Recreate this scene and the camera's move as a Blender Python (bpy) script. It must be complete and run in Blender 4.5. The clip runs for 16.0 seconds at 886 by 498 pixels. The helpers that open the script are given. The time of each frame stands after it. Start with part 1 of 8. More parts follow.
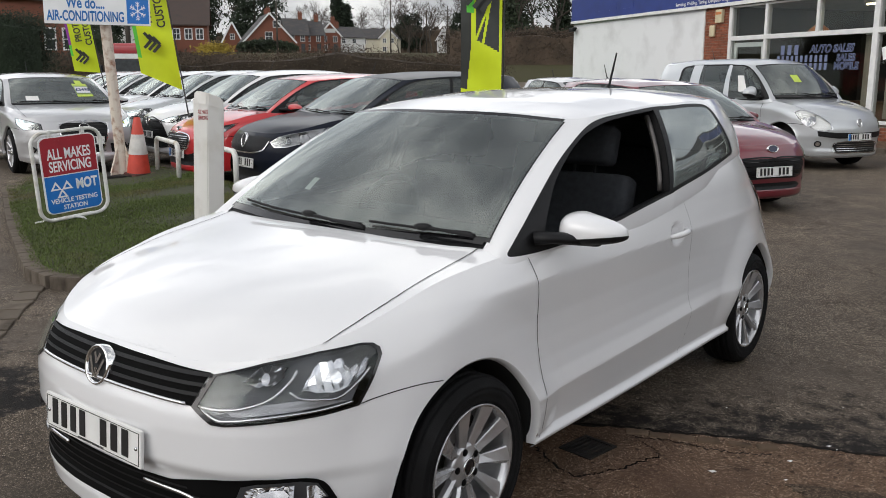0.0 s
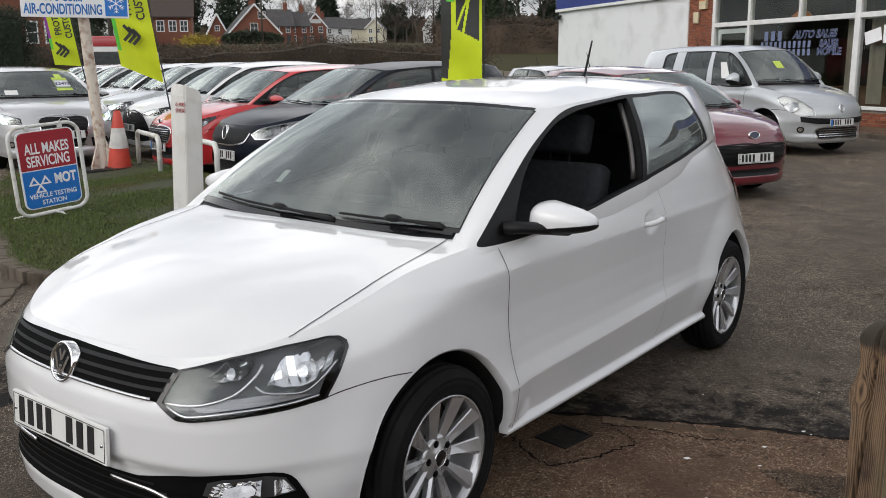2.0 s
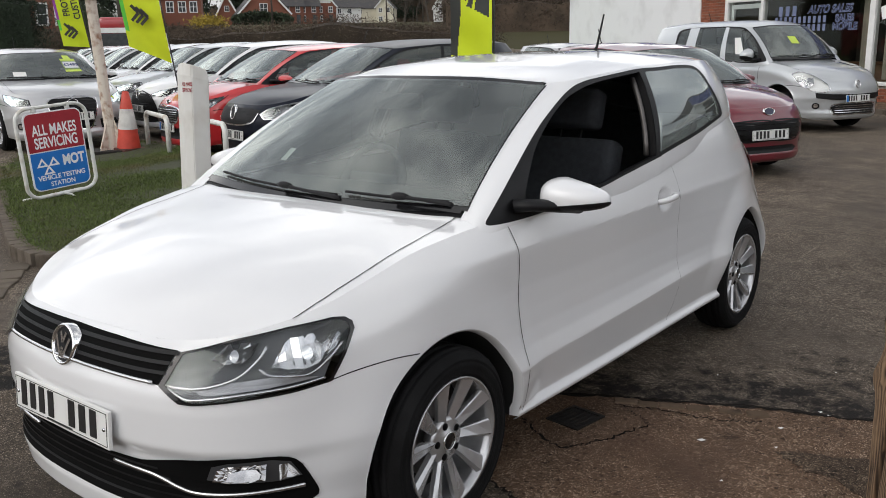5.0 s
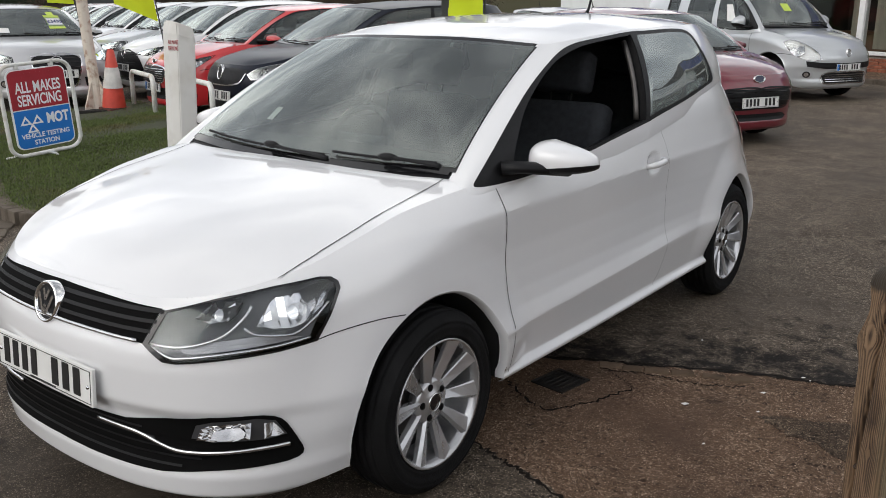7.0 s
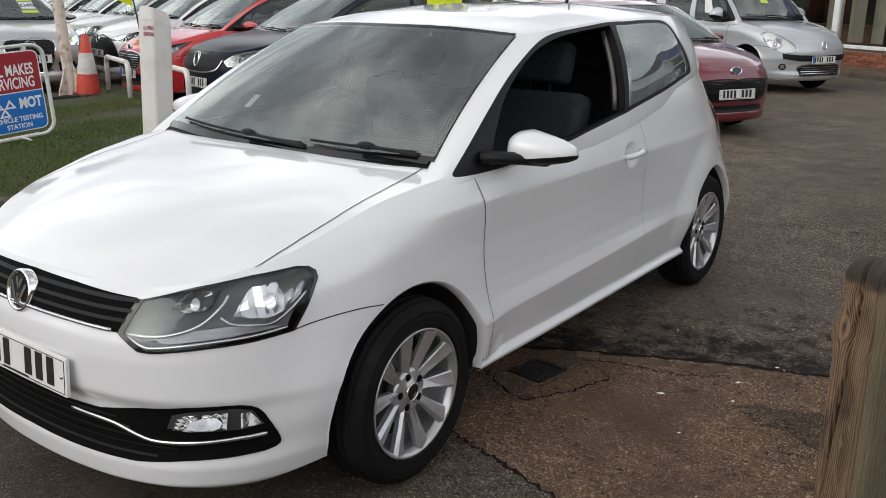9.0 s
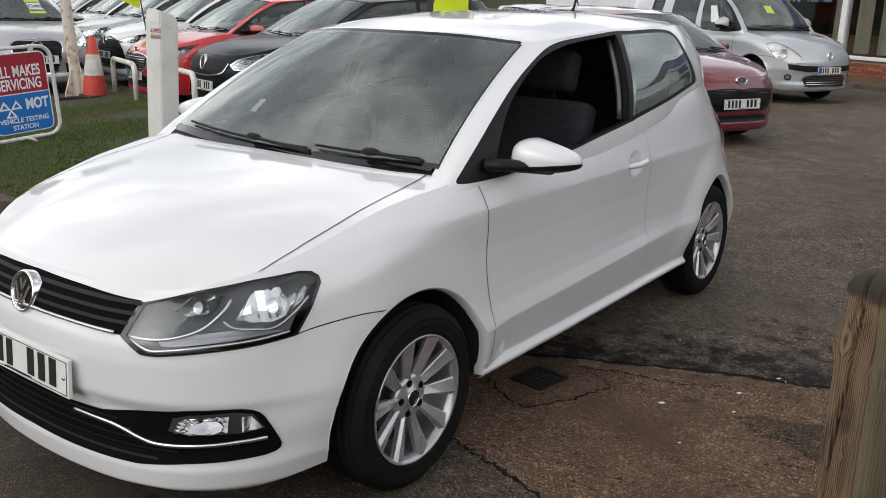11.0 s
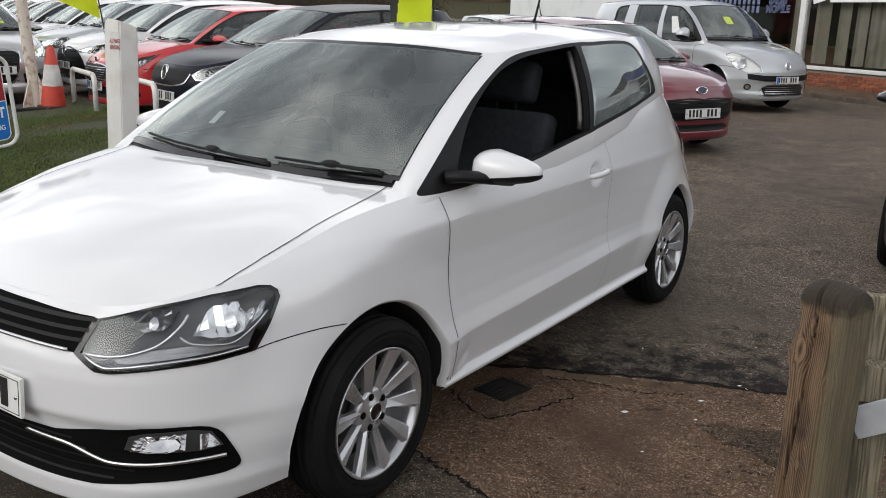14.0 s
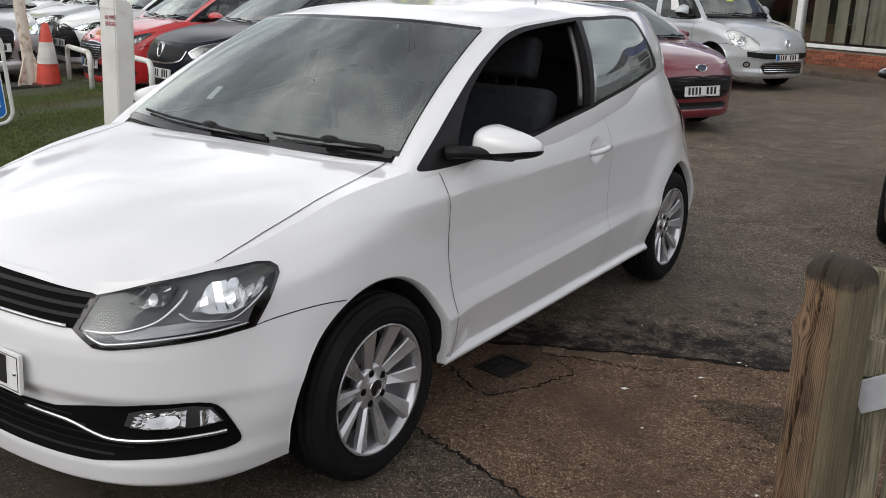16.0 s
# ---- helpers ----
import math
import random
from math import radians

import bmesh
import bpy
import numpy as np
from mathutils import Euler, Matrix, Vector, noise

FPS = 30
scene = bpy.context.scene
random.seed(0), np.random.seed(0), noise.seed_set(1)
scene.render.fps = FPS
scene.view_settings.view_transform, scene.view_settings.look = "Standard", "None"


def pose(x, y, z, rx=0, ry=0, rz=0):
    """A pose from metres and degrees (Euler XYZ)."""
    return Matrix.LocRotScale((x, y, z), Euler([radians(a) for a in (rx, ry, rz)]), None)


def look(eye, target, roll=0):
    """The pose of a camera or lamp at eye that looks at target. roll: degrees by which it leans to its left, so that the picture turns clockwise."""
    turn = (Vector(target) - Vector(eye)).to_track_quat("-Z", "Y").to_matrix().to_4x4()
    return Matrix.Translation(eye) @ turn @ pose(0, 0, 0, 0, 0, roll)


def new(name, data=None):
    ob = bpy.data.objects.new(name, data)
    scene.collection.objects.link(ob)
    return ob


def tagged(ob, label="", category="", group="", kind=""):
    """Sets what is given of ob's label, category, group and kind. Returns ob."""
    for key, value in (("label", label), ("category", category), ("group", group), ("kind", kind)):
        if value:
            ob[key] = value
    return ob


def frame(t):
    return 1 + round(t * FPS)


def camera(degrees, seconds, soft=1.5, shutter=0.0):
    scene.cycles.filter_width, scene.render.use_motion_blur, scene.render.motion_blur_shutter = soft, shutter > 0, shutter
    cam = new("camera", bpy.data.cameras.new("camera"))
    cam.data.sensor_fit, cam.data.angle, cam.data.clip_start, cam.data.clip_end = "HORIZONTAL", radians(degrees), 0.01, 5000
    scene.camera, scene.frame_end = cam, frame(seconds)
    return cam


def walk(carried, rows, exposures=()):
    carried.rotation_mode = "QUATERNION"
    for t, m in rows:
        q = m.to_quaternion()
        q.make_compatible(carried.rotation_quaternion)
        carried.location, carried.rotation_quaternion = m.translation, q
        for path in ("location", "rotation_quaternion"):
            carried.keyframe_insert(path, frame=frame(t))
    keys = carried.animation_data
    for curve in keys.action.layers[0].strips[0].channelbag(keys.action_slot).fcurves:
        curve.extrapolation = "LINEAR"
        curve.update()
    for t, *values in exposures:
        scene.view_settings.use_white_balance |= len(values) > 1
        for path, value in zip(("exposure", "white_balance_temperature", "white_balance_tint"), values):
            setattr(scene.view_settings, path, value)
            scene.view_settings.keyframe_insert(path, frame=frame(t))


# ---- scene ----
cam = camera(54.0, 16.0, soft=0.9)
PATH = [
    (0, (2.3307, -2.063, 1.5178), (1.1107, -0.5276, 1.1253), 0.11),
    (0.5, (2.3364, -2.0623, 1.5207), (1.1473, -0.4998, 1.1403), -0.03),
    (1, (2.3403, -2.0583, 1.5188), (1.1601, -0.4916, 1.1285), -0.25),
    (1.5, (2.3466, -2.0483, 1.5197), (1.1714, -0.4797, 1.1213), -0.39),
    (2, (2.374, -2.011, 1.518), (1.1761, -0.4641, 1.103), -0.5),
    (2.5, (2.3997, -1.954, 1.5113), (1.1763, -0.4392, 1.0546), -1.36),
    (3, (2.3615, -1.9341, 1.5111), (1.1731, -0.3938, 1.047), -1.67),
    (3.5, (2.3444, -1.942, 1.5136), (1.1369, -0.4105, 1.0703), -1.16),
    (3.7, (2.343, -1.95, 1.5161), (1.1217, -0.4276, 1.0792), -0.93),
    (5.8, (2.341, -1.953, 1.49), (1.155, -0.424, 0.986), -0.8),
    (6, (2.339, -1.952, 1.49), (1.163, -0.42, 0.972), -0.8),
    (6.5, (2.335, -1.942, 1.486), (1.154, -0.42, 0.95), -0.7),
    (7, (2.337, -1.943, 1.483), (1.158, -0.42, 0.947), -0.1),
    (7.5, (2.332, -1.941, 1.49), (1.141, -0.424, 0.96), 0.8),
    (8, (2.332, -1.942, 1.488), (1.15, -0.419, 0.957), 1.1),
    (8.5, (2.334, -1.938, 1.486), (1.191, -0.392, 0.934), 0.5),
    (8.7, (2.3321, -1.9387, 1.4829), (1.1963, -0.3904, 0.9236), 0.48),
    (11, (2.335, -1.943, 1.489), (1.193, -0.396, 0.941), 1.3),
    (11.5, (2.336, -1.924, 1.489), (1.225, -0.35, 0.954), 1.6),
    (12, (2.348, -1.926, 1.494), (1.257, -0.336, 0.966), 1.9),
    (12.5, (2.343, -1.926, 1.491), (1.263, -0.33, 0.955), 2.0),
    (13, (2.348, -1.94, 1.491), (1.26, -0.351, 0.951), 1.6),
    (13.5, (2.345, -1.933, 1.492), (1.255, -0.345, 0.951), 1.3),
    (14, (2.344, -1.923, 1.495), (1.259, -0.327, 0.969), 1.4),
    (14.5, (2.342, -1.937, 1.497), (1.197, -0.374, 0.999), 1.5),
    (15, (2.337, -1.942, 1.494), (1.157, -0.404, 1.0), 1.7),
    (15.5, (2.338, -1.941, 1.495), (1.21, -0.373, 0.975), 1.6),
    (16, (2.33, -1.917, 1.48), (1.258, -0.328, 0.909), 1.4),
]
walk(cam, [(t, look(eye, target, roll)) for t, eye, target, roll in PATH])

# ---- world, sun ----
SUN_ELEV, SUN_AZ = 38.0, 194.0
world = bpy.data.worlds.new("overcast_sky")
scene.world = world
world.use_nodes = True
wn, wl = world.node_tree.nodes, world.node_tree.links
wn.clear()
w_out = wn.new("ShaderNodeOutputWorld")
w_bg = wn.new("ShaderNodeBackground")
w_sky = wn.new("ShaderNodeTexSky")
w_sky.sky_type, w_sky.sun_disc = "NISHITA", False
w_sky.sun_elevation, w_sky.sun_rotation = radians(SUN_ELEV), radians(SUN_AZ)
w_sky.air_density, w_sky.dust_density = 1.0, 3.0
w_co = wn.new("ShaderNodeTexCoord")
w_map = wn.new("ShaderNodeMapping")
w_map.inputs["Scale"].default_value = (1.0, 1.0, 2.2)
w_map.inputs["Location"].default_value = (0.35, 0.6, 0.0)
w_n1 = wn.new("ShaderNodeTexNoise")
w_n1.inputs["Scale"].default_value, w_n1.inputs["Detail"].default_value, w_n1.inputs["Roughness"].default_value = 2.6, 9.0, 0.60
w_ramp = wn.new("ShaderNodeValToRGB")
w_ramp.color_ramp.elements[0].position, w_ramp.color_ramp.elements[0].color = 0.38, (3.8, 3.95, 4.3, 1)
w_ramp.color_ramp.elements[1].position, w_ramp.color_ramp.elements[1].color = 0.64, (14.2, 14.1, 13.8, 1)
w_mid = w_ramp.color_ramp.elements.new(0.5)
w_mid.color = (7.0, 7.15, 7.45, 1)
w_mix = wn.new("ShaderNodeMix")
w_mix.data_type = "RGBA"
w_mix.inputs[0].default_value = 0.88
wl.new(w_co.outputs["Generated"], w_map.inputs["Vector"])
wl.new(w_map.outputs["Vector"], w_n1.inputs["Vector"])
wl.new(w_n1.outputs["Fac"], w_ramp.inputs["Fac"])
wl.new(w_sky.outputs["Color"], w_mix.inputs[6])
wl.new(w_ramp.outputs["Color"], w_mix.inputs[7])
w_sep = wn.new("ShaderNodeSeparateXYZ")
w_up = wn.new("ShaderNodeFloatCurve")
for at_z, k_ in ((0.08, 0.41), (0.25, 0.74), (0.50, 0.72), (0.72, 0.43)):
    w_up.mapping.curves[0].points.new(at_z, k_)
w_up.mapping.curves[0].points[0].location, w_up.mapping.curves[0].points[-1].location = (0.0, 0.38), (1.0, 0.40)
w_up.mapping.update()
w_mul = wn.new("ShaderNodeVectorMath")
w_mul.operation = "SCALE"
# dark cloud overhead with brighter sky under its edge, lit more strongly towards the sun
w_dot, w_glow, w_both = wn.new("ShaderNodeVectorMath"), wn.new("ShaderNodeMapRange"), wn.new("ShaderNodeMath")
w_dot.operation, w_both.operation = "DOT_PRODUCT", "MULTIPLY"
w_dot.inputs[1].default_value = (math.sin(radians(SUN_AZ)) * math.cos(radians(SUN_ELEV)), math.cos(radians(SUN_AZ)) * math.cos(radians(SUN_ELEV)), math.sin(radians(SUN_ELEV)))
w_glow.inputs[1].default_value, w_glow.inputs[2].default_value, w_glow.inputs[3].default_value, w_glow.inputs[4].default_value = -0.8, 1.0, 1.85, 2.65
wl.new(w_co.outputs["Generated"], w_dot.inputs[0])
wl.new(w_dot.outputs["Value"], w_glow.inputs[0])
wl.new(w_co.outputs["Generated"], w_sep.inputs[0])
wl.new(w_sep.outputs["Z"], w_up.inputs["Value"])
wl.new(w_mix.outputs[2], w_mul.inputs[0])
wl.new(w_up.outputs[0], w_both.inputs[0])
wl.new(w_glow.outputs[0], w_both.inputs[1])
wl.new(w_both.outputs[0], w_mul.inputs["Scale"])
wl.new(w_mul.outputs[0], w_bg.inputs["Color"])
w_bg.inputs["Strength"].default_value = 0.104
wl.new(w_bg.outputs["Background"], w_out.inputs["Surface"])

sun = new("sun", bpy.data.lights.new("sun", "SUN"))
sun.data.energy, sun.data.angle, sun.data.color = 0.95, radians(40), (1.0, 0.97, 0.92)
sun_dir = Vector((math.sin(radians(SUN_AZ)) * math.cos(radians(SUN_ELEV)), math.cos(radians(SUN_AZ)) * math.cos(radians(SUN_ELEV)), math.sin(radians(SUN_ELEV))))
sun.matrix_world = look(sun_dir * 60, (0, 0, 0))
scene.view_settings.exposure = 0.0


# ---- materials ----
def mat(name, color, rough=0.5, metal=0.0, coat=0.0, vary=0.12, scale=6.0, bump=0.0, bump_scale=60.0, dirt=None, spec=0.5, trans=0.0, stretch=(1, 1, 1), per_object=0.0, per_island=0.0):
    m = bpy.data.materials.new(name)
    m.use_nodes = True
    n, l = m.node_tree.nodes, m.node_tree.links
    b = n["Principled BSDF"]
    b.inputs["Roughness"].default_value, b.inputs["Metallic"].default_value = rough, metal
    b.inputs["Coat Weight"].default_value, b.inputs["Coat Roughness"].default_value = coat, 0.03
    b.inputs["Specular IOR Level"].default_value = spec
    b.inputs["Transmission Weight"].default_value = trans
    co = n.new("ShaderNodeTexCoord")
    mp = n.new("ShaderNodeMapping")
    mp.inputs["Scale"].default_value = stretch
    l.new(co.outputs["Object"], mp.inputs["Vector"])
    t = n.new("ShaderNodeTexNoise")
    t.inputs["Scale"].default_value, t.inputs["Detail"].default_value = scale, 6.0
    l.new(mp.outputs["Vector"], t.inputs["Vector"])
    mx = n.new("ShaderNodeMix")
    mx.data_type = "RGBA"
    c = np.array(color)
    d = np.array(dirt) if dirt else c * (1 - vary * 2)
    mx.inputs[6].default_value = (*(c * (1 + (0 if dirt else vary * 0.4))).clip(0, 1), 1)
    mx.inputs[7].default_value = (*d, 1)
    r = n.new("ShaderNodeMapRange")
    r.inputs[1].default_value, r.inputs[2].default_value = (0.5, 0.75) if dirt else (0.3, 0.75)
    l.new(t.outputs["Fac"], r.inputs[0])
    l.new(r.outputs[0], mx.inputs[0])
    last = mx.outputs[2]
    for amount, node, sock in ((per_object, "ShaderNodeObjectInfo", "Random"), (per_island, "ShaderNodeNewGeometry", "Random Per Island")):
        if amount:
            o = n.new(node)
            h = n.new("ShaderNodeHueSaturation")
            rr = n.new("ShaderNodeMapRange")
            rr.inputs[3].default_value, rr.inputs[4].default_value = 1 - amount, 1 + amount
            l.new(o.outputs[sock], rr.inputs[0])
            l.new(rr.outputs[0], h.inputs["Value"])
            l.new(last, h.inputs["Color"])
            last = h.outputs["Color"]
    l.new(last, b.inputs["Base Color"])
    if bump:
        t2 = n.new("ShaderNodeTexNoise")
        t2.inputs["Scale"].default_value, t2.inputs["Detail"].default_value = bump_scale, 5.0
        l.new(mp.outputs["Vector"], t2.inputs["Vector"])
        bp = n.new("ShaderNodeBump")
        bp.inputs["Strength"].default_value, bp.inputs["Distance"].default_value = bump, 0.01
        l.new(t2.outputs["Fac"], bp.inputs["Height"])
        l.new(bp.outputs["Normal"], b.inputs["Normal"])
    return m


def glass(name, tint, rough=0.02, ior=1.5, veil=0.0):
    """Thin glass: clear, glossy by Fresnel, with a pale veil of dust and painted-in sky haze."""
    m = bpy.data.materials.new(name)
    m.use_nodes = True
    n, l = m.node_tree.nodes, m.node_tree.links
    n.clear()
    o, mx, t, g, f = (n.new("ShaderNode" + k) for k in ("OutputMaterial", "MixShader", "BsdfTransparent", "BsdfGlossy", "Fresnel"))
    t.inputs["Color"].default_value = (*tint, 1)
    g.inputs["Roughness"].default_value = rough
    g.inputs["Color"].default_value = (0.93, 1.0, 0.98, 1)
    f.inputs["IOR"].default_value = ior
    l.new(f.outputs[0], mx.inputs[0])
    l.new(t.outputs[0], mx.inputs[1])
    l.new(g.outputs[0], mx.inputs[2])
    d, m2 = n.new("ShaderNodeBsdfDiffuse"), n.new("ShaderNodeMixShader")
    d.inputs["Color"].default_value = (0.50, 0.52, 0.50, 1)
    co, t2, mr = n.new("ShaderNodeTexCoord"), n.new("ShaderNodeTexNoise"), n.new("ShaderNodeMapRange")
    t2.inputs["Scale"].default_value, t2.inputs["Detail"].default_value = 2.5, 6.0
    mr.inputs[1].default_value, mr.inputs[2].default_value, mr.inputs[3].default_value, mr.inputs[4].default_value = 0.35, 0.7, veil * 0.6, veil * 1.5
    l.new(co.outputs["Object"], t2.inputs["Vector"])
    l.new(t2.outputs["Fac"], mr.inputs[0])
    l.new(mr.outputs[0], m2.inputs[0])
    l.new(mx.outputs[0], m2.inputs[1])
    l.new(d.outputs[0], m2.inputs[2])
    l.new(m2.outputs[0] if veil else mx.outputs[0], o.inputs["Surface"])
    return m


def ground_mat(name, base, dark, light, stain, speck=0.5, rough=0.85, patch_scale=0.45, seam=None):
    """Asphalt or aggregate concrete: fine grain, pale stones, damp stains at two scales."""
    m = bpy.data.materials.new(name)
    m.use_nodes = True
    n, l = m.node_tree.nodes, m.node_tree.links
    b = n["Principled BSDF"]
    b.inputs["Specular IOR Level"].default_value = 0.12
    co = n.new("ShaderNodeTexCoord")

    def noise_node(scale, detail=6.0, rough_=0.6):
        t = n.new("ShaderNodeTexNoise")
        t.inputs["Scale"].default_value, t.inputs["Detail"].default_value, t.inputs["Roughness"].default_value = scale, detail, rough_
        l.new(co.outputs["Object"], t.inputs["Vector"])
        return t

    def mixer(fac, lo, hi, a, c):
        r = n.new("ShaderNodeMapRange")
        r.inputs[1].default_value, r.inputs[2].default_value = lo, hi
        l.new(fac, r.inputs[0])
        x = n.new("ShaderNodeMix")
        x.data_type = "RGBA"
        l.new(r.outputs[0], x.inputs[0])
        for i, v in ((6, a), (7, c)):
            if isinstance(v, tuple):
                x.inputs[i].default_value = (*v, 1)
            else:
                l.new(v, x.inputs[i])
        return x.outputs[2]

    grain = noise_node(150.0, 4.0, 0.75)
    c1 = mixer(grain.outputs["Fac"], 0.38, 0.62, dark, base)

    def stones(scale, share, size, tone, under):
        """Scattered chips of stone, each with a tone of its own."""
        vor = n.new("ShaderNodeTexVoronoi")
        vor.inputs["Scale"].default_value = scale
        l.new(co.outputs["Object"], vor.inputs["Vector"])
        sep = n.new("ShaderNodeSeparateColor")
        l.new(vor.outputs["Color"], sep.inputs[0])
        pick = n.new("ShaderNodeMapRange")
        pick.inputs[1].default_value, pick.inputs[2].default_value = 1 - share, 1 - share * 0.25
        l.new(sep.outputs[0], pick.inputs[0])
        near = n.new("ShaderNodeMapRange")
        near.inputs[1].default_value, near.inputs[2].default_value, near.inputs[3].default_value, near.inputs[4].default_value = size, size * 1.25, 1.0, 0.0
        l.new(vor.outputs["Distance"], near.inputs[0])
        both = n.new("ShaderNodeMath")
        both.operation = "MULTIPLY"
        l.new(pick.outputs[0], both.inputs[0])
        l.new(near.outputs[0], both.inputs[1])
        return mixer(both.outputs[0], 0.0, 1.0, under, tone)
    c2 = stones(60.0, 0.28, 0.42, tuple(0.80 * a_ + 0.20 * b_ for a_, b_ in zip(base, light)), c1)
    c2 = stones(48.0, 0.20, 0.42, tuple(v * 0.7 for v in dark), c2)
    c2 = stones(150.0, 0.16 * speck, 0.36, light, c2)
    c2 = stones(240.0, 0.22 * speck, 0.40, tuple(v * 0.8 for v in light), c2)
    c2 = stones(190.0, 0.30, 0.45, tuple(v * 0.6 for v in dark), c2)
    if seam:
        c2 = stones(34.0, 0.13 * speck, 0.26, tuple(0.55 * a_ + 0.45 * b_ for a_, b_ in zip(base, light)), c2)
        c2 = stones(30.0, 0.10, 0.30, tuple(v * 0.8 for v in dark), c2)
    big = noise_node(patch_scale, 8.0, 0.62)
    c3 = mixer(big.outputs["Fac"], 0.46, 0.66, c2, stain)
    blot = noise_node(4.5, 7.0, 0.7)
    c3 = mixer(blot.outputs["Fac"], 0.60, 0.70, c3, tuple(v * 0.55 for v in dark))
    if seam:
        # tar along a seam, deepened to paint shade beside the car: (unit normal x, y, distance), fading over a metre
        dot = n.new("ShaderNodeVectorMath")
        dot.operation = "DOT_PRODUCT"
        dot.inputs[1].default_value = (seam[0], seam[1], 0)
        l.new(co.outputs["Object"], dot.inputs[0])
        fade = n.new("ShaderNodeMapRange")
        fade.inputs[1].default_value, fade.inputs[2].default_value, fade.inputs[3].default_value, fade.inputs[4].default_value = 0.0, 1.3, 0.20, -0.10
        off_seam = n.new("ShaderNodeMath")
        off_seam.operation = "SUBTRACT"
        off_seam.inputs[1].default_value = seam[2]
        away = n.new("ShaderNodeMath")
        away.operation = "ABSOLUTE"
        l.new(dot.outputs["Value"], off_seam.inputs[0])
        l.new(off_seam.outputs[0], away.inputs[0])
        l.new(away.outputs[0], fade.inputs[0])
        tar_and_shade = noise_node(5.5, 9.0, 0.78)
        add = n.new("ShaderNodeMath")
        add.operation = "ADD"
        l.new(tar_and_shade.outputs["Fac"], add.inputs[0])
        l.new(fade.outputs[0], add.inputs[1])
        c3 = mixer(add.outputs[0], 0.54, 0.68, c3, (0.013, 0.011, 0.010))
    mid = noise_node(3.2, 6.0, 0.65)
    hs = n.new("ShaderNodeHueSaturation")
    rr = n.new("ShaderNodeMapRange")
    rr.inputs[1].default_value, rr.inputs[2].default_value, rr.inputs[3].default_value, rr.inputs[4].default_value = 0.3, 0.7, 0.72, 1.26
    l.new(mid.outputs["Fac"], rr.inputs[0])
    l.new(rr.outputs[0], hs.inputs["Value"])
    l.new(c3, hs.inputs["Color"])
    l.new(hs.outputs["Color"], b.inputs["Base Color"])
    ro = n.new("ShaderNodeMapRange")
    ro.inputs[1].default_value, ro.inputs[2].default_value, ro.inputs[3].default_value, ro.inputs[4].default_value = 0.4, 0.7, rough, rough - 0.25
    l.new(big.outputs["Fac"], ro.inputs[0])
    l.new(ro.outputs[0], b.inputs["Roughness"])
    bp = n.new("ShaderNodeBump")
    bp.inputs["Strength"].default_value, bp.inputs["Distance"].default_value = 0.55, 0.006
    l.new(grain.outputs["Fac"], bp.inputs["Height"])
    l.new(bp.outputs["Normal"], b.inputs["Normal"])
    return m


def paint(name, color, metal=0.0, rough=0.28):
    return mat(name, color, rough, metal, coat=1.0, vary=0.02, scale=3.0, bump=0.012, bump_scale=900.0)


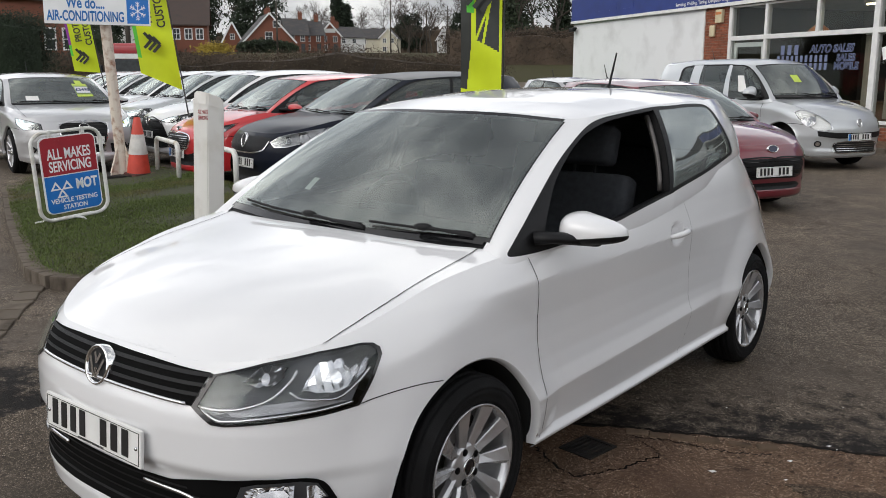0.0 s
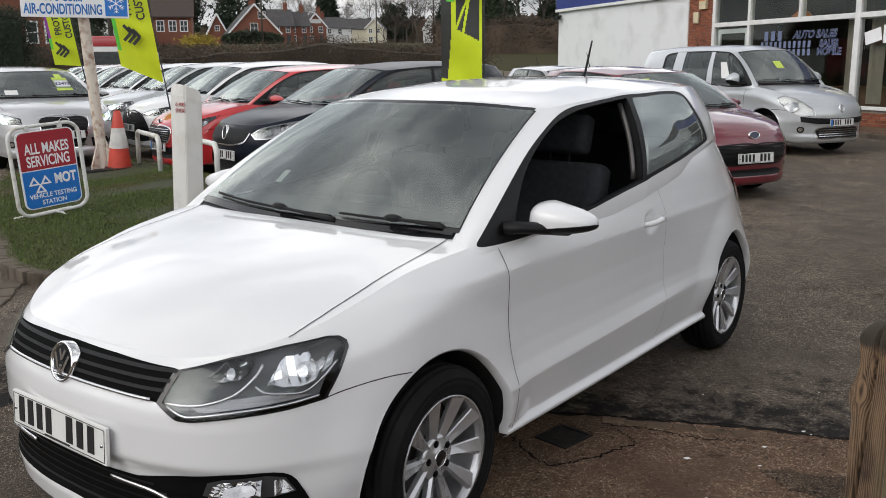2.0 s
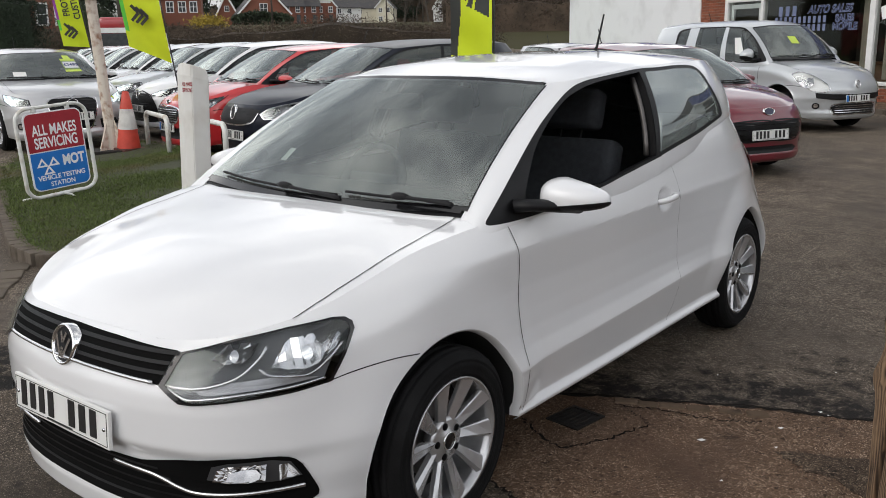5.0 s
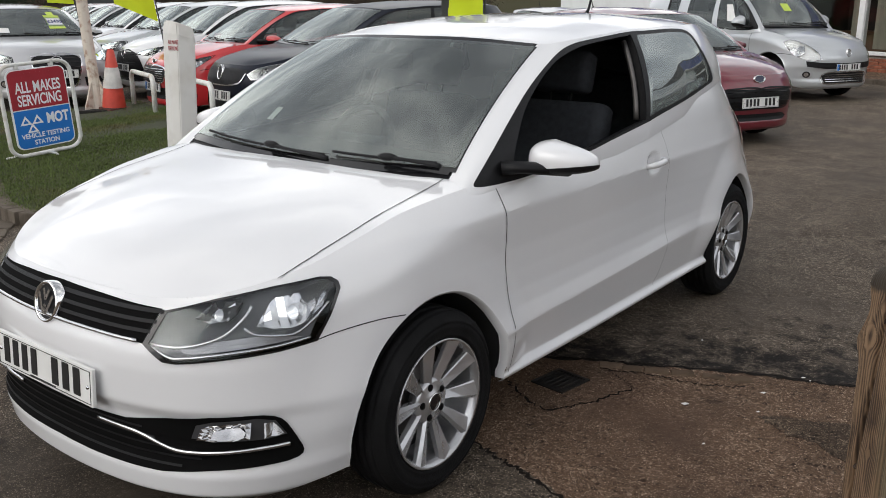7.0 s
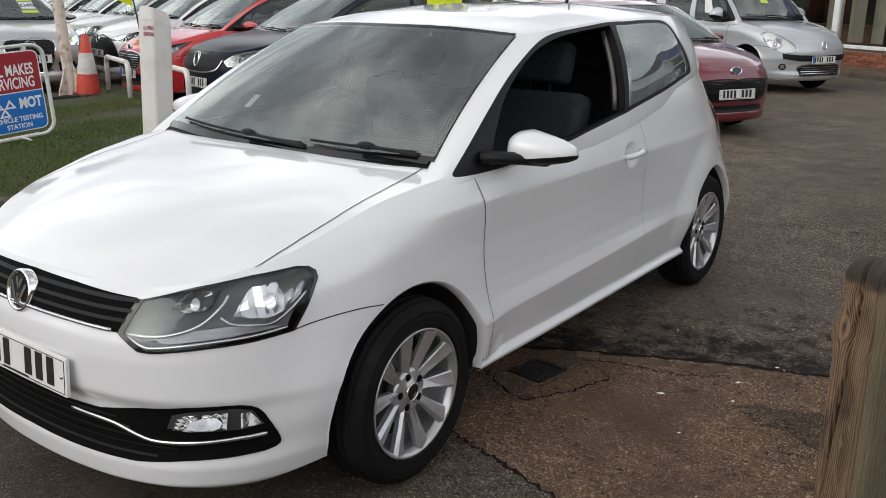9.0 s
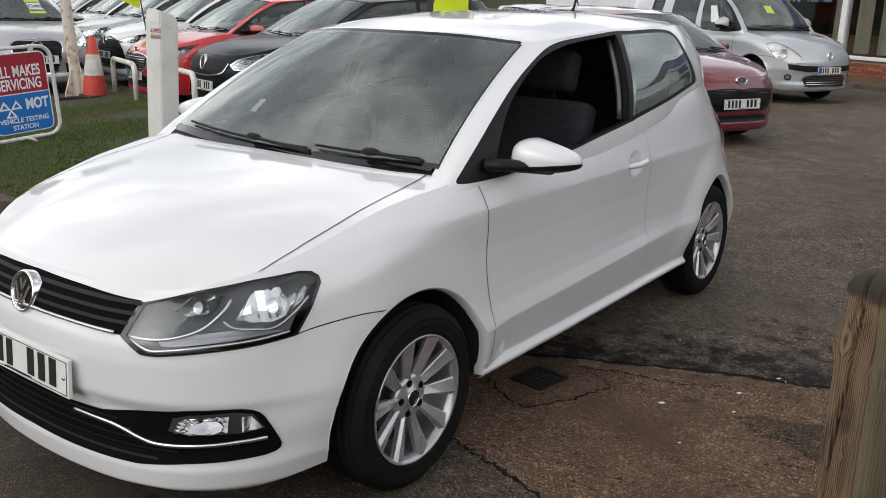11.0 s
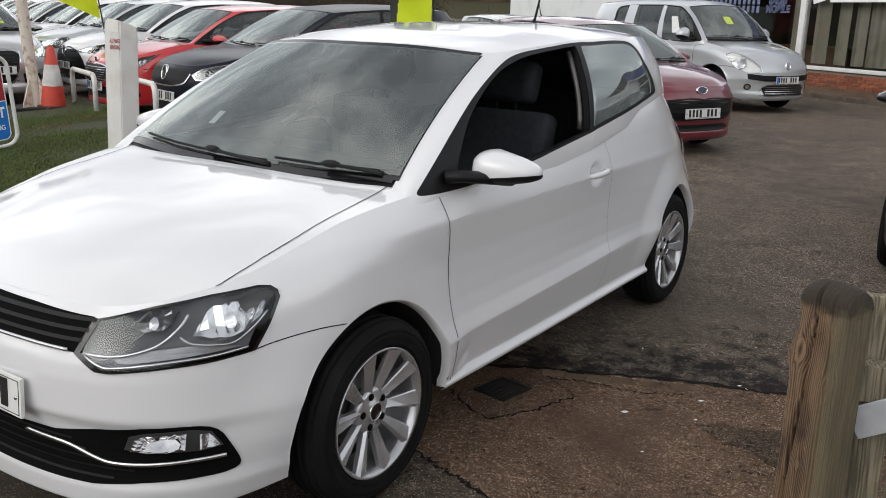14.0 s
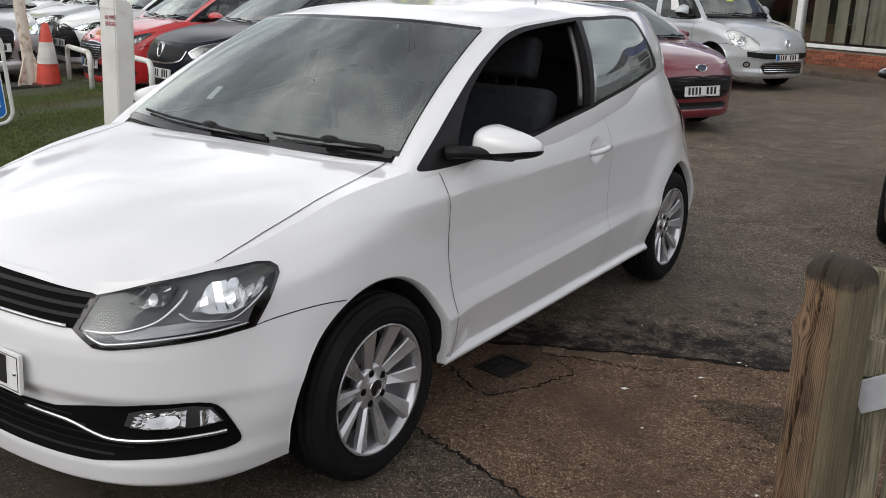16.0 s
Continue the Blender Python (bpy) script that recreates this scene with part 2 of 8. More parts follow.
M = dict(
    asphalt=ground_mat("asphalt", (0.140, 0.110, 0.084), (0.046, 0.036, 0.028), (0.54, 0.46, 0.37), (0.080, 0.064, 0.050), 1.7, seam=(-0.48, 0.877, 0.56)),
    concrete=ground_mat("aggregate_concrete", (0.150, 0.094, 0.060), (0.058, 0.035, 0.023), (0.50, 0.38, 0.28), (0.088, 0.053, 0.036), 1.35, patch_scale=0.9),
    tar=mat("tar_fill", (0.014, 0.011, 0.009), 0.8, spec=0.1, vary=0.3, bump=0.6, bump_scale=70),
    kerb=mat("kerb_concrete", (0.125, 0.104, 0.083), 0.95, spec=0.15, vary=0.3, scale=5, bump=0.5, bump_scale=80, dirt=(0.055, 0.044, 0.034), per_object=0.12),
    soil=mat("lawn_soil", (0.038, 0.042, 0.018), 0.95, vary=0.3, scale=2.2, bump=0.8, bump_scale=30, dirt=(0.055, 0.042, 0.026)),
    grass=mat("grass_blades", (0.092, 0.122, 0.034), 0.75, spec=0.2, vary=0.3, scale=1.3, dirt=(0.150, 0.118, 0.056), per_island=0.4),
    scrub=mat("rough_pasture", (0.055, 0.052, 0.026), 0.95, spec=0.05, vary=0.3, scale=0.1, bump=0.5, bump_scale=4, dirt=(0.06, 0.05, 0.034)),
    field=mat("field_grass", (0.075, 0.13, 0.030), 0.9, spec=0.05, vary=0.25, scale=0.15, bump=0.4, bump_scale=6),
    white_paint=mat("white_car_paint", (0.71, 0.71, 0.72), 0.34, coat=1.0, vary=0.012, scale=3.0, bump=0.012, bump_scale=900.0),
    red_paint=paint("red_car_paint", (0.50, 0.022, 0.026)),
    maroon_paint=paint("maroon_car_paint", (0.135, 0.008, 0.018), 0.0),
    navy_paint=mat("navy_car_paint", (0.006, 0.008, 0.016), 0.35, spec=0.12, coat=0.2, vary=0.02, scale=3.0),
    silver_paint=paint("silver_car_paint", (0.50, 0.50, 0.51), 0.55, 0.36),
    bluesilver_paint=paint("grey_silver_car_paint", (0.50, 0.52, 0.535), 0.45, 0.36),
    black_paint=paint("black_car_paint", (0.012, 0.012, 0.014)),
    trim=mat("black_plastic", (0.008, 0.008, 0.009), 0.5, spec=0.22, vary=0.15, scale=20, bump=0.15, bump_scale=400),
    gloss_black=mat("gloss_black", (0.010, 0.010, 0.011), 0.12, vary=0.05),
    gap=mat("shut_gap", (0.004, 0.004, 0.004), 0.85, spec=0.08),
    rubber=mat("tyre_rubber", (0.009, 0.009, 0.0095), 0.8, spec=0.16, vary=0.3, scale=9, bump=0.3, bump_scale=160),
    alloy=mat("alloy_wheel", (0.56, 0.56, 0.57), 0.27, 0.7, vary=0.1, scale=12),
    chrome=mat("chrome", (0.78, 0.78, 0.78), 0.07, 1.0, vary=0.02),
    satin=mat("satin_silver", (0.62, 0.62, 0.63), 0.25, 1.0, vary=0.03),
    # darker copy of the alloy, with the shade inside the wheel in its colour
    barrel=mat("inner_rim_shade", (0.34, 0.34, 0.345), 0.42, 0.7, vary=0.25, scale=9),
    steel=mat("brake_steel", (0.16, 0.15, 0.145), 0.5, 0.8, vary=0.2),
    cloth=mat("dark_seat_cloth", (0.034, 0.037, 0.043), 0.9, vary=0.2, scale=40, bump=0.3, bump_scale=300),
    dash=mat("dashboard_plastic", (0.062, 0.063, 0.066), 0.62, vary=0.1, scale=30, bump=0.2, bump_scale=500),
    liner=mat("wheel_arch_liner", (0.010, 0.010, 0.010), 0.9),
    glass_clear=glass("windscreen_glass", (0.84, 0.92, 0.90), 0.02, 2.2, 0.085),
    glass_privacy=glass("privacy_glass", (0.26, 0.30, 0.30), 0.03, 1.8, 0.08),
    reflector_dim=mat("old_reflector", (0.42, 0.42, 0.43), 0.2, 1.0, vary=0.2, scale=25),
    glass_quarter=glass("side_glass", (0.66, 0.74, 0.72), 0.02, 2.9, 0.12),
    lamp_grey=mat("lamp_grey_band", (0.34, 0.34, 0.35), 0.3, 0.4, vary=0.15, scale=14),
    glass_dark=glass("tinted_glass", (0.42, 0.46, 0.46), 0.02, 1.65, 0.03),
    glass_lens=glass("lamp_lens", (0.92, 0.93, 0.94), 0.015, 1.45),
    glass_shop=glass("shop_glass", (0.80, 0.84, 0.83), 0.01),
    plate_white=mat("plate_white", (0.74, 0.74, 0.72), 0.3, vary=0.04),
    text_navy=mat("badge_navy", (0.01, 0.015, 0.05), 0.2),
    ink=mat("black_ink", (0.012, 0.012, 0.012), 0.5),
    tail_red=mat("tail_lamp_red", (0.28, 0.012, 0.014), 0.12, coat=1.0),
    reflector=mat("lamp_reflector", (0.86, 0.86, 0.87), 0.14, 1.0, vary=0.2, scale=25),
    housing=mat("lamp_housing", (0.075, 0.075, 0.08), 0.28, 0.3, vary=0.1),
)


# ---- mesh helpers ----
def mesh_ob(name, verts, faces, material, parent=None, label="", smooth=True, mats=None, face_mats=None):
    me = bpy.data.meshes.new(name)
    me.from_pydata([tuple(v) for v in verts], [], [tuple(f) for f in faces])
    for mm in (mats or [material]):
        me.materials.append(mm)
    if face_mats is not None:
        me.polygons.foreach_set("material_index", face_mats)
    if smooth:
        me.polygons.foreach_set("use_smooth", [True] * len(me.polygons))
    me.update()
    ob = new(name, me)
    if parent is not None:
        ob.parent = parent
    if label:
        ob["label"] = label
    return ob


def part(name, bm, material, parent=None, label="", smooth=False):
    me = bpy.data.meshes.new(name)
    bm.normal_update()
    bm.to_mesh(me)
    bm.free()
    me.materials.append(material)
    if smooth:
        me.polygons.foreach_set("use_smooth", [True] * len(me.polygons))
    ob = new(name, me)
    if parent is not None:
        ob.parent = parent
    if label:
        ob["label"] = label
    return ob


def thing(name, label, category, at=None, group="", kind=""):
    e = tagged(new(name), label, category, group, kind)
    e.empty_display_size = 0.2
    if at is not None:
        e.matrix_world = at
    return e


def box(x0, x1, y0, y1, z0, z1, bevel=0.0, seg=2, m=None):
    bm = bmesh.new()
    bmesh.ops.create_cube(bm, size=1.0)
    for v in bm.verts:
        v.co = Vector((x0 + (v.co.x + 0.5) * (x1 - x0), y0 + (v.co.y + 0.5) * (y1 - y0), z0 + (v.co.z + 0.5) * (z1 - z0)))
    if bevel:
        bmesh.ops.bevel(bm, geom=bm.edges[:], offset=bevel, segments=seg, affect="EDGES", profile=0.7)
    if m is not None:
        bm.transform(m)
    return bm


def add_box(bm, x0, x1, y0, y1, z0, z1, m=None):
    r = bmesh.ops.create_cube(bm, size=1.0)["verts"]
    for v in r:
        v.co = Vector((x0 + (v.co.x + 0.5) * (x1 - x0), y0 + (v.co.y + 0.5) * (y1 - y0), z0 + (v.co.z + 0.5) * (z1 - z0)))
        if m is not None:
            v.co = m @ v.co
    return r


def tube_path(pts, radius, sides=8, closed=False):
    """A round tube along points; radius one number or one for each point."""
    pts = [Vector(p) for p in pts]
    rad = radius if hasattr(radius, "__len__") else [radius] * len(pts)
    V, F = [], []
    n = len(pts)
    up = None
    for i, p in enumerate(pts):
        a = pts[(i - 1) % n] if closed or i else p
        b = pts[(i + 1) % n] if closed or i < n - 1 else p
        d = (b - a).normalized()
        if up is None:
            up = d.orthogonal().normalized()
        up = (up - d * up.dot(d)).normalized()
        w = d.cross(up)
        for k in range(sides):
            t = 2 * math.pi * k / sides
            V.append(p + (up * math.cos(t) + w * math.sin(t)) * rad[i])
    for i in range(n if closed else n - 1):
        j = (i + 1) % n
        for k in range(sides):
            q = (k + 1) % sides
            F.append((i * sides + k, i * sides + q, j * sides + q, j * sides + k))
    if not closed:
        F.append(tuple(range(sides - 1, -1, -1)))
        F.append(tuple((n - 1) * sides + k for k in range(sides)))
    return V, F


def lathe(profile, n=40, axis="x"):
    """Turn (radius, along) pairs round an axis."""
    V, F = [], []
    m = len(profile)
    for i in range(n):
        t = 2 * math.pi * i / n
        for r, h in profile:
            c, s = r * math.cos(t), r * math.sin(t)
            V.append((h, c, s) if axis == "x" else (c, s, h))
    for i in range(n):
        j = (i + 1) % n
        for k in range(m - 1):
            F.append((i * m + k, i * m + k + 1, j * m + k + 1, j * m + k) if axis == "x" else (i * m + k, j * m + k, j * m + k + 1, i * m + k + 1))
    return V, F


def spline(pts, n, even=False):
    """Catmull-Rom through the points, n samples evenly in the index. even: the curve goes on mirrored in x past both ends."""
    p = np.asarray(pts, float)
    flip = np.ones(p.shape[1])
    flip[0] = -1
    p = np.vstack([p[1] * flip, p, p[-2] * flip]) if even else np.vstack([2 * p[0] - p[1], p, 2 * p[-1] - p[-2]])
    u = np.linspace(0, len(p) - 3 - 1e-9, n)
    i = u.astype(int)
    t = (u - i)[:, None]
    a, b, c, d = p[i], p[i + 1], p[i + 2], p[i + 3]
    return 0.5 * (2 * b + (c - a) * t + (2 * a - 5 * b + 4 * c - d) * t**2 + (3 * b - a - 3 * c + d) * t**3)


def smooth_interp(x, xs, ys, w=0.007):
    return sum(np.interp(x + k * w, xs, ys) for k in (-1, -0.5, 0, 0.5, 1)) / 5


def inside(poly, x, y):
    r = False
    n = len(poly)
    for i in range(n):
        x1, y1 = poly[i]
        x2, y2 = poly[i - 1]
        if (y1 > y) != (y2 > y) and x < (x2 - x1) * (y - y1) / (y2 - y1) + x1:
            r = not r
    return r


def inside_many(poly, Q):
    r = np.zeros(len(Q), bool)
    for (x1, y1), (x2, y2) in zip(poly, np.roll(poly, 1, 0)):
        if y1 != y2:
            r ^= ((y1 > Q[:, 1]) != (y2 > Q[:, 1])) & (Q[:, 0] < (x2 - x1) * (Q[:, 1] - y1) / (y2 - y1) + x1)
    return r


# ---- car bodies ----
# Half plan outline at the widest height, front centre to rear centre: x, y (forward is -y, the front axle is y = 0).
HATCH_PLAN = [(0, -0.80), (0.2, -0.79), (0.385, -0.757), (0.55, -0.688), (0.678, -0.57), (0.760, -0.415), (0.804, -0.22), (0.822, 0.0), (0.834, 0.4),
              (0.841, 1.0), (0.841, 1.8), (0.840, 2.3), (0.828, 2.6), (0.795, 2.85), (0.73, 3.02), (0.6, 3.1), (0.35, 3.145), (0, 3.16)]
# At the same stations: top height, bottom height, how far the top edge rounds in.
HATCH_EDGE = [(0.737, 0.165, 0.03), (0.735, 0.165, 0.03), (0.734, 0.165, 0.03), (0.745, 0.167, 0.045), (0.772, 0.175, 0.06), (0.808, 0.20, 0.07), (0.857, 0.215, 0.085), (0.905, 0.235, 0.075), (0.948, 0.248, 0.022),
              (0.960, 0.250, 0.014), (1.042, 0.252, 0.014), (1.112, 0.252, 0.022), (1.11, 0.245, 0.05), (1.07, 0.25, 0.085), (1.02, 0.26, 0.08), (1.0, 0.27, 0.08), (0.99, 0.27, 0.08), (0.99, 0.27, 0.08)]
FRONT_Z, FRONT_IN = [0.16, 0.19, 0.25, 0.30, 0.42, 0.455, 0.56, 0.605, 0.64, 0.70, 0.74], [0.07, 0.02, 0.012, 0.03, 0.02, 0.0, 0.0, 0.008, 0.022, 0.04, 0.065]
SIDE_Z = [0.18, 0.235, 0.248, 0.254, 0.266, 0.272, 0.286, 0.292, 0.425, 0.434, 0.49, 0.55, 0.62, 0.70, 0.838, 0.852, 0.95, 1.1]
SIDE_IN = [0.095, 0.060, 0.030, 0.014, 0.010, 0.012, 0.028, 0.032, 0.000, 0.002, 0.019, 0.029, 0.033, 0.033, 0.020, 0.023, 0.043, 0.060]
BUMPER_Z, BUMPER_IN = [0.16, 0.20, 0.26, 0.36, 0.45, 0.55, 0.70, 0.838, 0.852, 0.95, 1.1], [0.075, 0.045, 0.022, 0.010, 0.010, 0.024, 0.028, 0.019, 0.021, 0.039, 0.055]
# The tail draws in above the rear wheel: along the car, and with height.
TAIL_Y, TAIL_IN = [2.15, 2.3, 2.5, 2.65, 2.8, 2.95, 3.2], [0.0, 0.006, 0.037, 0.067, 0.112, 0.145, 0.15]
TAIL_Z, TAIL_K = [0.45, 0.55, 0.69, 0.80, 0.90, 1.0, 1.12], [0.0, 0.05, 0.35, 0.66, 1.0, 1.5, 1.7]
# Greenhouse: matching stations on the waist and on the roof edge, front centre to rear centre.
HATCH_WAIST = [(0, 0.195, 0.962), (0.36, 0.215, 0.966), (0.655, 0.275, 0.972), (0.764, 0.32, 0.950), (0.788, 0.95, 0.962), (0.792, 1.42, 1.004), (0.792, 1.50, 1.014), (0.774, 1.9, 1.064), (0.725, 2.34, 1.125),
               (0.615, 2.72, 1.09), (0.47, 2.95, 1.03), (0, 3.05, 0.99)]
HATCH_ROOF = [(0, 0.83), (0.33, 0.862), (0.553, 0.935), (0.612, 1.06), (0.632, 1.34), (0.637, 1.60), (0.637, 1.68), (0.627, 1.95), (0.600, 2.22),
              (0.525, 2.54), (0.40, 2.76), (0, 2.84)]
HATCH_CROWN = ([0.7, 0.83, 1.1, 1.5, 1.9, 2.3, 2.6, 2.9], [1.345, 1.372, 1.415, 1.446, 1.455, 1.445, 1.425, 1.385])
HERO_HUBS = (0.004, 2.478)
BONNET_Y, BONNET_Z, BONNET_DROP = [-0.8, -0.72, -0.64, -0.5, -0.3, -0.1, 0.1, 0.22, 0.3], [0.715, 0.760, 0.796, 0.845, 0.892, 0.924, 0.948, 0.962, 0.969], [0.03, 0.032, 0.042, 0.054, 0.05, 0.042, 0.03, 0.018, 0.0]


class Body:
    """The skin of a car: a section swept along a plan outline, plus bonnet and roof."""

    def __init__(self, plan=HATCH_PLAN, edge=HATCH_EDGE, waist=HATCH_WAIST, roof=HATCH_ROOF, crown=HATCH_CROWN, bonnet=(BONNET_Y, BONNET_Z, BONNET_DROP), warp=None, hero=False):
        tab = np.hstack([np.array(plan, float), np.array(edge, float)])
        d = spline(tab, 1600, True)
        d[:, 0] = np.maximum(d[:, 0], 0)
        seg = np.r_[0, np.cumsum(np.hypot(*np.diff(d[:, :2], axis=0).T))]
        self.d, self.s, self.L = d, seg, seg[-1]
        t = np.gradient(d[:, :2], seg, axis=0)
        t /= np.linalg.norm(t, axis=1)[:, None]
        self.n = np.stack([-t[:, 1] * -1, -t[:, 0]], 1)  # outward
        self.n[:, 0], self.n[:, 1] = t[:, 1], -t[:, 0]
        self.waist, self.roofe, self.crown, self.bonnet = np.array(waist, float), np.array(roof, float), crown, bonnet
        self.warp = warp or (lambda v: v)
        self.hero = hero

    def at(self, s):
        g = lambda a: np.interp(s, self.s, a)
        n = np.stack([g(self.n[:, 0]), g(self.n[:, 1])], -1)
        return g(self.d[:, 0]), g(self.d[:, 1]), n, g(self.d[:, 2]), g(self.d[:, 3]), g(self.d[:, 4])

    def inset(self, s, z):
        x, y, n, zt, zb, r = self.at(s)
        wf = np.clip(np.abs(n[..., 1]), 0, 1) ** 1.3
        front = smooth_interp(z, FRONT_Z, FRONT_IN)
        rear = smooth_interp(z, [0.2, 0.3, 0.5, 0.7, 1.0], [0.06, 0.01, 0.0, 0.03, 0.06])
        zc = 0.430 + 0.028 * np.clip(y - 0.4, 0, 2)
        zz = np.where(z <= 0.285, z, np.where(z <= zc, 0.285 + (z - 0.285) * 0.14 / (zc - 0.285), np.where(z < 0.55, 0.425 + (z - zc) * 0.125 / (0.55 - zc), z)))
        side = smooth_interp(zz, SIDE_Z, SIDE_IN, 0.0025)
        # the crease over the sill fades out on the front wing
        wing = np.clip((0.50 - y) / 0.14, 0, 1) * np.clip((0.44 - z) / 0.06, 0, 1) * np.clip((z - 0.275) / 0.02, 0, 1)
        side = side * (1 - 0.8 * wing)
        # and the hollow over it fills up towards the rear wheel
        side = side * (1 - 0.6 * np.clip((y - 1.6) / 0.5, 0, 1) * np.clip((z - 0.43) / 0.05, 0, 1) * np.clip((0.86 - z) / 0.15, 0, 1))
        bumper = smooth_interp(z, BUMPER_Z, BUMPER_IN)
        to_b = np.clip(np.maximum((0.16 - y) / 0.32, (y - 2.31) / 0.32), 0, 1)
        to_b = to_b * to_b * (3 - 2 * to_b)
        side = side + (bumper - side) * to_b
        e = np.where(y < 1.2, front, rear)
        up = np.clip((z - (zt - 0.15)) / 0.15, 0, 1.2) ** 2
        return wf * e + (1 - wf) * side + r * up

    def surf(self, s, z, off=0.0):
        s, z = np.asarray(s, float), np.asarray(z, float)
        x, y, n, *_ = self.at(s)
        i = self.inset(s, z) - off
        px, py = x - n[..., 0] * i, y - n[..., 1] * i
        if self.hero:
            # flared wheel arches
            for hy, k in ((HERO_HUBS[0], 0.019), (HERO_HUBS[1], 0.027)):
                r = np.hypot(py - hy, z - 0.305)
                e = np.clip((0.53 - r) / 0.175, 0, 1)
                low = np.clip((z - 0.22) / 0.22, 0, 1)
                px = px + k * e * e * (3 - 2 * e) * low * low * (3 - 2 * low) * np.clip(n[..., 0], 0, 1)
            px = px * (1 - smooth_interp(py, TAIL_Y, TAIL_IN, 0.08) * smooth_interp(z, TAIL_Z, TAIL_K, 0.05))
        return np.stack([px, py, z + 0 * x], -1)

    def s_of(self, x, y):
        return self.s[np.argmin(np.hypot(self.d[:, 0] - x, self.d[:, 1] - y))]

    def roof_z(self, x, y):
        return smooth_interp(y, *self.crown, w=0.05) - 0.050 * np.abs(np.asarray(x) / 0.6) ** 2.6

    def bonnet_z(self, x, y):
        by, bz, bd = self.bonnet
        return smooth_interp(y, by, bz, 0.06) - smooth_interp(y, by, bd, 0.06) * (np.abs(x) / 0.62) ** 2.2

    def house(self, k, v, off=0.0):
        """A point of the greenhouse: k counts stations, v runs from waist to roof edge."""
        k, v = np.broadcast_arrays(np.asarray(k, float), np.asarray(v, float))
        w = np.stack([np.interp(k, np.arange(len(self.wd)) / self.wk, self.wd[:, j]) for j in range(3)], -1)
        r = np.stack([np.interp(k, np.arange(len(self.rd)) / self.wk, self.rd[:, j]) for j in range(2)], -1)
        rz = self.roof_z(r[..., 0], r[..., 1])
        r = np.concatenate([r, rz[..., None]], -1)
        p = w + (r - w) * v[..., None]
        d = np.stack([np.gradient(self.wd[:, 1]), -np.gradient(self.wd[:, 0])], -1)
        d /= np.linalg.norm(d, axis=1)[:, None] + 1e-9
        n = np.stack([np.interp(k, np.arange(len(self.wd)) / self.wk, d[:, j]) for j in range(2)], -1)
        bulge = 0.028 * 4 * v * (1 - v) + off
        p[..., 0] += n[..., 0] * bulge
        p[..., 1] += n[..., 1] * bulge
        p[..., 2] += 0.35 * bulge
        return p

    def prepare(self):
        self.wk = 40
        n = (len(self.waist) - 1) * self.wk + 1
        self.wd, self.rd = spline(self.waist, n, True), spline(self.roofe, n, True)
        return self


def mirrored(V, F):
    V = np.asarray(V, float)
    n = len(V)
    W = V * np.array([-1, 1, 1])
    to = [i if abs(V[i, 0]) < 1e-3 else i + n for i in range(n)]
    return np.vstack([V, W]), list(F) + [tuple(to[i] for i in reversed(f)) for f in F]


def grid_faces(a, b):
    return [(i * b + j, (i + 1) * b + j, (i + 1) * b + j + 1, i * b + j + 1) for i in range(a - 1) for j in range(b - 1)]


def tidy(V, F):
    """Drop vertices that no face uses."""
    V = np.asarray(V, float)
    used = sorted({i for f in F for i in f})
    new_i = {o: k for k, o in enumerate(used)}
    return V[used], [tuple(new_i[i] for i in f) for f in F]


def fan(poly, fn, rings=(0.0, 0.2, 0.4, 0.6, 0.8, 1.0), fine=8):
    """Fill a star-shaped outline given in surface coordinates, on the surface fn(a, b)."""
    P = np.array(poly, float)
    n = len(P)
    pts = np.vstack([P[i] + (P[(i + 1) % n] - P[i]) * (k / fine) for i in range(n) for k in range(fine)])
    c = P.mean(0)
    V, F = [], []
    N = len(pts)
    for r in rings:
        q = c + (pts - c) * r
        V.append(fn(q[:, 0], q[:, 1]))
    V = np.vstack(V)
    for r in range(len(rings) - 1):
        for i in range(N):
            j = (i + 1) % N
            f = (r * N + i, (r + 1) * N + i, (r + 1) * N + j, r * N + j)
            F.append(f if rings[r] > 0 else f[0:3])
    return V, F


def ribbon(line, fn, width, fine=8):
    """A thin strip on a surface along a line in surface coordinates."""
    L = spline(line, len(line) * fine) if len(line) > 2 else np.linspace(line[0], line[1], fine * 2)
    t = np.gradient(L, axis=0)
    t /= np.linalg.norm(t, axis=1)[:, None] + 1e-9
    n = np.stack([-t[:, 1], t[:, 0]], 1) * width / 2
    a, b = L + n, L - n
    V = np.stack([fn(a[:, 0], a[:, 1]), fn(b[:, 0], b[:, 1])], 1).reshape(-1, 3)
    return V, [(2 * i, 2 * i + 1, 2 * i + 3, 2 * i + 2) for i in range(len(L) - 1)]


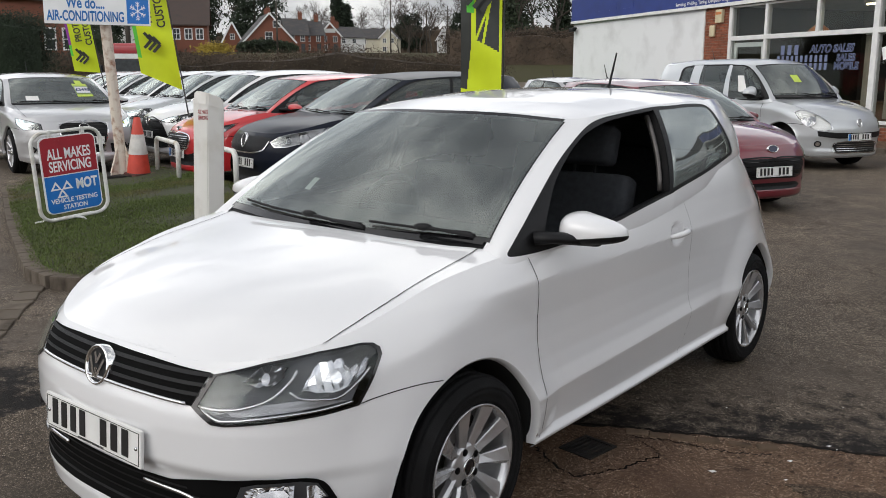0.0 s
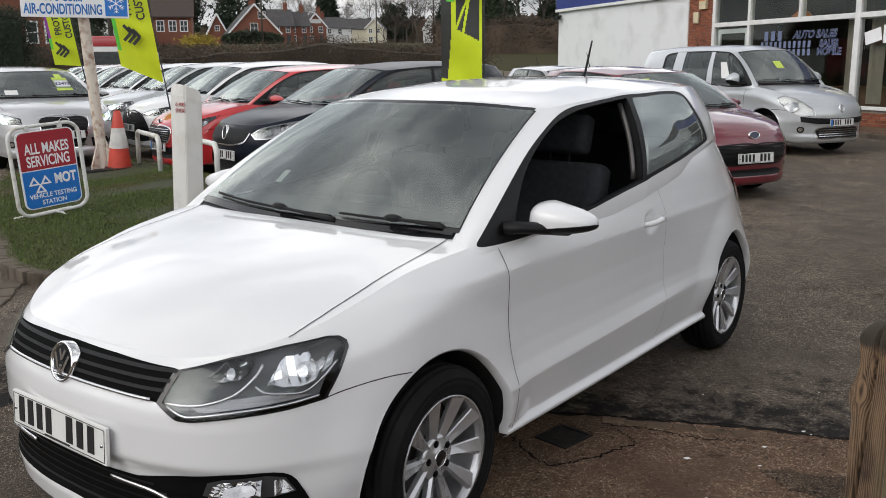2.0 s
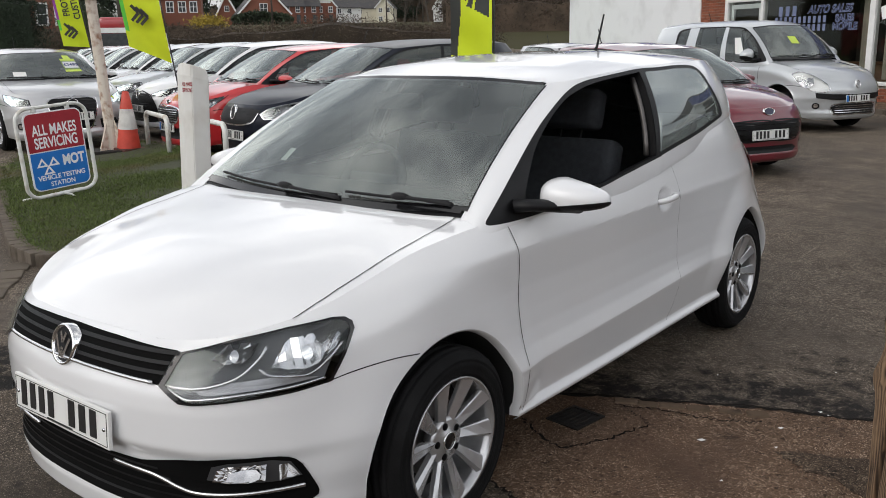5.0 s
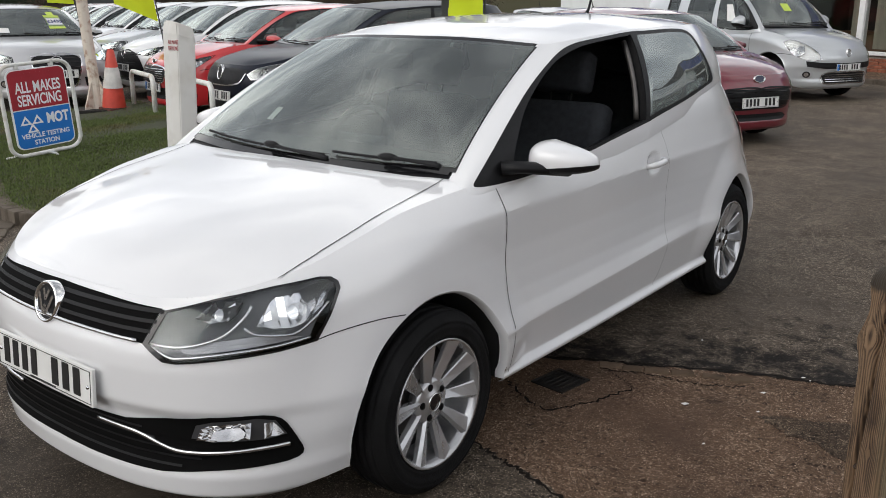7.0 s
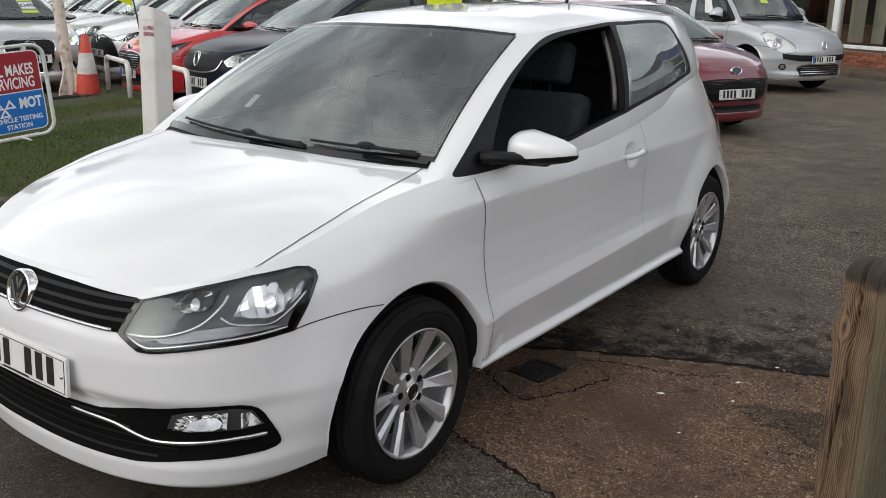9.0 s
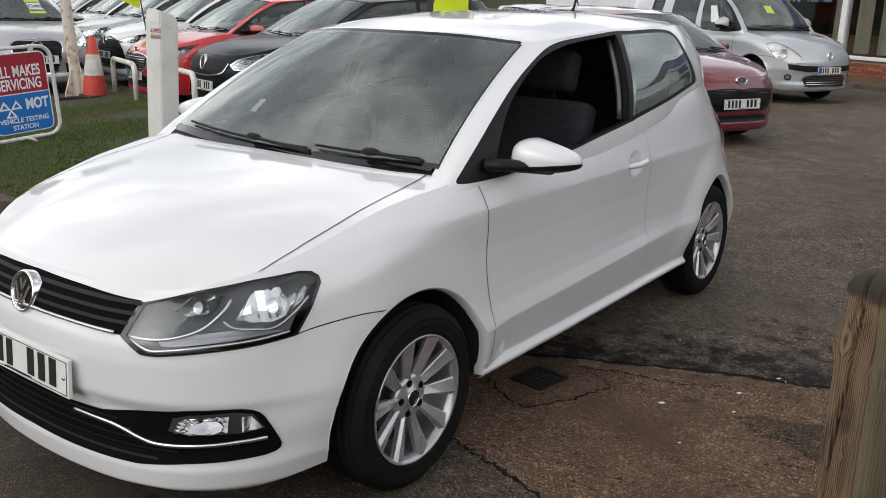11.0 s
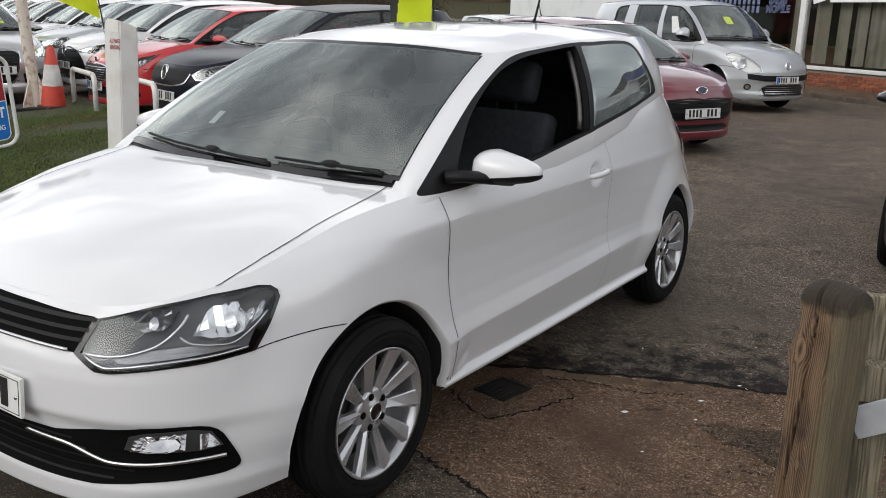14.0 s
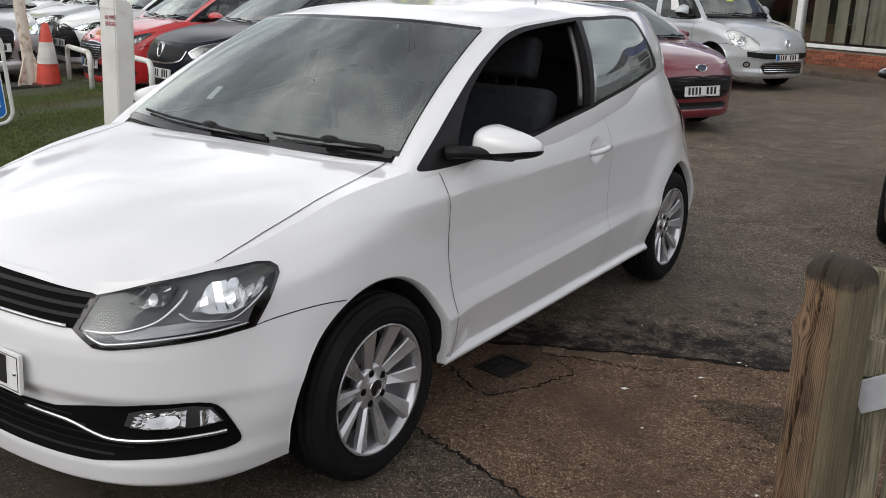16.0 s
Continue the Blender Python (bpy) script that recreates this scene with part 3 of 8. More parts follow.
def make_wheel(parent, name, m, radius=0.297, rim=0.205, width=0.185, spokes=10, style="ten", mats_=None):
    """Tyre, rim, hub and disc. Local x is the axle, outward positive."""
    w = new(name)
    w.parent = parent
    w.matrix_local = m
    hw = width / 2
    prof = [(rim * 0.97, -hw + 0.02), (rim + 0.012, -hw + 0.004), (rim + 0.045, -hw - 0.004), (radius - 0.03, -hw + 0.002), (radius - 0.008, -hw + 0.02), (radius, -hw + 0.04)]
    for g in (-0.032, 0.0, 0.032):
        prof += [(radius + 0.001, g - 0.0062), (radius - 0.007, g - 0.0050), (radius - 0.007, g + 0.0050), (radius + 0.001, g + 0.0062)]
    prof += [(radius, hw - 0.040), (radius - 0.002, hw - 0.034), (radius - 0.0075, hw - 0.033), (radius - 0.0075, hw - 0.029), (radius - 0.005, hw - 0.027), (radius - 0.009, hw - 0.018), (radius - 0.030, hw - 0.002), (radius - 0.034, hw + 0.002), (radius - 0.037, hw - 0.001),
             (rim + 0.045, hw + 0.001), (rim + 0.041, hw + 0.003), (rim + 0.030, hw + 0.001), (rim + 0.014, hw - 0.003), (rim + 0.011, hw - 0.001), (rim + 0.006, hw - 0.006), (rim * 0.985, hw - 0.016)]
    V, F = lathe(prof, 64)
    mesh_ob("tyre", V, F, M["rubber"], w)
    V, F = lathe([(rim * 0.995, hw - 0.012), (rim * 1.0, hw - 0.004), (rim * 0.965, hw - 0.006), (rim * 0.935, hw - 0.02), (rim * 0.92, hw - 0.03)], 64)
    face = (mats_ or {}).get("rim", M["alloy"])
    r = mesh_ob("rim", V, F, face, w)
    V, F = lathe([(rim * 0.92, hw - 0.03), (rim * 0.90, hw - 0.05), (rim * 0.88, -hw + 0.03), (0.06, -hw + 0.03)], 48)
    mesh_ob("rim_barrel", V, F, M["barrel"], r)
    V, F = lathe([(0.0, hw - 0.030), (0.030, hw - 0.030), (0.033, hw - 0.034), (0.062, hw - 0.036), (0.074, hw - 0.041), (0.074, hw - 0.075), (0, hw - 0.075)], 40)
    mesh_ob("hub", V, F, face, r)
    V, F = lathe([(0.0, hw - 0.0265), (0.024, hw - 0.0265), (0.027, hw - 0.030)], 30)
    mesh_ob("centre_cap", V, F, M["gloss_black"], r, "dark round centre cap")
    V, F = lathe([(0.0262, hw - 0.028), (0.0262, hw - 0.0255), (0.029, hw - 0.0255), (0.029, hw - 0.031)], 30)
    mesh_ob("cap_ring", V, F, M["chrome"], r)
    V, F = lathe([(0.0, -0.01), (0.128, -0.01), (0.128, -0.03), (0.0, -0.03)], 40)
    mesh_ob("brake_disc", V, F, M["steel"], r)
    # black disc added behind the brake disc as shade between the spokes
    V, F = lathe([(0.0, -0.035), (rim * 0.87, -0.035), (rim * 0.87, -0.045), (0.0, -0.045)], 40)
    mesh_ob("dust_shield", V, F, M["liner"], r)
    for k in range(spokes):
        t = 2 * math.pi * k / spokes + (0.11 if k % 2 else -0.11) * (style == "pairs") + 0.16
        q = Matrix.Rotation(t, 4, "X")
        bm = bmesh.new()
        rows = []
        for rad, half, out, dep, turn in ((0.050, 0.0140, 0.0375, 0.03, 0.001), (0.085, 0.0160, 0.031, 0.028, 0.003), (0.14, 0.0225, 0.019, 0.026, 0.008), (rim * 0.955, 0.0305, 0.006, 0.024, 0.013)):
            rows.append([bm.verts.new(q @ Vector((hw - o, a + turn, rad)))
                         for a, o in ((-half, out + dep), (-half, out + 0.0135), (-half * 0.85, out + 0.0105), (half * 0.55, out), (half, out + 0.009), (half, out + dep))])
        for i in range(3):
            for j in range(5):
                bm.faces.new((rows[i][j], rows[i][j + 1], rows[i + 1][j + 1], rows[i + 1][j]))
        bmesh.ops.recalc_face_normals(bm, faces=bm.faces)
        part("spoke", bm, face, r)
    # black discs on the hub paint the shade inside five bolt holes
    for k in range(5):
        t = 2 * math.pi * k / 5 + 0.47
        V, F = lathe([(0.0, 0.0), (0.0115, 0.0), (0.0115, -0.012)], 12)
        V = [(x + hw - 0.0325, y + 0.052 * math.cos(t), z + 0.052 * math.sin(t)) for x, y, z in V]
        mesh_ob("wheel_bolt", V, F, M["gap"], r)
    return w


def bars_text(parent, count, w, h, m, material, thick=0.0025, name="character_bar"):
    """Writing that is not spelled out: one upright bar for each character."""
    gap = w / count
    for k in range(count):
        x0 = -w / 2 + k * gap
        part(name, box(x0 + gap * 0.22, x0 + gap * 0.78, -thick, 0, -h / 2, h / 2, 0, 1, m), material, parent)


def number_plate(parent, warp_point, tilt, w=0.52, h=0.111, blue=False, yaw=0.0):
    m = Matrix.Translation(warp_point) @ Matrix.Rotation(yaw, 4, "Z") @ Matrix.Rotation(tilt, 4, "X")
    p = part("number_plate", box(-w / 2, w / 2, -0.012, 0.0, -h / 2, h / 2, 0.005, 2, m), M["plate_white"], parent, "white number plate with dark character bars")
    groups = ((-0.105, 4, 0.21), (0.13, 3, 0.17))
    for cx, n, ww in groups:
        bars_text(p, n, ww, 0.079, m @ Matrix.Translation((cx * 0.98 - (0.02 if n == 4 else 0), -0.0125, 0.004)), M["ink"])
    bm = bmesh.new()
    for a, b, c, d in ((-w / 2 + 0.008, w / 2 - 0.008, h / 2 - 0.009, h / 2 - 0.0075), (-w / 2 + 0.008, w / 2 - 0.008, -h / 2 + 0.0075, -h / 2 + 0.009), (-w / 2 + 0.008, -w / 2 + 0.0095, -h / 2 + 0.008, h / 2 - 0.008), (w / 2 - 0.0095, w / 2 - 0.008, -h / 2 + 0.008, h / 2 - 0.008)):
        add_box(bm, a, b, -0.0135, -0.012, c, d, m)
    part("plate_border", bm, M["ink"], p)
    bm = bmesh.new()
    add_box(bm, -0.07, 0.07, -0.0138, -0.012, -h / 2 + 0.0105, -h / 2 + 0.0135, m)
    part("dealer_line", bm, M["ink"], p)
    for sx in (-1, 1):
        V, F = lathe([(0.0, -0.016), (0.005, -0.0155), (0.006, -0.012)], 10, "z")
        V = [m @ Vector((x + sx * (w / 2 - 0.022), z, y)) for x, y, z in V]
        mesh_ob("screw", V, F, M["satin"], p)
    if blue:
        bm = bmesh.new()
        add_box(bm, -w / 2 + 0.002, -w / 2 + 0.045, -0.0136, -0.012, -h / 2 + 0.004, h / 2 - 0.004, m)
        part("blue_band", bm, M["sign_blue"], p)
    return p


def seat(parent, x, y, z, headrest=True, width=0.5):
    s = new("front_seat")
    s.parent = parent
    part("cushion", box(x - width / 2, x + width / 2, y - 0.5, y, z - 0.14, z + 0.02, 0.05, 3), M["cloth"], s, smooth=True)
    lean = Matrix.Translation((x, y, z)) @ Matrix.Rotation(radians(-16), 4, "X")
    part("backrest", box(-width / 2, width / 2, -0.07, 0.06, -0.08, 0.60, 0.055, 3, lean), M["cloth"], s, smooth=True)
    if headrest:
        part("headrest", box(-0.14, 0.14, -0.06, 0.04, 0.64, 0.82, 0.045, 3, lean), M["cloth"], s, smooth=True)
        for dx in (-0.05, 0.05):
            part("headrest_post", box(dx - 0.007, dx + 0.007, -0.012, 0.002, 0.58, 0.66, 0.003, 1, lean), M["trim"], s)
    return s


# Headlamp outline on the skin: way round from the nose, height.
HERO_LAMP = [(0.413, 0.630), (0.452, 0.710), (0.62, 0.742), (0.80, 0.768), (0.94, 0.781), (0.972, 0.778), (0.989, 0.766), (0.990, 0.748), (0.945, 0.684), (0.899, 0.623), (0.79, 0.612), (0.66, 0.603), (0.52, 0.590), (0.48, 0.592)]
# Side glass outlines in greenhouse coordinates: the black frame, the door's opening, the quarter light.
SIDE_OUT = [(2.84, -0.035), (3.1, -0.05), (3.47, -0.048), (3.8, -0.022), (4.07, 0.0), (4.55, 0.026), (6.1, 0.040), (7.04, 0.042), (7.72, 0.028), (7.86, 0.05), (7.88, 0.14), (7.80, 0.542), (7.81, 0.78), (7.74, 0.885),
            (7.55, 0.93), (7.17, 0.953), (6.0, 0.970), (4.85, 0.978), (3.65, 0.974), (3.15, 0.955), (2.90, 0.90), (2.765, 0.80), (2.70, 0.621), (2.715, 0.358), (2.755, 0.149), (2.79, 0.03)]
DOOR_HOLE = [(3.30, 0.0), (3.6, 0.008), (4.07, 0.032), (4.55, 0.058), (4.98, 0.066), (4.99, 0.10), (4.84, 0.60), (4.73, 0.925), (4.60, 0.940), (3.9, 0.938), (3.39, 0.918), (3.02, 0.846), (2.88, 0.76), (2.825, 0.66), (2.85, 0.48), (3.0, 0.30)]
QUARTER = [(5.3, 0.085), (6.1, 0.086), (7.04, 0.086), (7.66, 0.074), (7.77, 0.09), (7.785, 0.16), (7.715, 0.542), (7.715, 0.77), (7.64, 0.85), (7.46, 0.89), (7.1, 0.91), (6.0, 0.93), (5.0, 0.936), (4.94, 0.90), (5.05, 0.55), (5.2, 0.12)]


def closed_curve(pts, fine=6):
    p = np.array(pts, float)
    n = len(p)
    q = np.vstack([p[-2:], p, p[:3]])
    return spline(q, (n + 4) * fine + 1)[2 * fine:(n + 2) * fine]


def build_car(name, label, paint_m, at, dims=None, wheel=None, hero=False, body_kw=None, group="", n_s=150, n_v=26, lamp=None, grille=None, plate=True, arch_r=0.358, pillar_m=None, extra_pillars=(), mirror_k=(1.0, 1.0, 1.0), mirror_up=0.0):
    """One car. dims: width, front overhang, wheelbase, rear overhang, nose height, waist height, roof height (metres)."""
    dims = dims or dict(w=1.682, fo=0.80, wb=2.47, ro=0.69, nose=0.735, waist=0.97, roof=1.455)
    car = thing(name, label, "car", at, group)
    sx = dims["w"] / 1.682
    yk = ([-0.8, 0.0, 2.47, 3.16], [-dims["fo"], 0.0, dims["wb"], dims["wb"] + dims["ro"]])
    zk = ([0.0, 0.2, 0.735, 0.97, 1.455], [0.0, dims.get("sill", 0.2), dims["nose"], dims["waist"], dims["roof"]])
    tr = dims.get("wheel_r", 0.297)

    def warp(V):
        V = np.array(V, float)
        W = V.copy()
        W[..., 0] = V[..., 0] * sx
        W[..., 1] = np.interp(V[..., 1], *yk)
        W[..., 2] = np.interp(V[..., 2], *zk)
        return W

    B = Body(warp=warp, hero=hero, **(body_kw or {})).prepare()

    def put(nm, V, F, material, parent=car, lab="", smooth=True, sides=2, **kw):
        V, F = tidy(V, F)
        if sides == 2 and np.abs(V[:, 0]).min() > 0.02:
            mesh_ob(nm, warp(V * np.array([-1, 1, 1])), [tuple(reversed(f)) for f in F], material, parent, lab, smooth, **kw)
        elif sides == 2:
            V, F = tidy(*mirrored(V, F))
        return mesh_ob(nm, warp(V), F, material, parent, lab, smooth, **kw)

    # lower shell with wheel arches
    s = np.unique(np.r_[np.linspace(0, B.L, n_s)])
    v = np.linspace(0, 1, n_v)
    v = 0.5 * v + 0.5 * (v - np.sin(2 * np.pi * v) / (2 * np.pi) * 0.6)
    if hero:
        v = np.linspace(0, 1, n_v) ** 1.5
    S, T = np.meshgrid(s, v, indexing="ij")
    _, _, _, zt, zb, _ = B.at(S)
    Z = zb + T * (zt - zb)
    G = B.surf(S, Z)
    a_r = arch_r
    if hero:
        G[..., 0] -= 0.022 * np.exp(-((((G[..., 1] - 1.485) / 0.060) ** 2 + ((G[..., 2] - 0.843) / 0.042) ** 2) ** 2))
    hubs = [(HERO_HUBS[0], 0.305), (HERO_HUBS[1], 0.305)] if hero else [(0.0, 0.30), (2.47, 0.30)]
    V = G.reshape(-1, 3)
    F = grid_faces(len(s), n_v)
    lamp_poly = lamp["poly"] if lamp else HERO_LAMP
    LP = list(HERO_LAMP) if lamp is None else [(B.s_of(x, y), z) for x, y, z in lamp_poly]
    SZ = np.stack([S.reshape(-1), Z.reshape(-1)], 1)
    keep, door_f = [], []
    cut = np.zeros(len(V), int)
    for hi_, (hy, hz) in enumerate(hubs):
        cut[(np.abs(V[:, 0]) > 0.55) & (np.hypot(V[:, 1] - hy, V[:, 2] - hz) < a_r)] = hi_ + 1
    lo_s, hi_s = min(p[0] for p in LP), max(p[0] for p in LP)
    for i in np.nonzero((SZ[:, 0] >= lo_s) & (SZ[:, 0] <= hi_s))[0]:
        if inside(LP, *SZ[i]):
            cut[i] = 9
    s0, s1 = B.s_of(0.83, 0.376 if hero else 0.40), B.s_of(0.841, 1.57)
    for f in F:
        c = V[list(f)].mean(0)
        if all(cut[i] for i in f):
            continue
        fs = SZ[f[0], 0]
        if hero and s0 < fs < s1 and c[2] > 0.275:
            door_f.append(f)
        else:
            keep.append(f)
    # draw the cut edges out onto the exact rim of each opening
    rim_use = {i for f in keep + door_f for i in f if cut[i]}
    LPa = np.array(LP)
    LPb = np.roll(LPa, -1, 0)
    V = V.copy()
    for i in rim_use:
        if cut[i] < 9:
            hy, hz = hubs[cut[i] - 1]
            d = math.hypot(V[i, 1] - hy, V[i, 2] - hz)
            V[i, 1], V[i, 2] = hy + (V[i, 1] - hy) * a_r / d, hz + (V[i, 2] - hz) * a_r / d
        else:
            p = SZ[i]
            e = LPb - LPa
            t = np.clip(((p - LPa) * e).sum(1) / (e * e).sum(1), 0, 1)
            q = LPa + e * t[:, None]
            q = q[np.argmin(((q - p) ** 2).sum(1))]
            V[i] = B.surf(q[0], q[1])
    shell = put("body_shell", V, keep, paint_m)
    if hero:
        shell.data.set_sharp_from_angle(angle=radians(17))
    if hero:
        put("door", V, door_f, paint_m, sides=1).data.set_sharp_from_angle(angle=radians(11))
        Vm = V * np.array([-1, 1, 1])
        put("door", Vm, [tuple(reversed(f)) for f in door_f], paint_m, sides=1).data.set_sharp_from_angle(angle=radians(11))
    # wheel arch lips and liners
    for hy, hz in hubs:
        th = np.linspace(radians(-7), radians(187), 48)
        ring = []
        for rad, dx in ((a_r + 0.001, 0.001), (a_r - 0.006, -0.004), (a_r - 0.010, -0.03), (a_r - 0.006, -0.20)):
            y, z = hy + rad * np.cos(th), hz + rad * np.sin(th)
            x = np.array([B.surf(B.s_of(0.83, q), max(w_, 0.19))[0] for q, w_ in zip(hy + a_r * np.cos(th), hz + a_r * np.sin(th))])
            ring.append(np.stack([x + dx, y, z], -1))
        R = np.stack(ring, 1)
        put("arch_lip", R[:, :3].reshape(-1, 3), grid_faces(48, 3), paint_m)
        put("arch_liner", R[:, 2:].reshape(-1, 3), grid_faces(48, 2), M["liner"])
        y, z = hy + (a_r - 0.006) * np.cos(th), hz + (a_r - 0.006) * np.sin(th)
        Vd = np.vstack([np.stack([np.full(48, 0.58), y, z], -1), [[0.58, hy, hz - 0.1]]])
        put("arch_back", Vd, [(i, i + 1, 48) for i in range(47)], M["liner"])
    # underside
    so = np.linspace(0, B.L, 60)
    E = B.surf(so, B.at(so)[4])
    for hy_, _ in hubs:
        E[np.abs(E[:, 1] - hy_) < 0.42, 0] = np.minimum(E[np.abs(E[:, 1] - hy_) < 0.42, 0], 0.58)
    U = np.stack([E, E * np.array([0, 1, 1])], 1)
    put("underbody", U.reshape(-1, 3), grid_faces(60, 2), M["liner"])

    # bonnet and wings
    sA = B.s_of(0.83, 0.36)
    sb = np.linspace(0, sA, 70)
    top = B.surf(sb, B.at(sb)[3])
    n_r = 18
    rows = []
    for j in range(n_r):
        u = j / (n_r - 1)
        # pull each rim point in towards the spine at a blended station
        yc = np.interp(top[:, 1], [top[0, 1], top[-1, 1]], [top[0, 1], 0.205])
        x = top[:, 0] * (1 - u)
        y = top[:, 1] * (1 - u) + yc * u
        d2 = (x[:, None] - top[None, :, 0]) ** 2 + (y[:, None] - top[None, :, 1]) ** 2
        near = np.argmin(d2, 1)
        lift = top[:, 2] - B.bonnet_z(top[:, 0], top[:, 1])
        z = B.bonnet_z(x, y) + lift[near] * np.exp(-(np.sqrt(d2.min(1)) / 0.085) ** 1.4)
        rows.append(np.stack([x, y, z], -1))
    Bn = np.stack(rows, 1).reshape(-1, 3)
    Bf = grid_faces(70, n_r)
    put("bonnet", Bn, Bf, paint_m)

    # greenhouse grid
    K = len(B.waist) - 1
    nv = 15

    def house_patch(nm, k0, k1, v0, v1, material, nk=12, nn=nv, off=0.0, parent=car, lab="", sides=2):
        kk, vv = np.meshgrid(np.linspace(k0, k1, nk), np.linspace(v0, v1, nn), indexing="ij")
        return put(nm, B.house(kk, vv, off).reshape(-1, 3), grid_faces(nk, nn), material, parent, lab, sides=sides)

    glass_m = M["glass_clear"] if hero else M["glass_dark"]
    house_patch("windscreen", 0, 2.08, 0.02, 0.97, M["glass_clear"], 18, off=0.007)
    for a in ((0, 2.0, -0.03, 0.050 if hero else 0.020), (0, 2.0, 0.945, 1.0), (1.955 if hero else 1.99, 2.12, -0.01, 0.97)):
        house_patch("screen_border", *a, M["gloss_black"], 16 if a[0] == 0 else 4, 4 if a[0] == 0 else nv, off=0.0055)
    # side of the greenhouse: painted pillars and rail, black frame, panes
    arc = np.r_[0, np.cumsum(np.linalg.norm(np.diff(B.wd[:, :2], axis=0), axis=1))]
    k_all = np.arange(len(B.wd)) / B.wk
    to_m = lambda q: np.stack([np.interp(np.asarray(q)[:, 0], k_all, arc), np.asarray(q)[:, 1] * 0.42], 1)

    def panel(nm, k0, k1, v0, v1, nk, nn, material, keep_in=None, holes=(), off=0.0, lab="", sides=2):
        us = np.linspace(np.interp(k0, k_all, arc), np.interp(k1, k_all, arc), nk)
        kk, vv = np.meshgrid(np.interp(us, arc, k_all), np.linspace(v0, v1, nn), indexing="ij")
        Q = np.stack([kk.reshape(-1), vv.reshape(-1)], 1)
        C = to_m(Q)
        loops = [to_m(closed_curve(h)) for h in ([keep_in] if keep_in else []) + list(holes)]
        out = np.zeros(len(Q), bool)
        for n_, lp in enumerate(loops):
            ins = inside_many(lp, C)
            out |= ~ins if (keep_in and n_ == 0) else ins
        fs = [f for f in grid_faces(nk, nn) if not all(out[i] for i in f)]
        for i in {i for f in fs for i in f if out[i]}:
            best = None
            for lp in loops:
                e = np.roll(lp, -1, 0) - lp
                t = np.clip(((C[i] - lp) * e).sum(1) / ((e * e).sum(1) + 1e-12), 0, 1)
                q = lp + e * t[:, None]
                d = ((q - C[i]) ** 2).sum(1)
                j = int(np.argmin(d))
                if best is None or d[j] < best[0]:
                    best = (d[j], q[j])
            Q[i] = (np.interp(best[1][0], arc, k_all), best[1][1] / 0.42)
        return put(nm, B.house(Q[:, 0], Q[:, 1], off), fs, material, car, lab, sides=sides)

    fine = (250, 64) if hero else (130, 30)
    panel("side_frame", 2.05, 9.7, -0.14, 1.0, *fine, paint_m, holes=[SIDE_OUT], off=0.004)
    panel("window_frame", 2.6, 7.95, -0.06, 0.985, *fine, M["trim"], SIDE_OUT, [DOOR_HOLE, QUARTER], 0.0025, "black window frame and mirror sail")
    panel("quarter_window", 4.85, 7.85, 0.06, 0.95, fine[0] // 2, fine[1], M["glass_quarter"] if hero else M["glass_dark"], QUARTER, off=0.0015)
    if pillar_m:
        house_patch("centre_pillar", 4.72, 5.3, 0.05, 0.95, pillar_m, 8, off=0.004)
    for ka, kb in extra_pillars:
        house_patch("side_pillar", ka, kb, 0.04, 0.94, paint_m, 6, off=0.004)
    if not hero:
        panel("door_window", 2.75, 5.05, -0.01, 0.95, fine[0] // 2, fine[1], M["glass_dark"], DOOR_HOLE, off=0.001)
    else:
        far_win = panel("door_window", 2.75, 5.05, -0.01, 0.95, 60, 30, glass_m, DOOR_HOLE, off=0.001, sides=1)
        far_win.data.transform(Matrix.Diagonal((-1, 1, 1, 1)))
        far_win.data.flip_normals()
        pil = np.linspace(0, 1, 8)
        V_, F_ = tube_path(B.house(4.93 - 0.22 * pil, 0.10 + 0.80 * pil, -0.035), 0.012, 8)
        put("pillar_trim", V_, F_, M["steel"], lab="grey inner pillar trim")
        # depth of the door's window frame
        lp = closed_curve(DOOR_HOLE)
        nl = len(lp)
        rv = np.stack([B.house(lp[:, 0], lp[:, 1], o) for o in (0.0, -0.045)], 1).reshape(-1, 3)
        put("window_channel", rv, [(2 * i, 2 * i + 1, 2 * ((i + 1) % nl) + 1, 2 * ((i + 1) % nl)) for i in range(nl)], M["trim"])
    house_patch("rear_window", 9.7, 11, 0.12, 0.93, M["glass_clear"] if hero else M["glass_privacy"], 16)
    house_patch("tailgate", 9.68, 11, -0.05, 0.14, paint_m, 16, 4, off=0.002)
    house_patch("tailgate_top", 9.68, 11, 0.92, 1.0, paint_m, 16, 4, off=0.003)
    # ledge between waist line and shell
    so = np.linspace(sA, B.L, 60)
    E = B.surf(so, B.at(so)[3])
    # roof
    kk = np.linspace(0, K, 90)
    rim_r = B.house(kk, np.ones(90), 0.0)
    ys = np.interp(rim_r[:, 1], [rim_r[0, 1], rim_r[-1, 1]], [rim_r[0, 1], rim_r[-1, 1]])
    rr = []
    for j in range(14):
        u = j / 13
        x, y = rim_r[:, 0] * (1 - u), rim_r[:, 1] * (1 - u) + ys * u
        rr.append(np.stack([x, y, B.roof_z(x, y) + 0.004 * min(1, u * 6)], -1))
    put("roof", np.stack(rr, 1).reshape(-1, 3), grid_faces(90, 14), paint_m)

    # cabin: dash, floor and seats
    dash_v = [(x, y, z) for x, y, z in ((0, 0.22, 0.93), (0.70, 0.32, 0.93), (0, 0.62, 0.955), (0.71, 0.62, 0.955), (0, 0.78, 0.90), (0.71, 0.78, 0.90), (0, 0.80, 0.55), (0.71, 0.80, 0.55))]
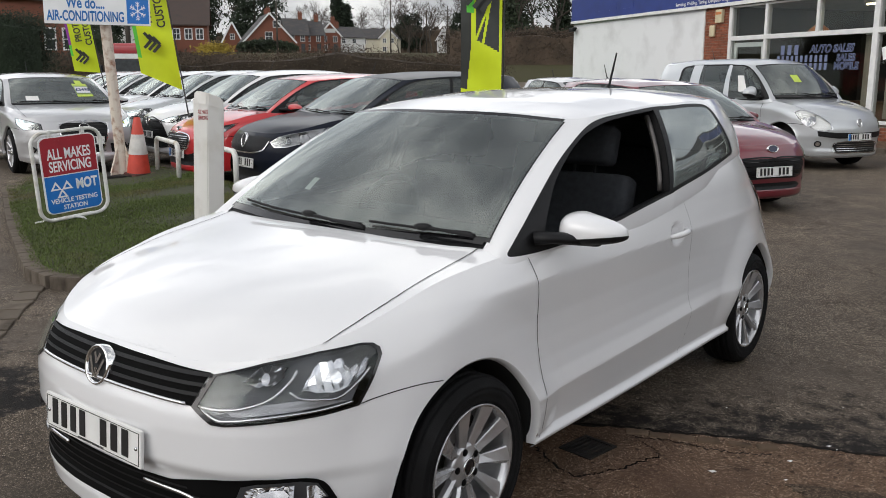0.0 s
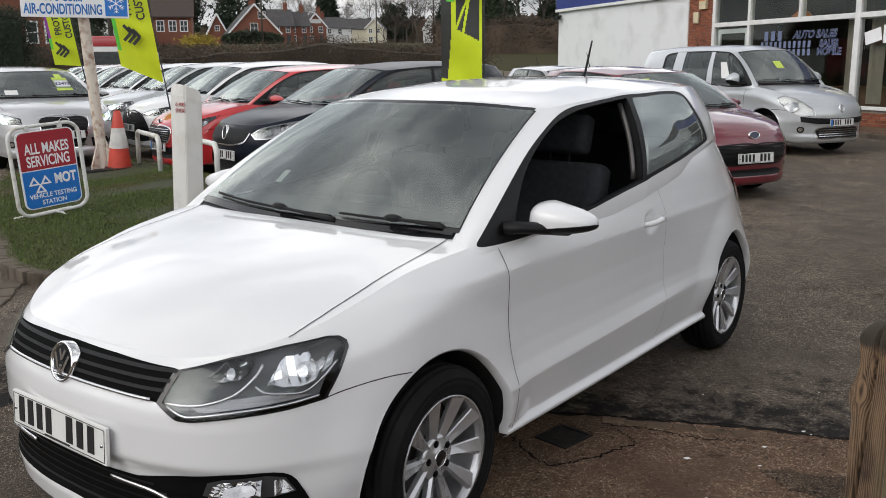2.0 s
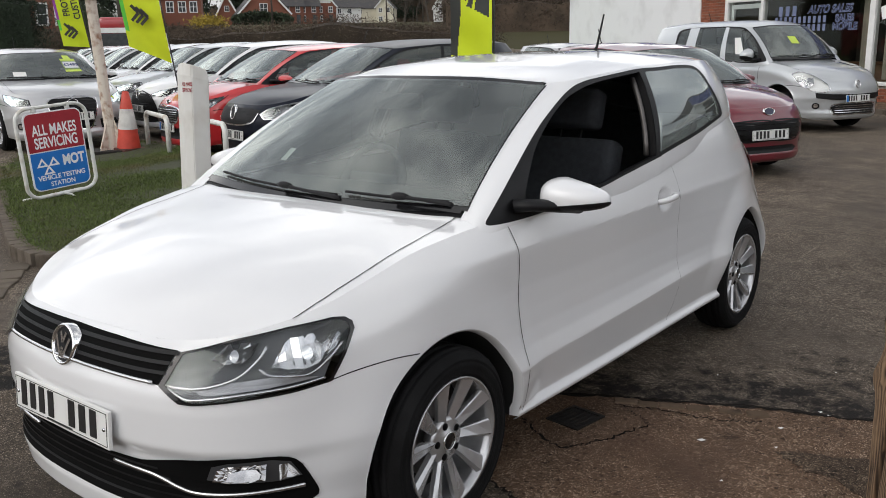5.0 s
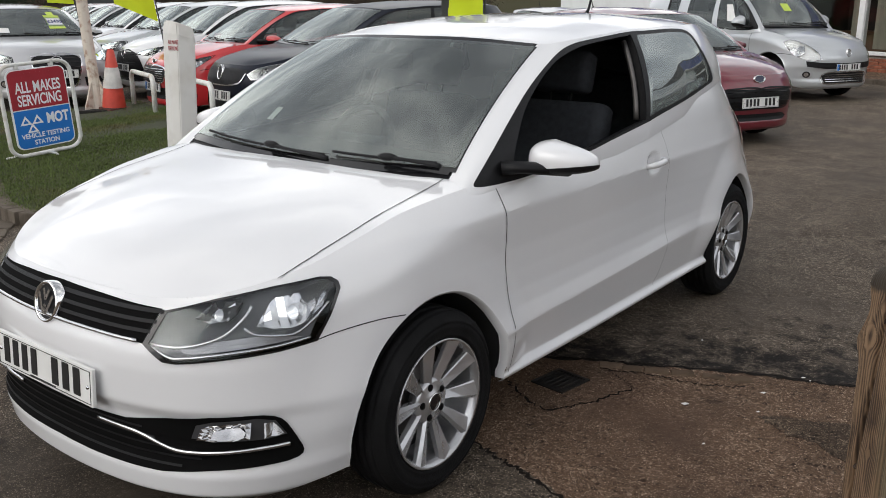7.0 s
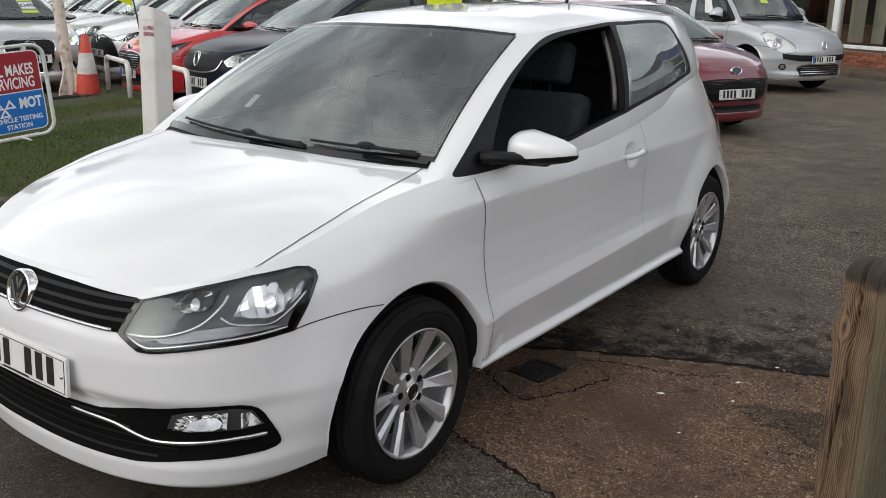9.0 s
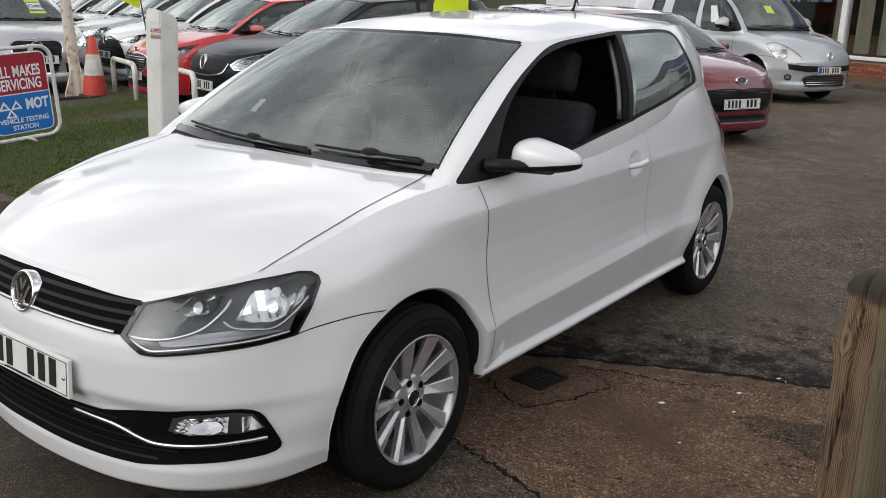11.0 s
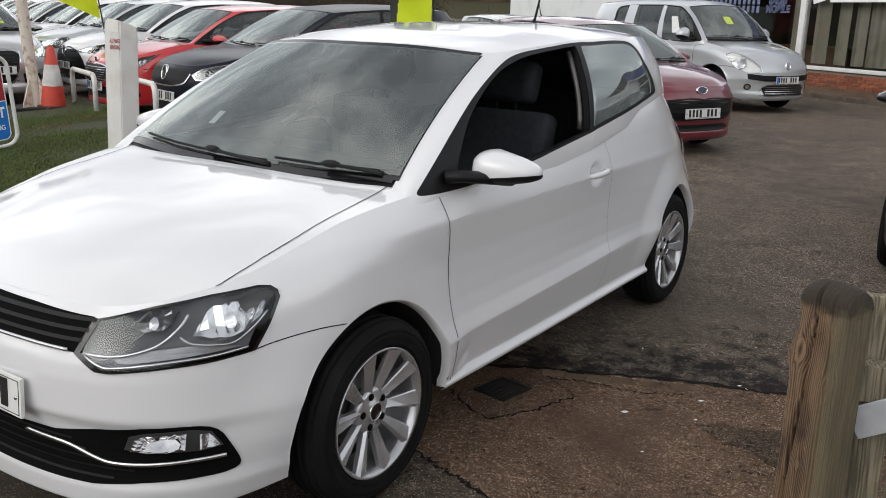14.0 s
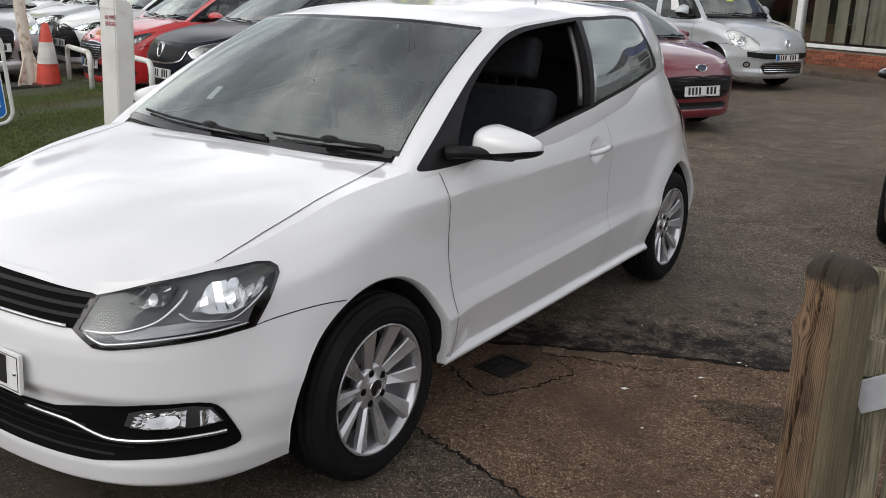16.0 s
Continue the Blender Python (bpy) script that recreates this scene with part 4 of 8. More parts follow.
    put("dashboard", dash_v, [(0, 1, 3, 2), (2, 3, 5, 4), (4, 5, 7, 6)], M["dash"], smooth=False)
    put("cabin_trim", [(0.735, 0.3, 0.25), (0.70, 2.45, 0.25), (0.70, 2.45, 0.955), (0.735, 0.3, 0.955), (0.73, 0.3, 0.29), (0.70, 2.45, 0.29), (0, 2.45, 0.29), (0, 0.3, 0.29)], [(3, 2, 1, 0), (4, 5, 6, 7)], M["dash"], smooth=False)
    sc = dims["roof"] / 1.455
    for sx_ in (-0.36, 0.36):
        seat(car, sx_ * sx, float(np.interp(1.30, *yk)), 0.50 * sc)
    lean = Matrix.Translation((0, float(np.interp(2.25, *yk)), 0.52 * sc)) @ Matrix.Rotation(radians(-18), 4, "X")
    part("rear_seat", box(-0.62 * sx, 0.62 * sx, -0.08, 0.06, -0.1, 0.62 * sc, 0.05, 3, lean), M["cloth"], car, smooth=True)
    for hx in (-0.4, 0.4):
        part("rear_headrest", box(hx - 0.13, hx + 0.13, -0.05, 0.04, 0.60 * sc, 0.76 * sc, 0.035, 2, lean), M["cloth"], car, smooth=True)
    # steering wheel on the driver's side
    sw = Matrix.Translation((-0.36 * sx, float(np.interp(0.92, *yk)), 0.88 * sc)) @ Matrix.Rotation(radians(66), 4, "X")
    wheel_v = [sw @ Vector((0.185 * math.cos(t), 0.185 * math.sin(t), 0)) for t in np.linspace(0, 2 * math.pi, 28, endpoint=False)]
    Vt, Ft = tube_path(wheel_v, 0.016, 8, True)
    mesh_ob("steering_wheel", Vt, Ft, M["dash"], car)
    part("steering_boss", box(-0.15, 0.15, -0.05, 0.06, -0.035, 0.0, 0.015, 2, sw), M["dash"], car, smooth=True)
    # inside mirror
    part("inside_mirror", box(-0.12, 0.12, -0.02, 0.015, -0.03, 0.035, 0.015, 2, Matrix.Translation((0.0, float(np.interp(0.72, *yk)), float(np.interp(1.275, *zk))))), M["trim"], car)

    # lamps
    lens = fan(LP, lambda a, b: B.surf(a, b, 0.004))
    rim_l = fan(LP, lambda a, b: B.surf(a, b, 0.006), rings=(0.955, 1.0, 1.012))
    bowl_c = np.mean(LP, 0)

    def bowl(a, b):
        r = np.hypot((a - bowl_c[0]) / 0.25, (b - bowl_c[1]) / 0.09)
        return B.surf(a, b, -0.012 - 0.05 * np.clip(1.15 - r, 0, 1) ** 0.5)
    house_l = fan(LP, bowl, rings=(0.0, 0.3, 0.6, 0.85, 0.98))
    for flip in (1, -1):
        hl = new("headlamp")
        hl.parent = car
        hl["label"] = "clear headlamp with dark housing and bright reflectors"

        def one(nm, VF, material, lab="", smooth=True):
            V_, F_ = VF
            V_ = warp(np.array(V_) * np.array([flip, 1, 1]))
            F_ = [tuple(reversed(f)) for f in F_] if flip < 0 else F_
            return mesh_ob(nm, V_, F_, material, hl, lab, smooth)
        one("housing", house_l, lamp.get("housing", M["housing"]) if lamp else M["housing"])
        one("gasket", rim_l, (lamp or {}).get("rim", M["gloss_black"]))
        def facets(nm, poly, strips, depth, lean, base=-0.03, parent_lab=""):
            """Bright strips side by side, leaning back so that they mirror the sky."""
            a0, a1 = min(q[0] for q in poly), max(q[0] for q in poly)
            b0, b1 = min(q[1] for q in poly), max(q[1] for q in poly)
            V_, F_ = [], []
            for k_ in range(strips):
                qa, qb = a0 + (a1 - a0) * k_ / strips, a0 + (a1 - a0) * (k_ + 1) / strips
                ends = []
                for q in (qa + 1e-4, qb - 1e-4):
                    zs = []
                    for (x1, y1), (x2, y2) in zip(poly, poly[1:] + poly[:1]):
                        if (x1 - q) * (x2 - q) <= 0 and x1 != x2:
                            zs.append(y1 + (y2 - y1) * (q - x1) / (x2 - x1))
                    ends.append((min(zs), max(zs)))
                rows_ = 4
                n0 = len(V_)
                for r_ in range(rows_):
                    w_ = r_ / (rows_ - 1)
                    for e_, (q, (zl, zh)) in enumerate(zip((qa, qb), ends)):
                        zz = zl + (zh - zl) * w_
                        V_.append(B.surf(q, zz, base + depth * (e_ if k_ % 2 else 1 - e_) - lean * (zz - b0) / (b1 - b0) - 0.010 * math.sin(math.pi * w_)))
                for r_ in range(rows_ - 1):
                    F_.append((n0 + 2 * r_, n0 + 2 * r_ + 1, n0 + 2 * r_ + 3, n0 + 2 * r_ + 2))
            return one(nm, (V_, F_), M["reflector"] if hero else M["reflector_dim"], parent_lab, False)
        if hero:
            facets("reflector", [(0.735, 0.672), (0.79, 0.727), (0.93, 0.742), (0.952, 0.722), (0.865, 0.662), (0.80, 0.662)], 9, 0.010, 0.030, -0.022)
            facets("reflector", [(0.545, 0.690), (0.60, 0.722), (0.70, 0.722), (0.665, 0.686), (0.60, 0.680)], 6, 0.008, 0.028, -0.026)
            facets("reflector", [(0.90, 0.690), (0.965, 0.752), (0.978, 0.750), (0.925, 0.690)], 2, 0.004, 0.02, -0.012)
            for cx_, cz_, r_ in ((0.845, 0.700, 0.017), (0.625, 0.702, 0.014)):
                th = np.linspace(0, 2 * math.pi, 14, endpoint=False)
                one("bulb", fan([(cx_ + r_ * math.cos(t), cz_ + r_ * math.sin(t)) for t in th], lambda a, b: B.surf(a, b, -0.014), fine=1), M["chrome"])

            def blade(pts, r_, off):
                L_ = spline(pts, len(pts) * 6)
                return one("light_blade", tube_path(B.surf(L_[:, 0], L_[:, 1], off), r_, 8), M["satin"], "bright chrome strip")
            blade([(0.425, 0.626), (0.49, 0.624), (0.56, 0.631), (0.64, 0.654), (0.70, 0.695), (0.725, 0.722)], 0.0042, -0.010)
            blade([(0.70, 0.672), (0.73, 0.655), (0.79, 0.648), (0.845, 0.648), (0.90, 0.676), (0.955, 0.715)], 0.0036, -0.010)
            blade([(0.43, 0.622), (0.49, 0.600), (0.53, 0.600), (0.66, 0.613), (0.79, 0.622), (0.885, 0.632)], 0.0046, -0.006)
            band = [(0.45, 0.620), (0.50, 0.604), (0.66, 0.617), (0.87, 0.634), (0.80, 0.644), (0.72, 0.648), (0.62, 0.640), (0.53, 0.627)]
            one("light_guide", fan(band, lambda a, b: B.surf(a, b, -0.016)), M["lamp_grey"], "pale grey lower lamp band")
        else:
            for cx, cy, cz, rx, rz in (lamp or {}).get("bulbs", ((0.69, -0.42, 0.695, 0.085, 0.042), (0.565, -0.58, 0.672, 0.07, 0.034))):
                sc_ = B.s_of(cx, cy)
                facets("reflector", [(sc_ - rx, cz - rz * 0.5), (sc_ - rx * 0.6, cz + rz * 0.9), (sc_ + rx * 0.7, cz + rz), (sc_ + rx, cz - rz * 0.1), (sc_ + rx * 0.5, cz - rz), (sc_ - rx * 0.5, cz - rz)], 5, 0.008, 0.03, -0.02)
        ln = one("lens", lens, M["glass_lens"])
        ln.visible_shadow = False
    # tail lamps
    TP = [(B.s_of(0.835, 2.68), 0.93), (B.s_of(0.72, 3.03), 0.95), (B.s_of(0.72, 3.03), 0.78), (B.s_of(0.82, 2.74), 0.76)]
    V_, F_ = fan(TP, lambda a, b: B.surf(a, b, 0.006))
    put("tail_lamp", V_, F_, M["tail_red"])

    # wheels
    inset_w = 0.109 if hero else 0.1375
    for hy in (HERO_HUBS if hero else (0.0, dims["wb"])):
        for sgn in (1, -1):
            m = Matrix.Translation((sgn * (dims["w"] / 2 - inset_w), hy, tr)) @ (Matrix.Identity(4) if sgn > 0 else Matrix.Rotation(math.pi, 4, "Z")) @ Matrix.Rotation(0.35 if hy == 0 else 0.1, 4, "X")
            make_wheel(car, "wheel", m, radius=tr, rim=tr - 0.088, **(wheel or {}))

    # door mirrors
    for sgn in (1, -1):
        dm = new("door_mirror")
        dm.parent = car
        bm = bmesh.new()
        bmesh.ops.create_uvsphere(bm, u_segments=24, v_segments=14, radius=1.0)
        for v_ in bm.verts:
            x, y, z = v_.co
            y = max(y, -1) if y < 0 else y * 0.18
            x = math.copysign(abs(x) ** 0.6, x)
            z = math.copysign(abs(z) ** 0.62, z)
            v_.co = Vector((x * 0.120 * (1 - 0.05 * z), y * 0.105 * (1 - 0.16 * x), z * 0.060 * (1 - 0.36 * max(x + 0.35, 0)) - 0.006 * max(x + 0.2, 0)))
        base = warp(np.array([[0.90, 0.585, 0.997]]))[0]
        mm = Matrix.Translation((sgn * base[0], base[1], base[2])) @ Matrix.Rotation(sgn * radians(8), 4, "Z") @ Matrix.Translation((0, 0, mirror_up)) @ Matrix.Diagonal((*mirror_k, 1))
        if sgn < 0:
            mm = mm @ Matrix.Diagonal((-1, 1, 1, 1))
        low = bm.copy()
        bmesh.ops.bisect_plane(bm, geom=bm.verts[:] + bm.edges[:] + bm.faces[:], plane_co=(0, 0, -0.030), plane_no=(-0.14, 0.1, 1), clear_inner=True)
        bmesh.ops.bisect_plane(low, geom=low.verts[:] + low.edges[:] + low.faces[:], plane_co=(0, 0, -0.030), plane_no=(-0.14, 0.1, 1), clear_outer=True)
        for b_, nm, mt in ((bm, "mirror_cap", paint_m), (low, "mirror_base", M["trim"])):
            b_.transform(mm)
            if sgn < 0:
                bmesh.ops.reverse_faces(b_, faces=b_.faces)
            part(nm, b_, mt, dm, smooth=True)
        foot = warp(np.array([[0.77, 0.40, 0.975]]))[0]
        V_, F_ = tube_path([(sgn * foot[0], foot[1], foot[2]), (sgn * (foot[0] + 0.055), foot[1] + 0.03, foot[2] + 0.006), (sgn * (base[0] + 0.01), base[1] + 0.0, base[2] - 0.050)], [0.038, 0.032, 0.036], 12)
        V_ = [(x, y, foot[2] + (z - foot[2]) * 0.62) for x, y, z in V_]
        mesh_ob("mirror_arm", V_, F_, M["trim"], dm)
        part("mirror_glass", box(-0.088, 0.062, 0.0165, 0.0205, -0.026, 0.030, 0.004, 2, mm), M["chrome"], dm)
    # door handles
    hy, hz = 1.485, 0.845
    sh = B.s_of(0.841, hy)
    for sgn in (1, -1):
        x = float(B.surf(sh, hz)[0])
        pos = warp(np.array([[x, hy, hz]]))[0]
        V_, F_ = tube_path([(sgn * (pos[0] - 0.005), pos[1] - 0.080, pos[2] - 0.006), (sgn * (pos[0] + 0.014), pos[1] - 0.070, pos[2] - 0.002), (sgn * (pos[0] + 0.027), pos[1] - 0.03, pos[2] + 0.002), (sgn * (pos[0] + 0.027), pos[1] + 0.03, pos[2] + 0.004), (sgn * (pos[0] + 0.016), pos[1] + 0.070, pos[2] + 0.004), (sgn * (pos[0] - 0.005), pos[1] + 0.080, pos[2] + 0.002)], [0.010, 0.012, 0.013, 0.013, 0.014, 0.012], 10)
        mesh_ob("door_handle", V_, F_, paint_m, car)
    # shut lines
    gapf = lambda a, b: B.surf(a, b, 0.0012)
    lines = [[(s0, 0.275), (s0 + 0.004, 0.45), (s0, 0.75), (s0 - 0.03, 0.92)], [(s1 + 0.01, 0.985), (s1 + 0.05, 0.86), (s1 + 0.065, 0.70), (s1 + 0.06, 0.5), (s1 + 0.03, 0.35), (s1 - 0.02, 0.285)],
             [(0.899, 0.623), (0.96, 0.632), (1.04, 0.638), (1.12, 0.638), (1.195, 0.630)]]
    for ln_ in lines:
        V_, F_ = ribbon(ln_, gapf, (0.0014 if ln_ is lines[1] else 0.0030) if hero else 0.006)
        put("shut_line", V_, F_, M["gap"], smooth=False)
    # bonnet shut line
    bl = np.array([(0.634, -0.462), (0.652, -0.315), (0.657, -0.134), (0.652, 0.076), (0.650, 0.22), (0.640, 0.27)])
    Lb = spline(bl, 40)
    # sit the strip on the bonnet surface by projecting straight down on it
    bonnet_top = np.array(Bn).reshape(70, n_r, 3)
    fa, fb = np.linspace(0, 69, 69 * 8 + 1), np.linspace(0, n_r - 1, (n_r - 1) * 10 + 1)
    half_up = np.stack([np.stack([np.interp(fa, np.arange(70), bonnet_top[:, j, c]) for j in range(n_r)], 1) for c in range(3)], -1)
    fine_top = np.stack([np.stack([np.interp(fb, np.arange(n_r), half_up[i, :, c]) for i in range(len(fa))], 0) for c in range(3)], -1)

    def on_bonnet(x, y):
        d2 = (fine_top[..., 0] - x) ** 2 + (fine_top[..., 1] - y) ** 2
        return float(fine_top.reshape(-1, 3)[np.argmin(d2), 2])
    Vb = []
    for x, y in Lb:
        z = on_bonnet(x, y) + 0.002
        Vb += [(x - 0.0018, y, z), (x + 0.0018, y, z)]
    put("shut_line", Vb, [(2 * i, 2 * i + 1, 2 * i + 3, 2 * i + 2) for i in range(39)], M["gap"], smooth=False)

    # grilles
    gr = grille or {}
    if gr.get("kind", "slim") == "slim":
        gp = [(-0.01, 0.636), (-0.01, 0.728), (0.2, 0.724), (0.444, 0.714), (0.408, 0.630), (0.2, 0.634)]
        gp = [(max(a, 0.0), b) for a, b in gp]
        V_, F_ = fan(gp, lambda a, b: B.surf(a, b, 0.003), rings=(0, 0.15, 0.3, 0.45, 0.6, 0.8, 1.0))
        put("upper_grille", V_, F_, M["gap"])
        for zz in (0.664, 0.688, 0.712):
            V_, F_ = ribbon([(0.0, zz), (0.2, zz - 0.001), (B.s_of(0.40, -0.725) + (zz - 0.64) * 0.6, zz - 0.003)], lambda a, b: B.surf(a, b, 0.007), 0.009)
            put("grille_slat", V_, F_, M["trim"])
        L_ = spline([(-0.39, 0.636), (-0.2, 0.640), (0.0, 0.641), (0.2, 0.640), (0.39, 0.636)], 41)
        P_ = B.surf(np.abs(L_[:, 0]), L_[:, 1], 0.008)
        P_[:, 0] *= np.sign(L_[:, 0] + 1e-9)
        V_, F_ = tube_path(warp(P_), 0.0060, 8)
        mesh_ob("chrome_strip", V_, F_, M["satin"], car, "thin chrome strip")
    lower = gr.get("lower", [(0.0, 0.265), (0.0, 0.40), (0.20, 0.398), (0.32, 0.40), (0.46, 0.425), (0.597, 0.440), (0.70, 0.442), (0.738, 0.440), (0.766, 0.434), (0.786, 0.423), (0.802, 0.406), (0.822, 0.370), (0.841, 0.332), (0.846, 0.317), (0.843, 0.304), (0.830, 0.296), (0.80, 0.289), (0.70, 0.282), (0.58, 0.276), (0.434, 0.262), (0.20, 0.262)])
    V_, F_ = fan(lower, lambda a, b: B.surf(a, b, 0.004), rings=(0, 0.12, 0.25, 0.4, 0.55, 0.7, 0.85, 1.0))
    put("lower_grille", V_, F_, M["gap"] if hero else M["trim"])
    if gr.get("big"):
        V_, F_ = fan(gr["big"], lambda a, b: B.surf(a, b, 0.006))
        put("main_grille", V_, F_, M["trim"])
        zs = [q[1] for q in gr["big"]]
        for zz in np.linspace(min(zs) + 0.03, max(zs) - 0.03, gr.get("slats", 5)):
            V_, F_ = ribbon([(0.0, zz), (max(q[0] for q in gr["big"]) * 0.86, zz)], lambda a, b: B.surf(a, b, 0.012), 0.008)
            put("grille_slat", V_, F_, gr.get("slat_m", M["gloss_black"]))
        V_, F_ = ribbon(gr.get("rim") or gr["big"] + [gr["big"][0]], lambda a, b: B.surf(np.maximum(a, 0), b, 0.012), 0.014, 6)
        put("grille_rim", V_, F_, gr.get("rim_m", M["chrome"]))
    if hero:
        for zz, e in ((0.29, 0.50), (0.315, 0.56), (0.34, 0.48), (0.365, 0.42), (0.39, 0.38)):
            V_, F_ = ribbon([(0.0, zz), (0.25, zz - 0.002), (e, zz - 0.004)], lambda a, b: B.surf(a, b, 0.008), 0.007)
            put("grille_slat", V_, F_, M["trim"])
        for flip in (1, -1):
            L_ = spline([(0.21, 0.376), (0.32, 0.370), (0.379, 0.362), (0.448, 0.339), (0.499, 0.329), (0.598, 0.331), (0.706, 0.339), (0.806, 0.346)], 60)
            V_, F_ = tube_path(warp(B.surf(L_[:, 0], L_[:, 1], 0.008) * np.array([flip, 1, 1])), 0.0068, 8)
            mesh_ob("chrome_strip", V_, F_, M["satin"], car, "thin chrome strip")
        # fog lamps
        fz = [(0.535, 0.372), (0.553, 0.412), (0.60, 0.424), (0.72, 0.431), (0.77, 0.42), (0.80, 0.375), (0.74, 0.366), (0.62, 0.364)]
        for flip in (1, -1):
            V_, F_ = fan(fz, lambda a, b: B.surf(a, b, 0.006))
            fg = mesh_ob("fog_lamp", warp(V_ * np.array([flip, 1, 1])), F_ if flip > 0 else [tuple(reversed(f)) for f in F_], M["housing"], car, "fog lamp with bright reflectors")
            for poly in ([(0.560, 0.379), (0.572, 0.408), (0.60, 0.416), (0.66, 0.420), (0.705, 0.421), (0.700, 0.381), (0.63, 0.376)], [(0.737, 0.380), (0.738, 0.418), (0.763, 0.416), (0.778, 0.404), (0.790, 0.386)]):
                V_, F_ = fan(poly, lambda a, b: B.surf(a, b, 0.008 + 0.42 * (0.424 - b) + 0.004 * np.sin((a - 0.56) * 150)), fine=3)
                mesh_ob("reflector", warp(V_ * np.array([flip, 1, 1])), F_ if flip > 0 else [tuple(reversed(f)) for f in F_], M["reflector_dim"], fg, "", False)
            glow = [(0.600, 0.386), (0.606, 0.404), (0.640, 0.411), (0.676, 0.412), (0.690, 0.400), (0.684, 0.388), (0.640, 0.383)]
            V_, F_ = fan(glow, lambda a, b: B.surf(a, b, 0.012 + 0.60 * (0.424 - b) - 0.5 * ((a - 0.645) ** 2)), fine=3)
            mesh_ob("bowl", warp(V_ * np.array([flip, 1, 1])), F_ if flip > 0 else [tuple(reversed(f)) for f in F_], M["reflector_dim"], fg)
    elif gr.get("fogs", True):
        for flip in (1, -1):
            cs = B.s_of(0.62, -0.60)
            th = np.linspace(0, 2 * math.pi, 14, endpoint=False)
            V_, F_ = fan([(cs + 0.055 * math.cos(t), 0.36 + 0.045 * math.sin(t)) for t in th], lambda a, b: B.surf(a, b, 0.010), fine=1)
            fg = mesh_ob("fog_lamp", warp(V_ * np.array([flip, 1, 1])), F_ if flip > 0 else [tuple(reversed(f)) for f in F_], M["trim"], car)
            V_, F_ = fan([(cs + 0.035 * math.cos(t), 0.36 + 0.029 * math.sin(t)) for t in th], lambda a, b: B.surf(a, b, 0.014), fine=1)
            mesh_ob("fog_lens", warp(V_ * np.array([flip, 1, 1])), F_ if flip > 0 else [tuple(reversed(f)) for f in F_], M["reflector"], fg)
    # round badge
    bz_ = gr.get("badge_z", 0.674)
    bp = warp(np.array([[0, B.surf(0.0, bz_)[1] - 0.014, bz_]]))[0]
    rb = gr.get("badge_r", 0.061)
    tiltm = Matrix.Translation(bp) @ Matrix.Rotation(radians(-14), 4, "X") @ Matrix.Rotation(radians(90), 4, "X") @ Matrix.Diagonal((gr.get("badge_w", 1.0), 1, 1, 1))
    V_, F_ = lathe([(0, 0.0), (rb * 0.82, 0.0), (rb * 0.84, 0.006), (rb * 0.93, 0.010), (rb, 0.004), (rb, -0.02)], 36, "z")
    bdg = mesh_ob("badge", [tiltm @ Vector(p) for p in V_], F_, M["chrome"], car, "round chrome badge")
    V_, F_ = lathe([(0, 0.002), (rb * 0.83, 0.002)], 36, "z")
    mesh_ob("badge_field", [tiltm @ Vector(p) for p in V_], F_, gr.get("badge_m", M["trim"]), bdg)
    if hero:
        for ax, ay, bx, by in ((-0.036, 0.022, -0.006, -0.036), (0.036, 0.022, 0.006, -0.036), (-0.014, 0.036, 0.0, 0.006), (0.014, 0.036, 0.0, 0.006), (-0.006, -0.036, 0.003, -0.008), (0.006, -0.036, -0.003, -0.008)):
            a, b = Vector((ax, ay, 0.005)), Vector((bx, by, 0.005))
            bm = bmesh.new()
            add_box(bm, 0, (b - a).length, -0.0048, 0.0048, -0.003, 0.003, tiltm @ Matrix.Translation(a) @ Matrix.Rotation(math.atan2(b.y - a.y, b.x - a.x), 4, "Z"))
            part("badge_stroke", bm, M["chrome"], bdg)
    if plate:
        pz = gr.get("plate_z", 0.486)
        pp = warp(np.array([[0, B.surf(0.0, pz)[1] - 0.004, pz]]))[0]
        number_plate(car, pp, radians(-4), blue=gr.get("blue", False))
    # wipers
    for k0, k1, kh in ((-1.62, 0.42, -0.3), (0.50, 1.78, 1.2)):
        ks = np.linspace(k0, k1, 24)
        L_ = B.house(np.abs(ks), np.linspace(0.060, 0.034, 24), 0.022)
        L_[:, 0] *= np.sign(ks)
        V_, F_ = tube_path(warp(L_), 0.0055, 6)
        mesh_ob("wiper_blade", V_, F_, M["trim"], car)
        ka = np.linspace(kh, k1 + 0.10, 12)
        A_ = B.house(np.abs(ka), np.linspace(0.050, 0.012, 12), 0.036)
        A_[:, 0] *= np.sign(ka)
        V_, F_ = tube_path(warp(A_), np.linspace(0.006, 0.009, 12), 6)
        mesh_ob("wiper_arm", V_, F_, M["trim"], car)
        ka = np.linspace(kh - 0.10, kh + 0.10, 5)
        A_ = B.house(np.abs(ka), np.full(5, 0.052), 0.036)
        A_[:, 0] *= np.sign(ka)
        V_, F_ = tube_path(warp(A_), [0.006, 0.013, 0.014, 0.013, 0.006], 8)
        mesh_ob("wiper_clip", V_, F_, M["trim"], car)
    # cowl tray
    ks = np.linspace(0, 2.05, 20)
    a_ = B.house(ks, np.full(20, 0.0), 0.0)
    b_ = a_ + np.array([0, -0.03, -0.022])
    c_ = a_ + np.array([0, 0.02, 0.010])
    put("cowl", np.stack([b_, a_, c_], 1).reshape(-1, 3), grid_faces(20, 3), M["trim"])
    # aerial
    ar = warp(np.array([[-0.02, 2.36, float(B.roof_z(0.0, 2.36))]]))[0]
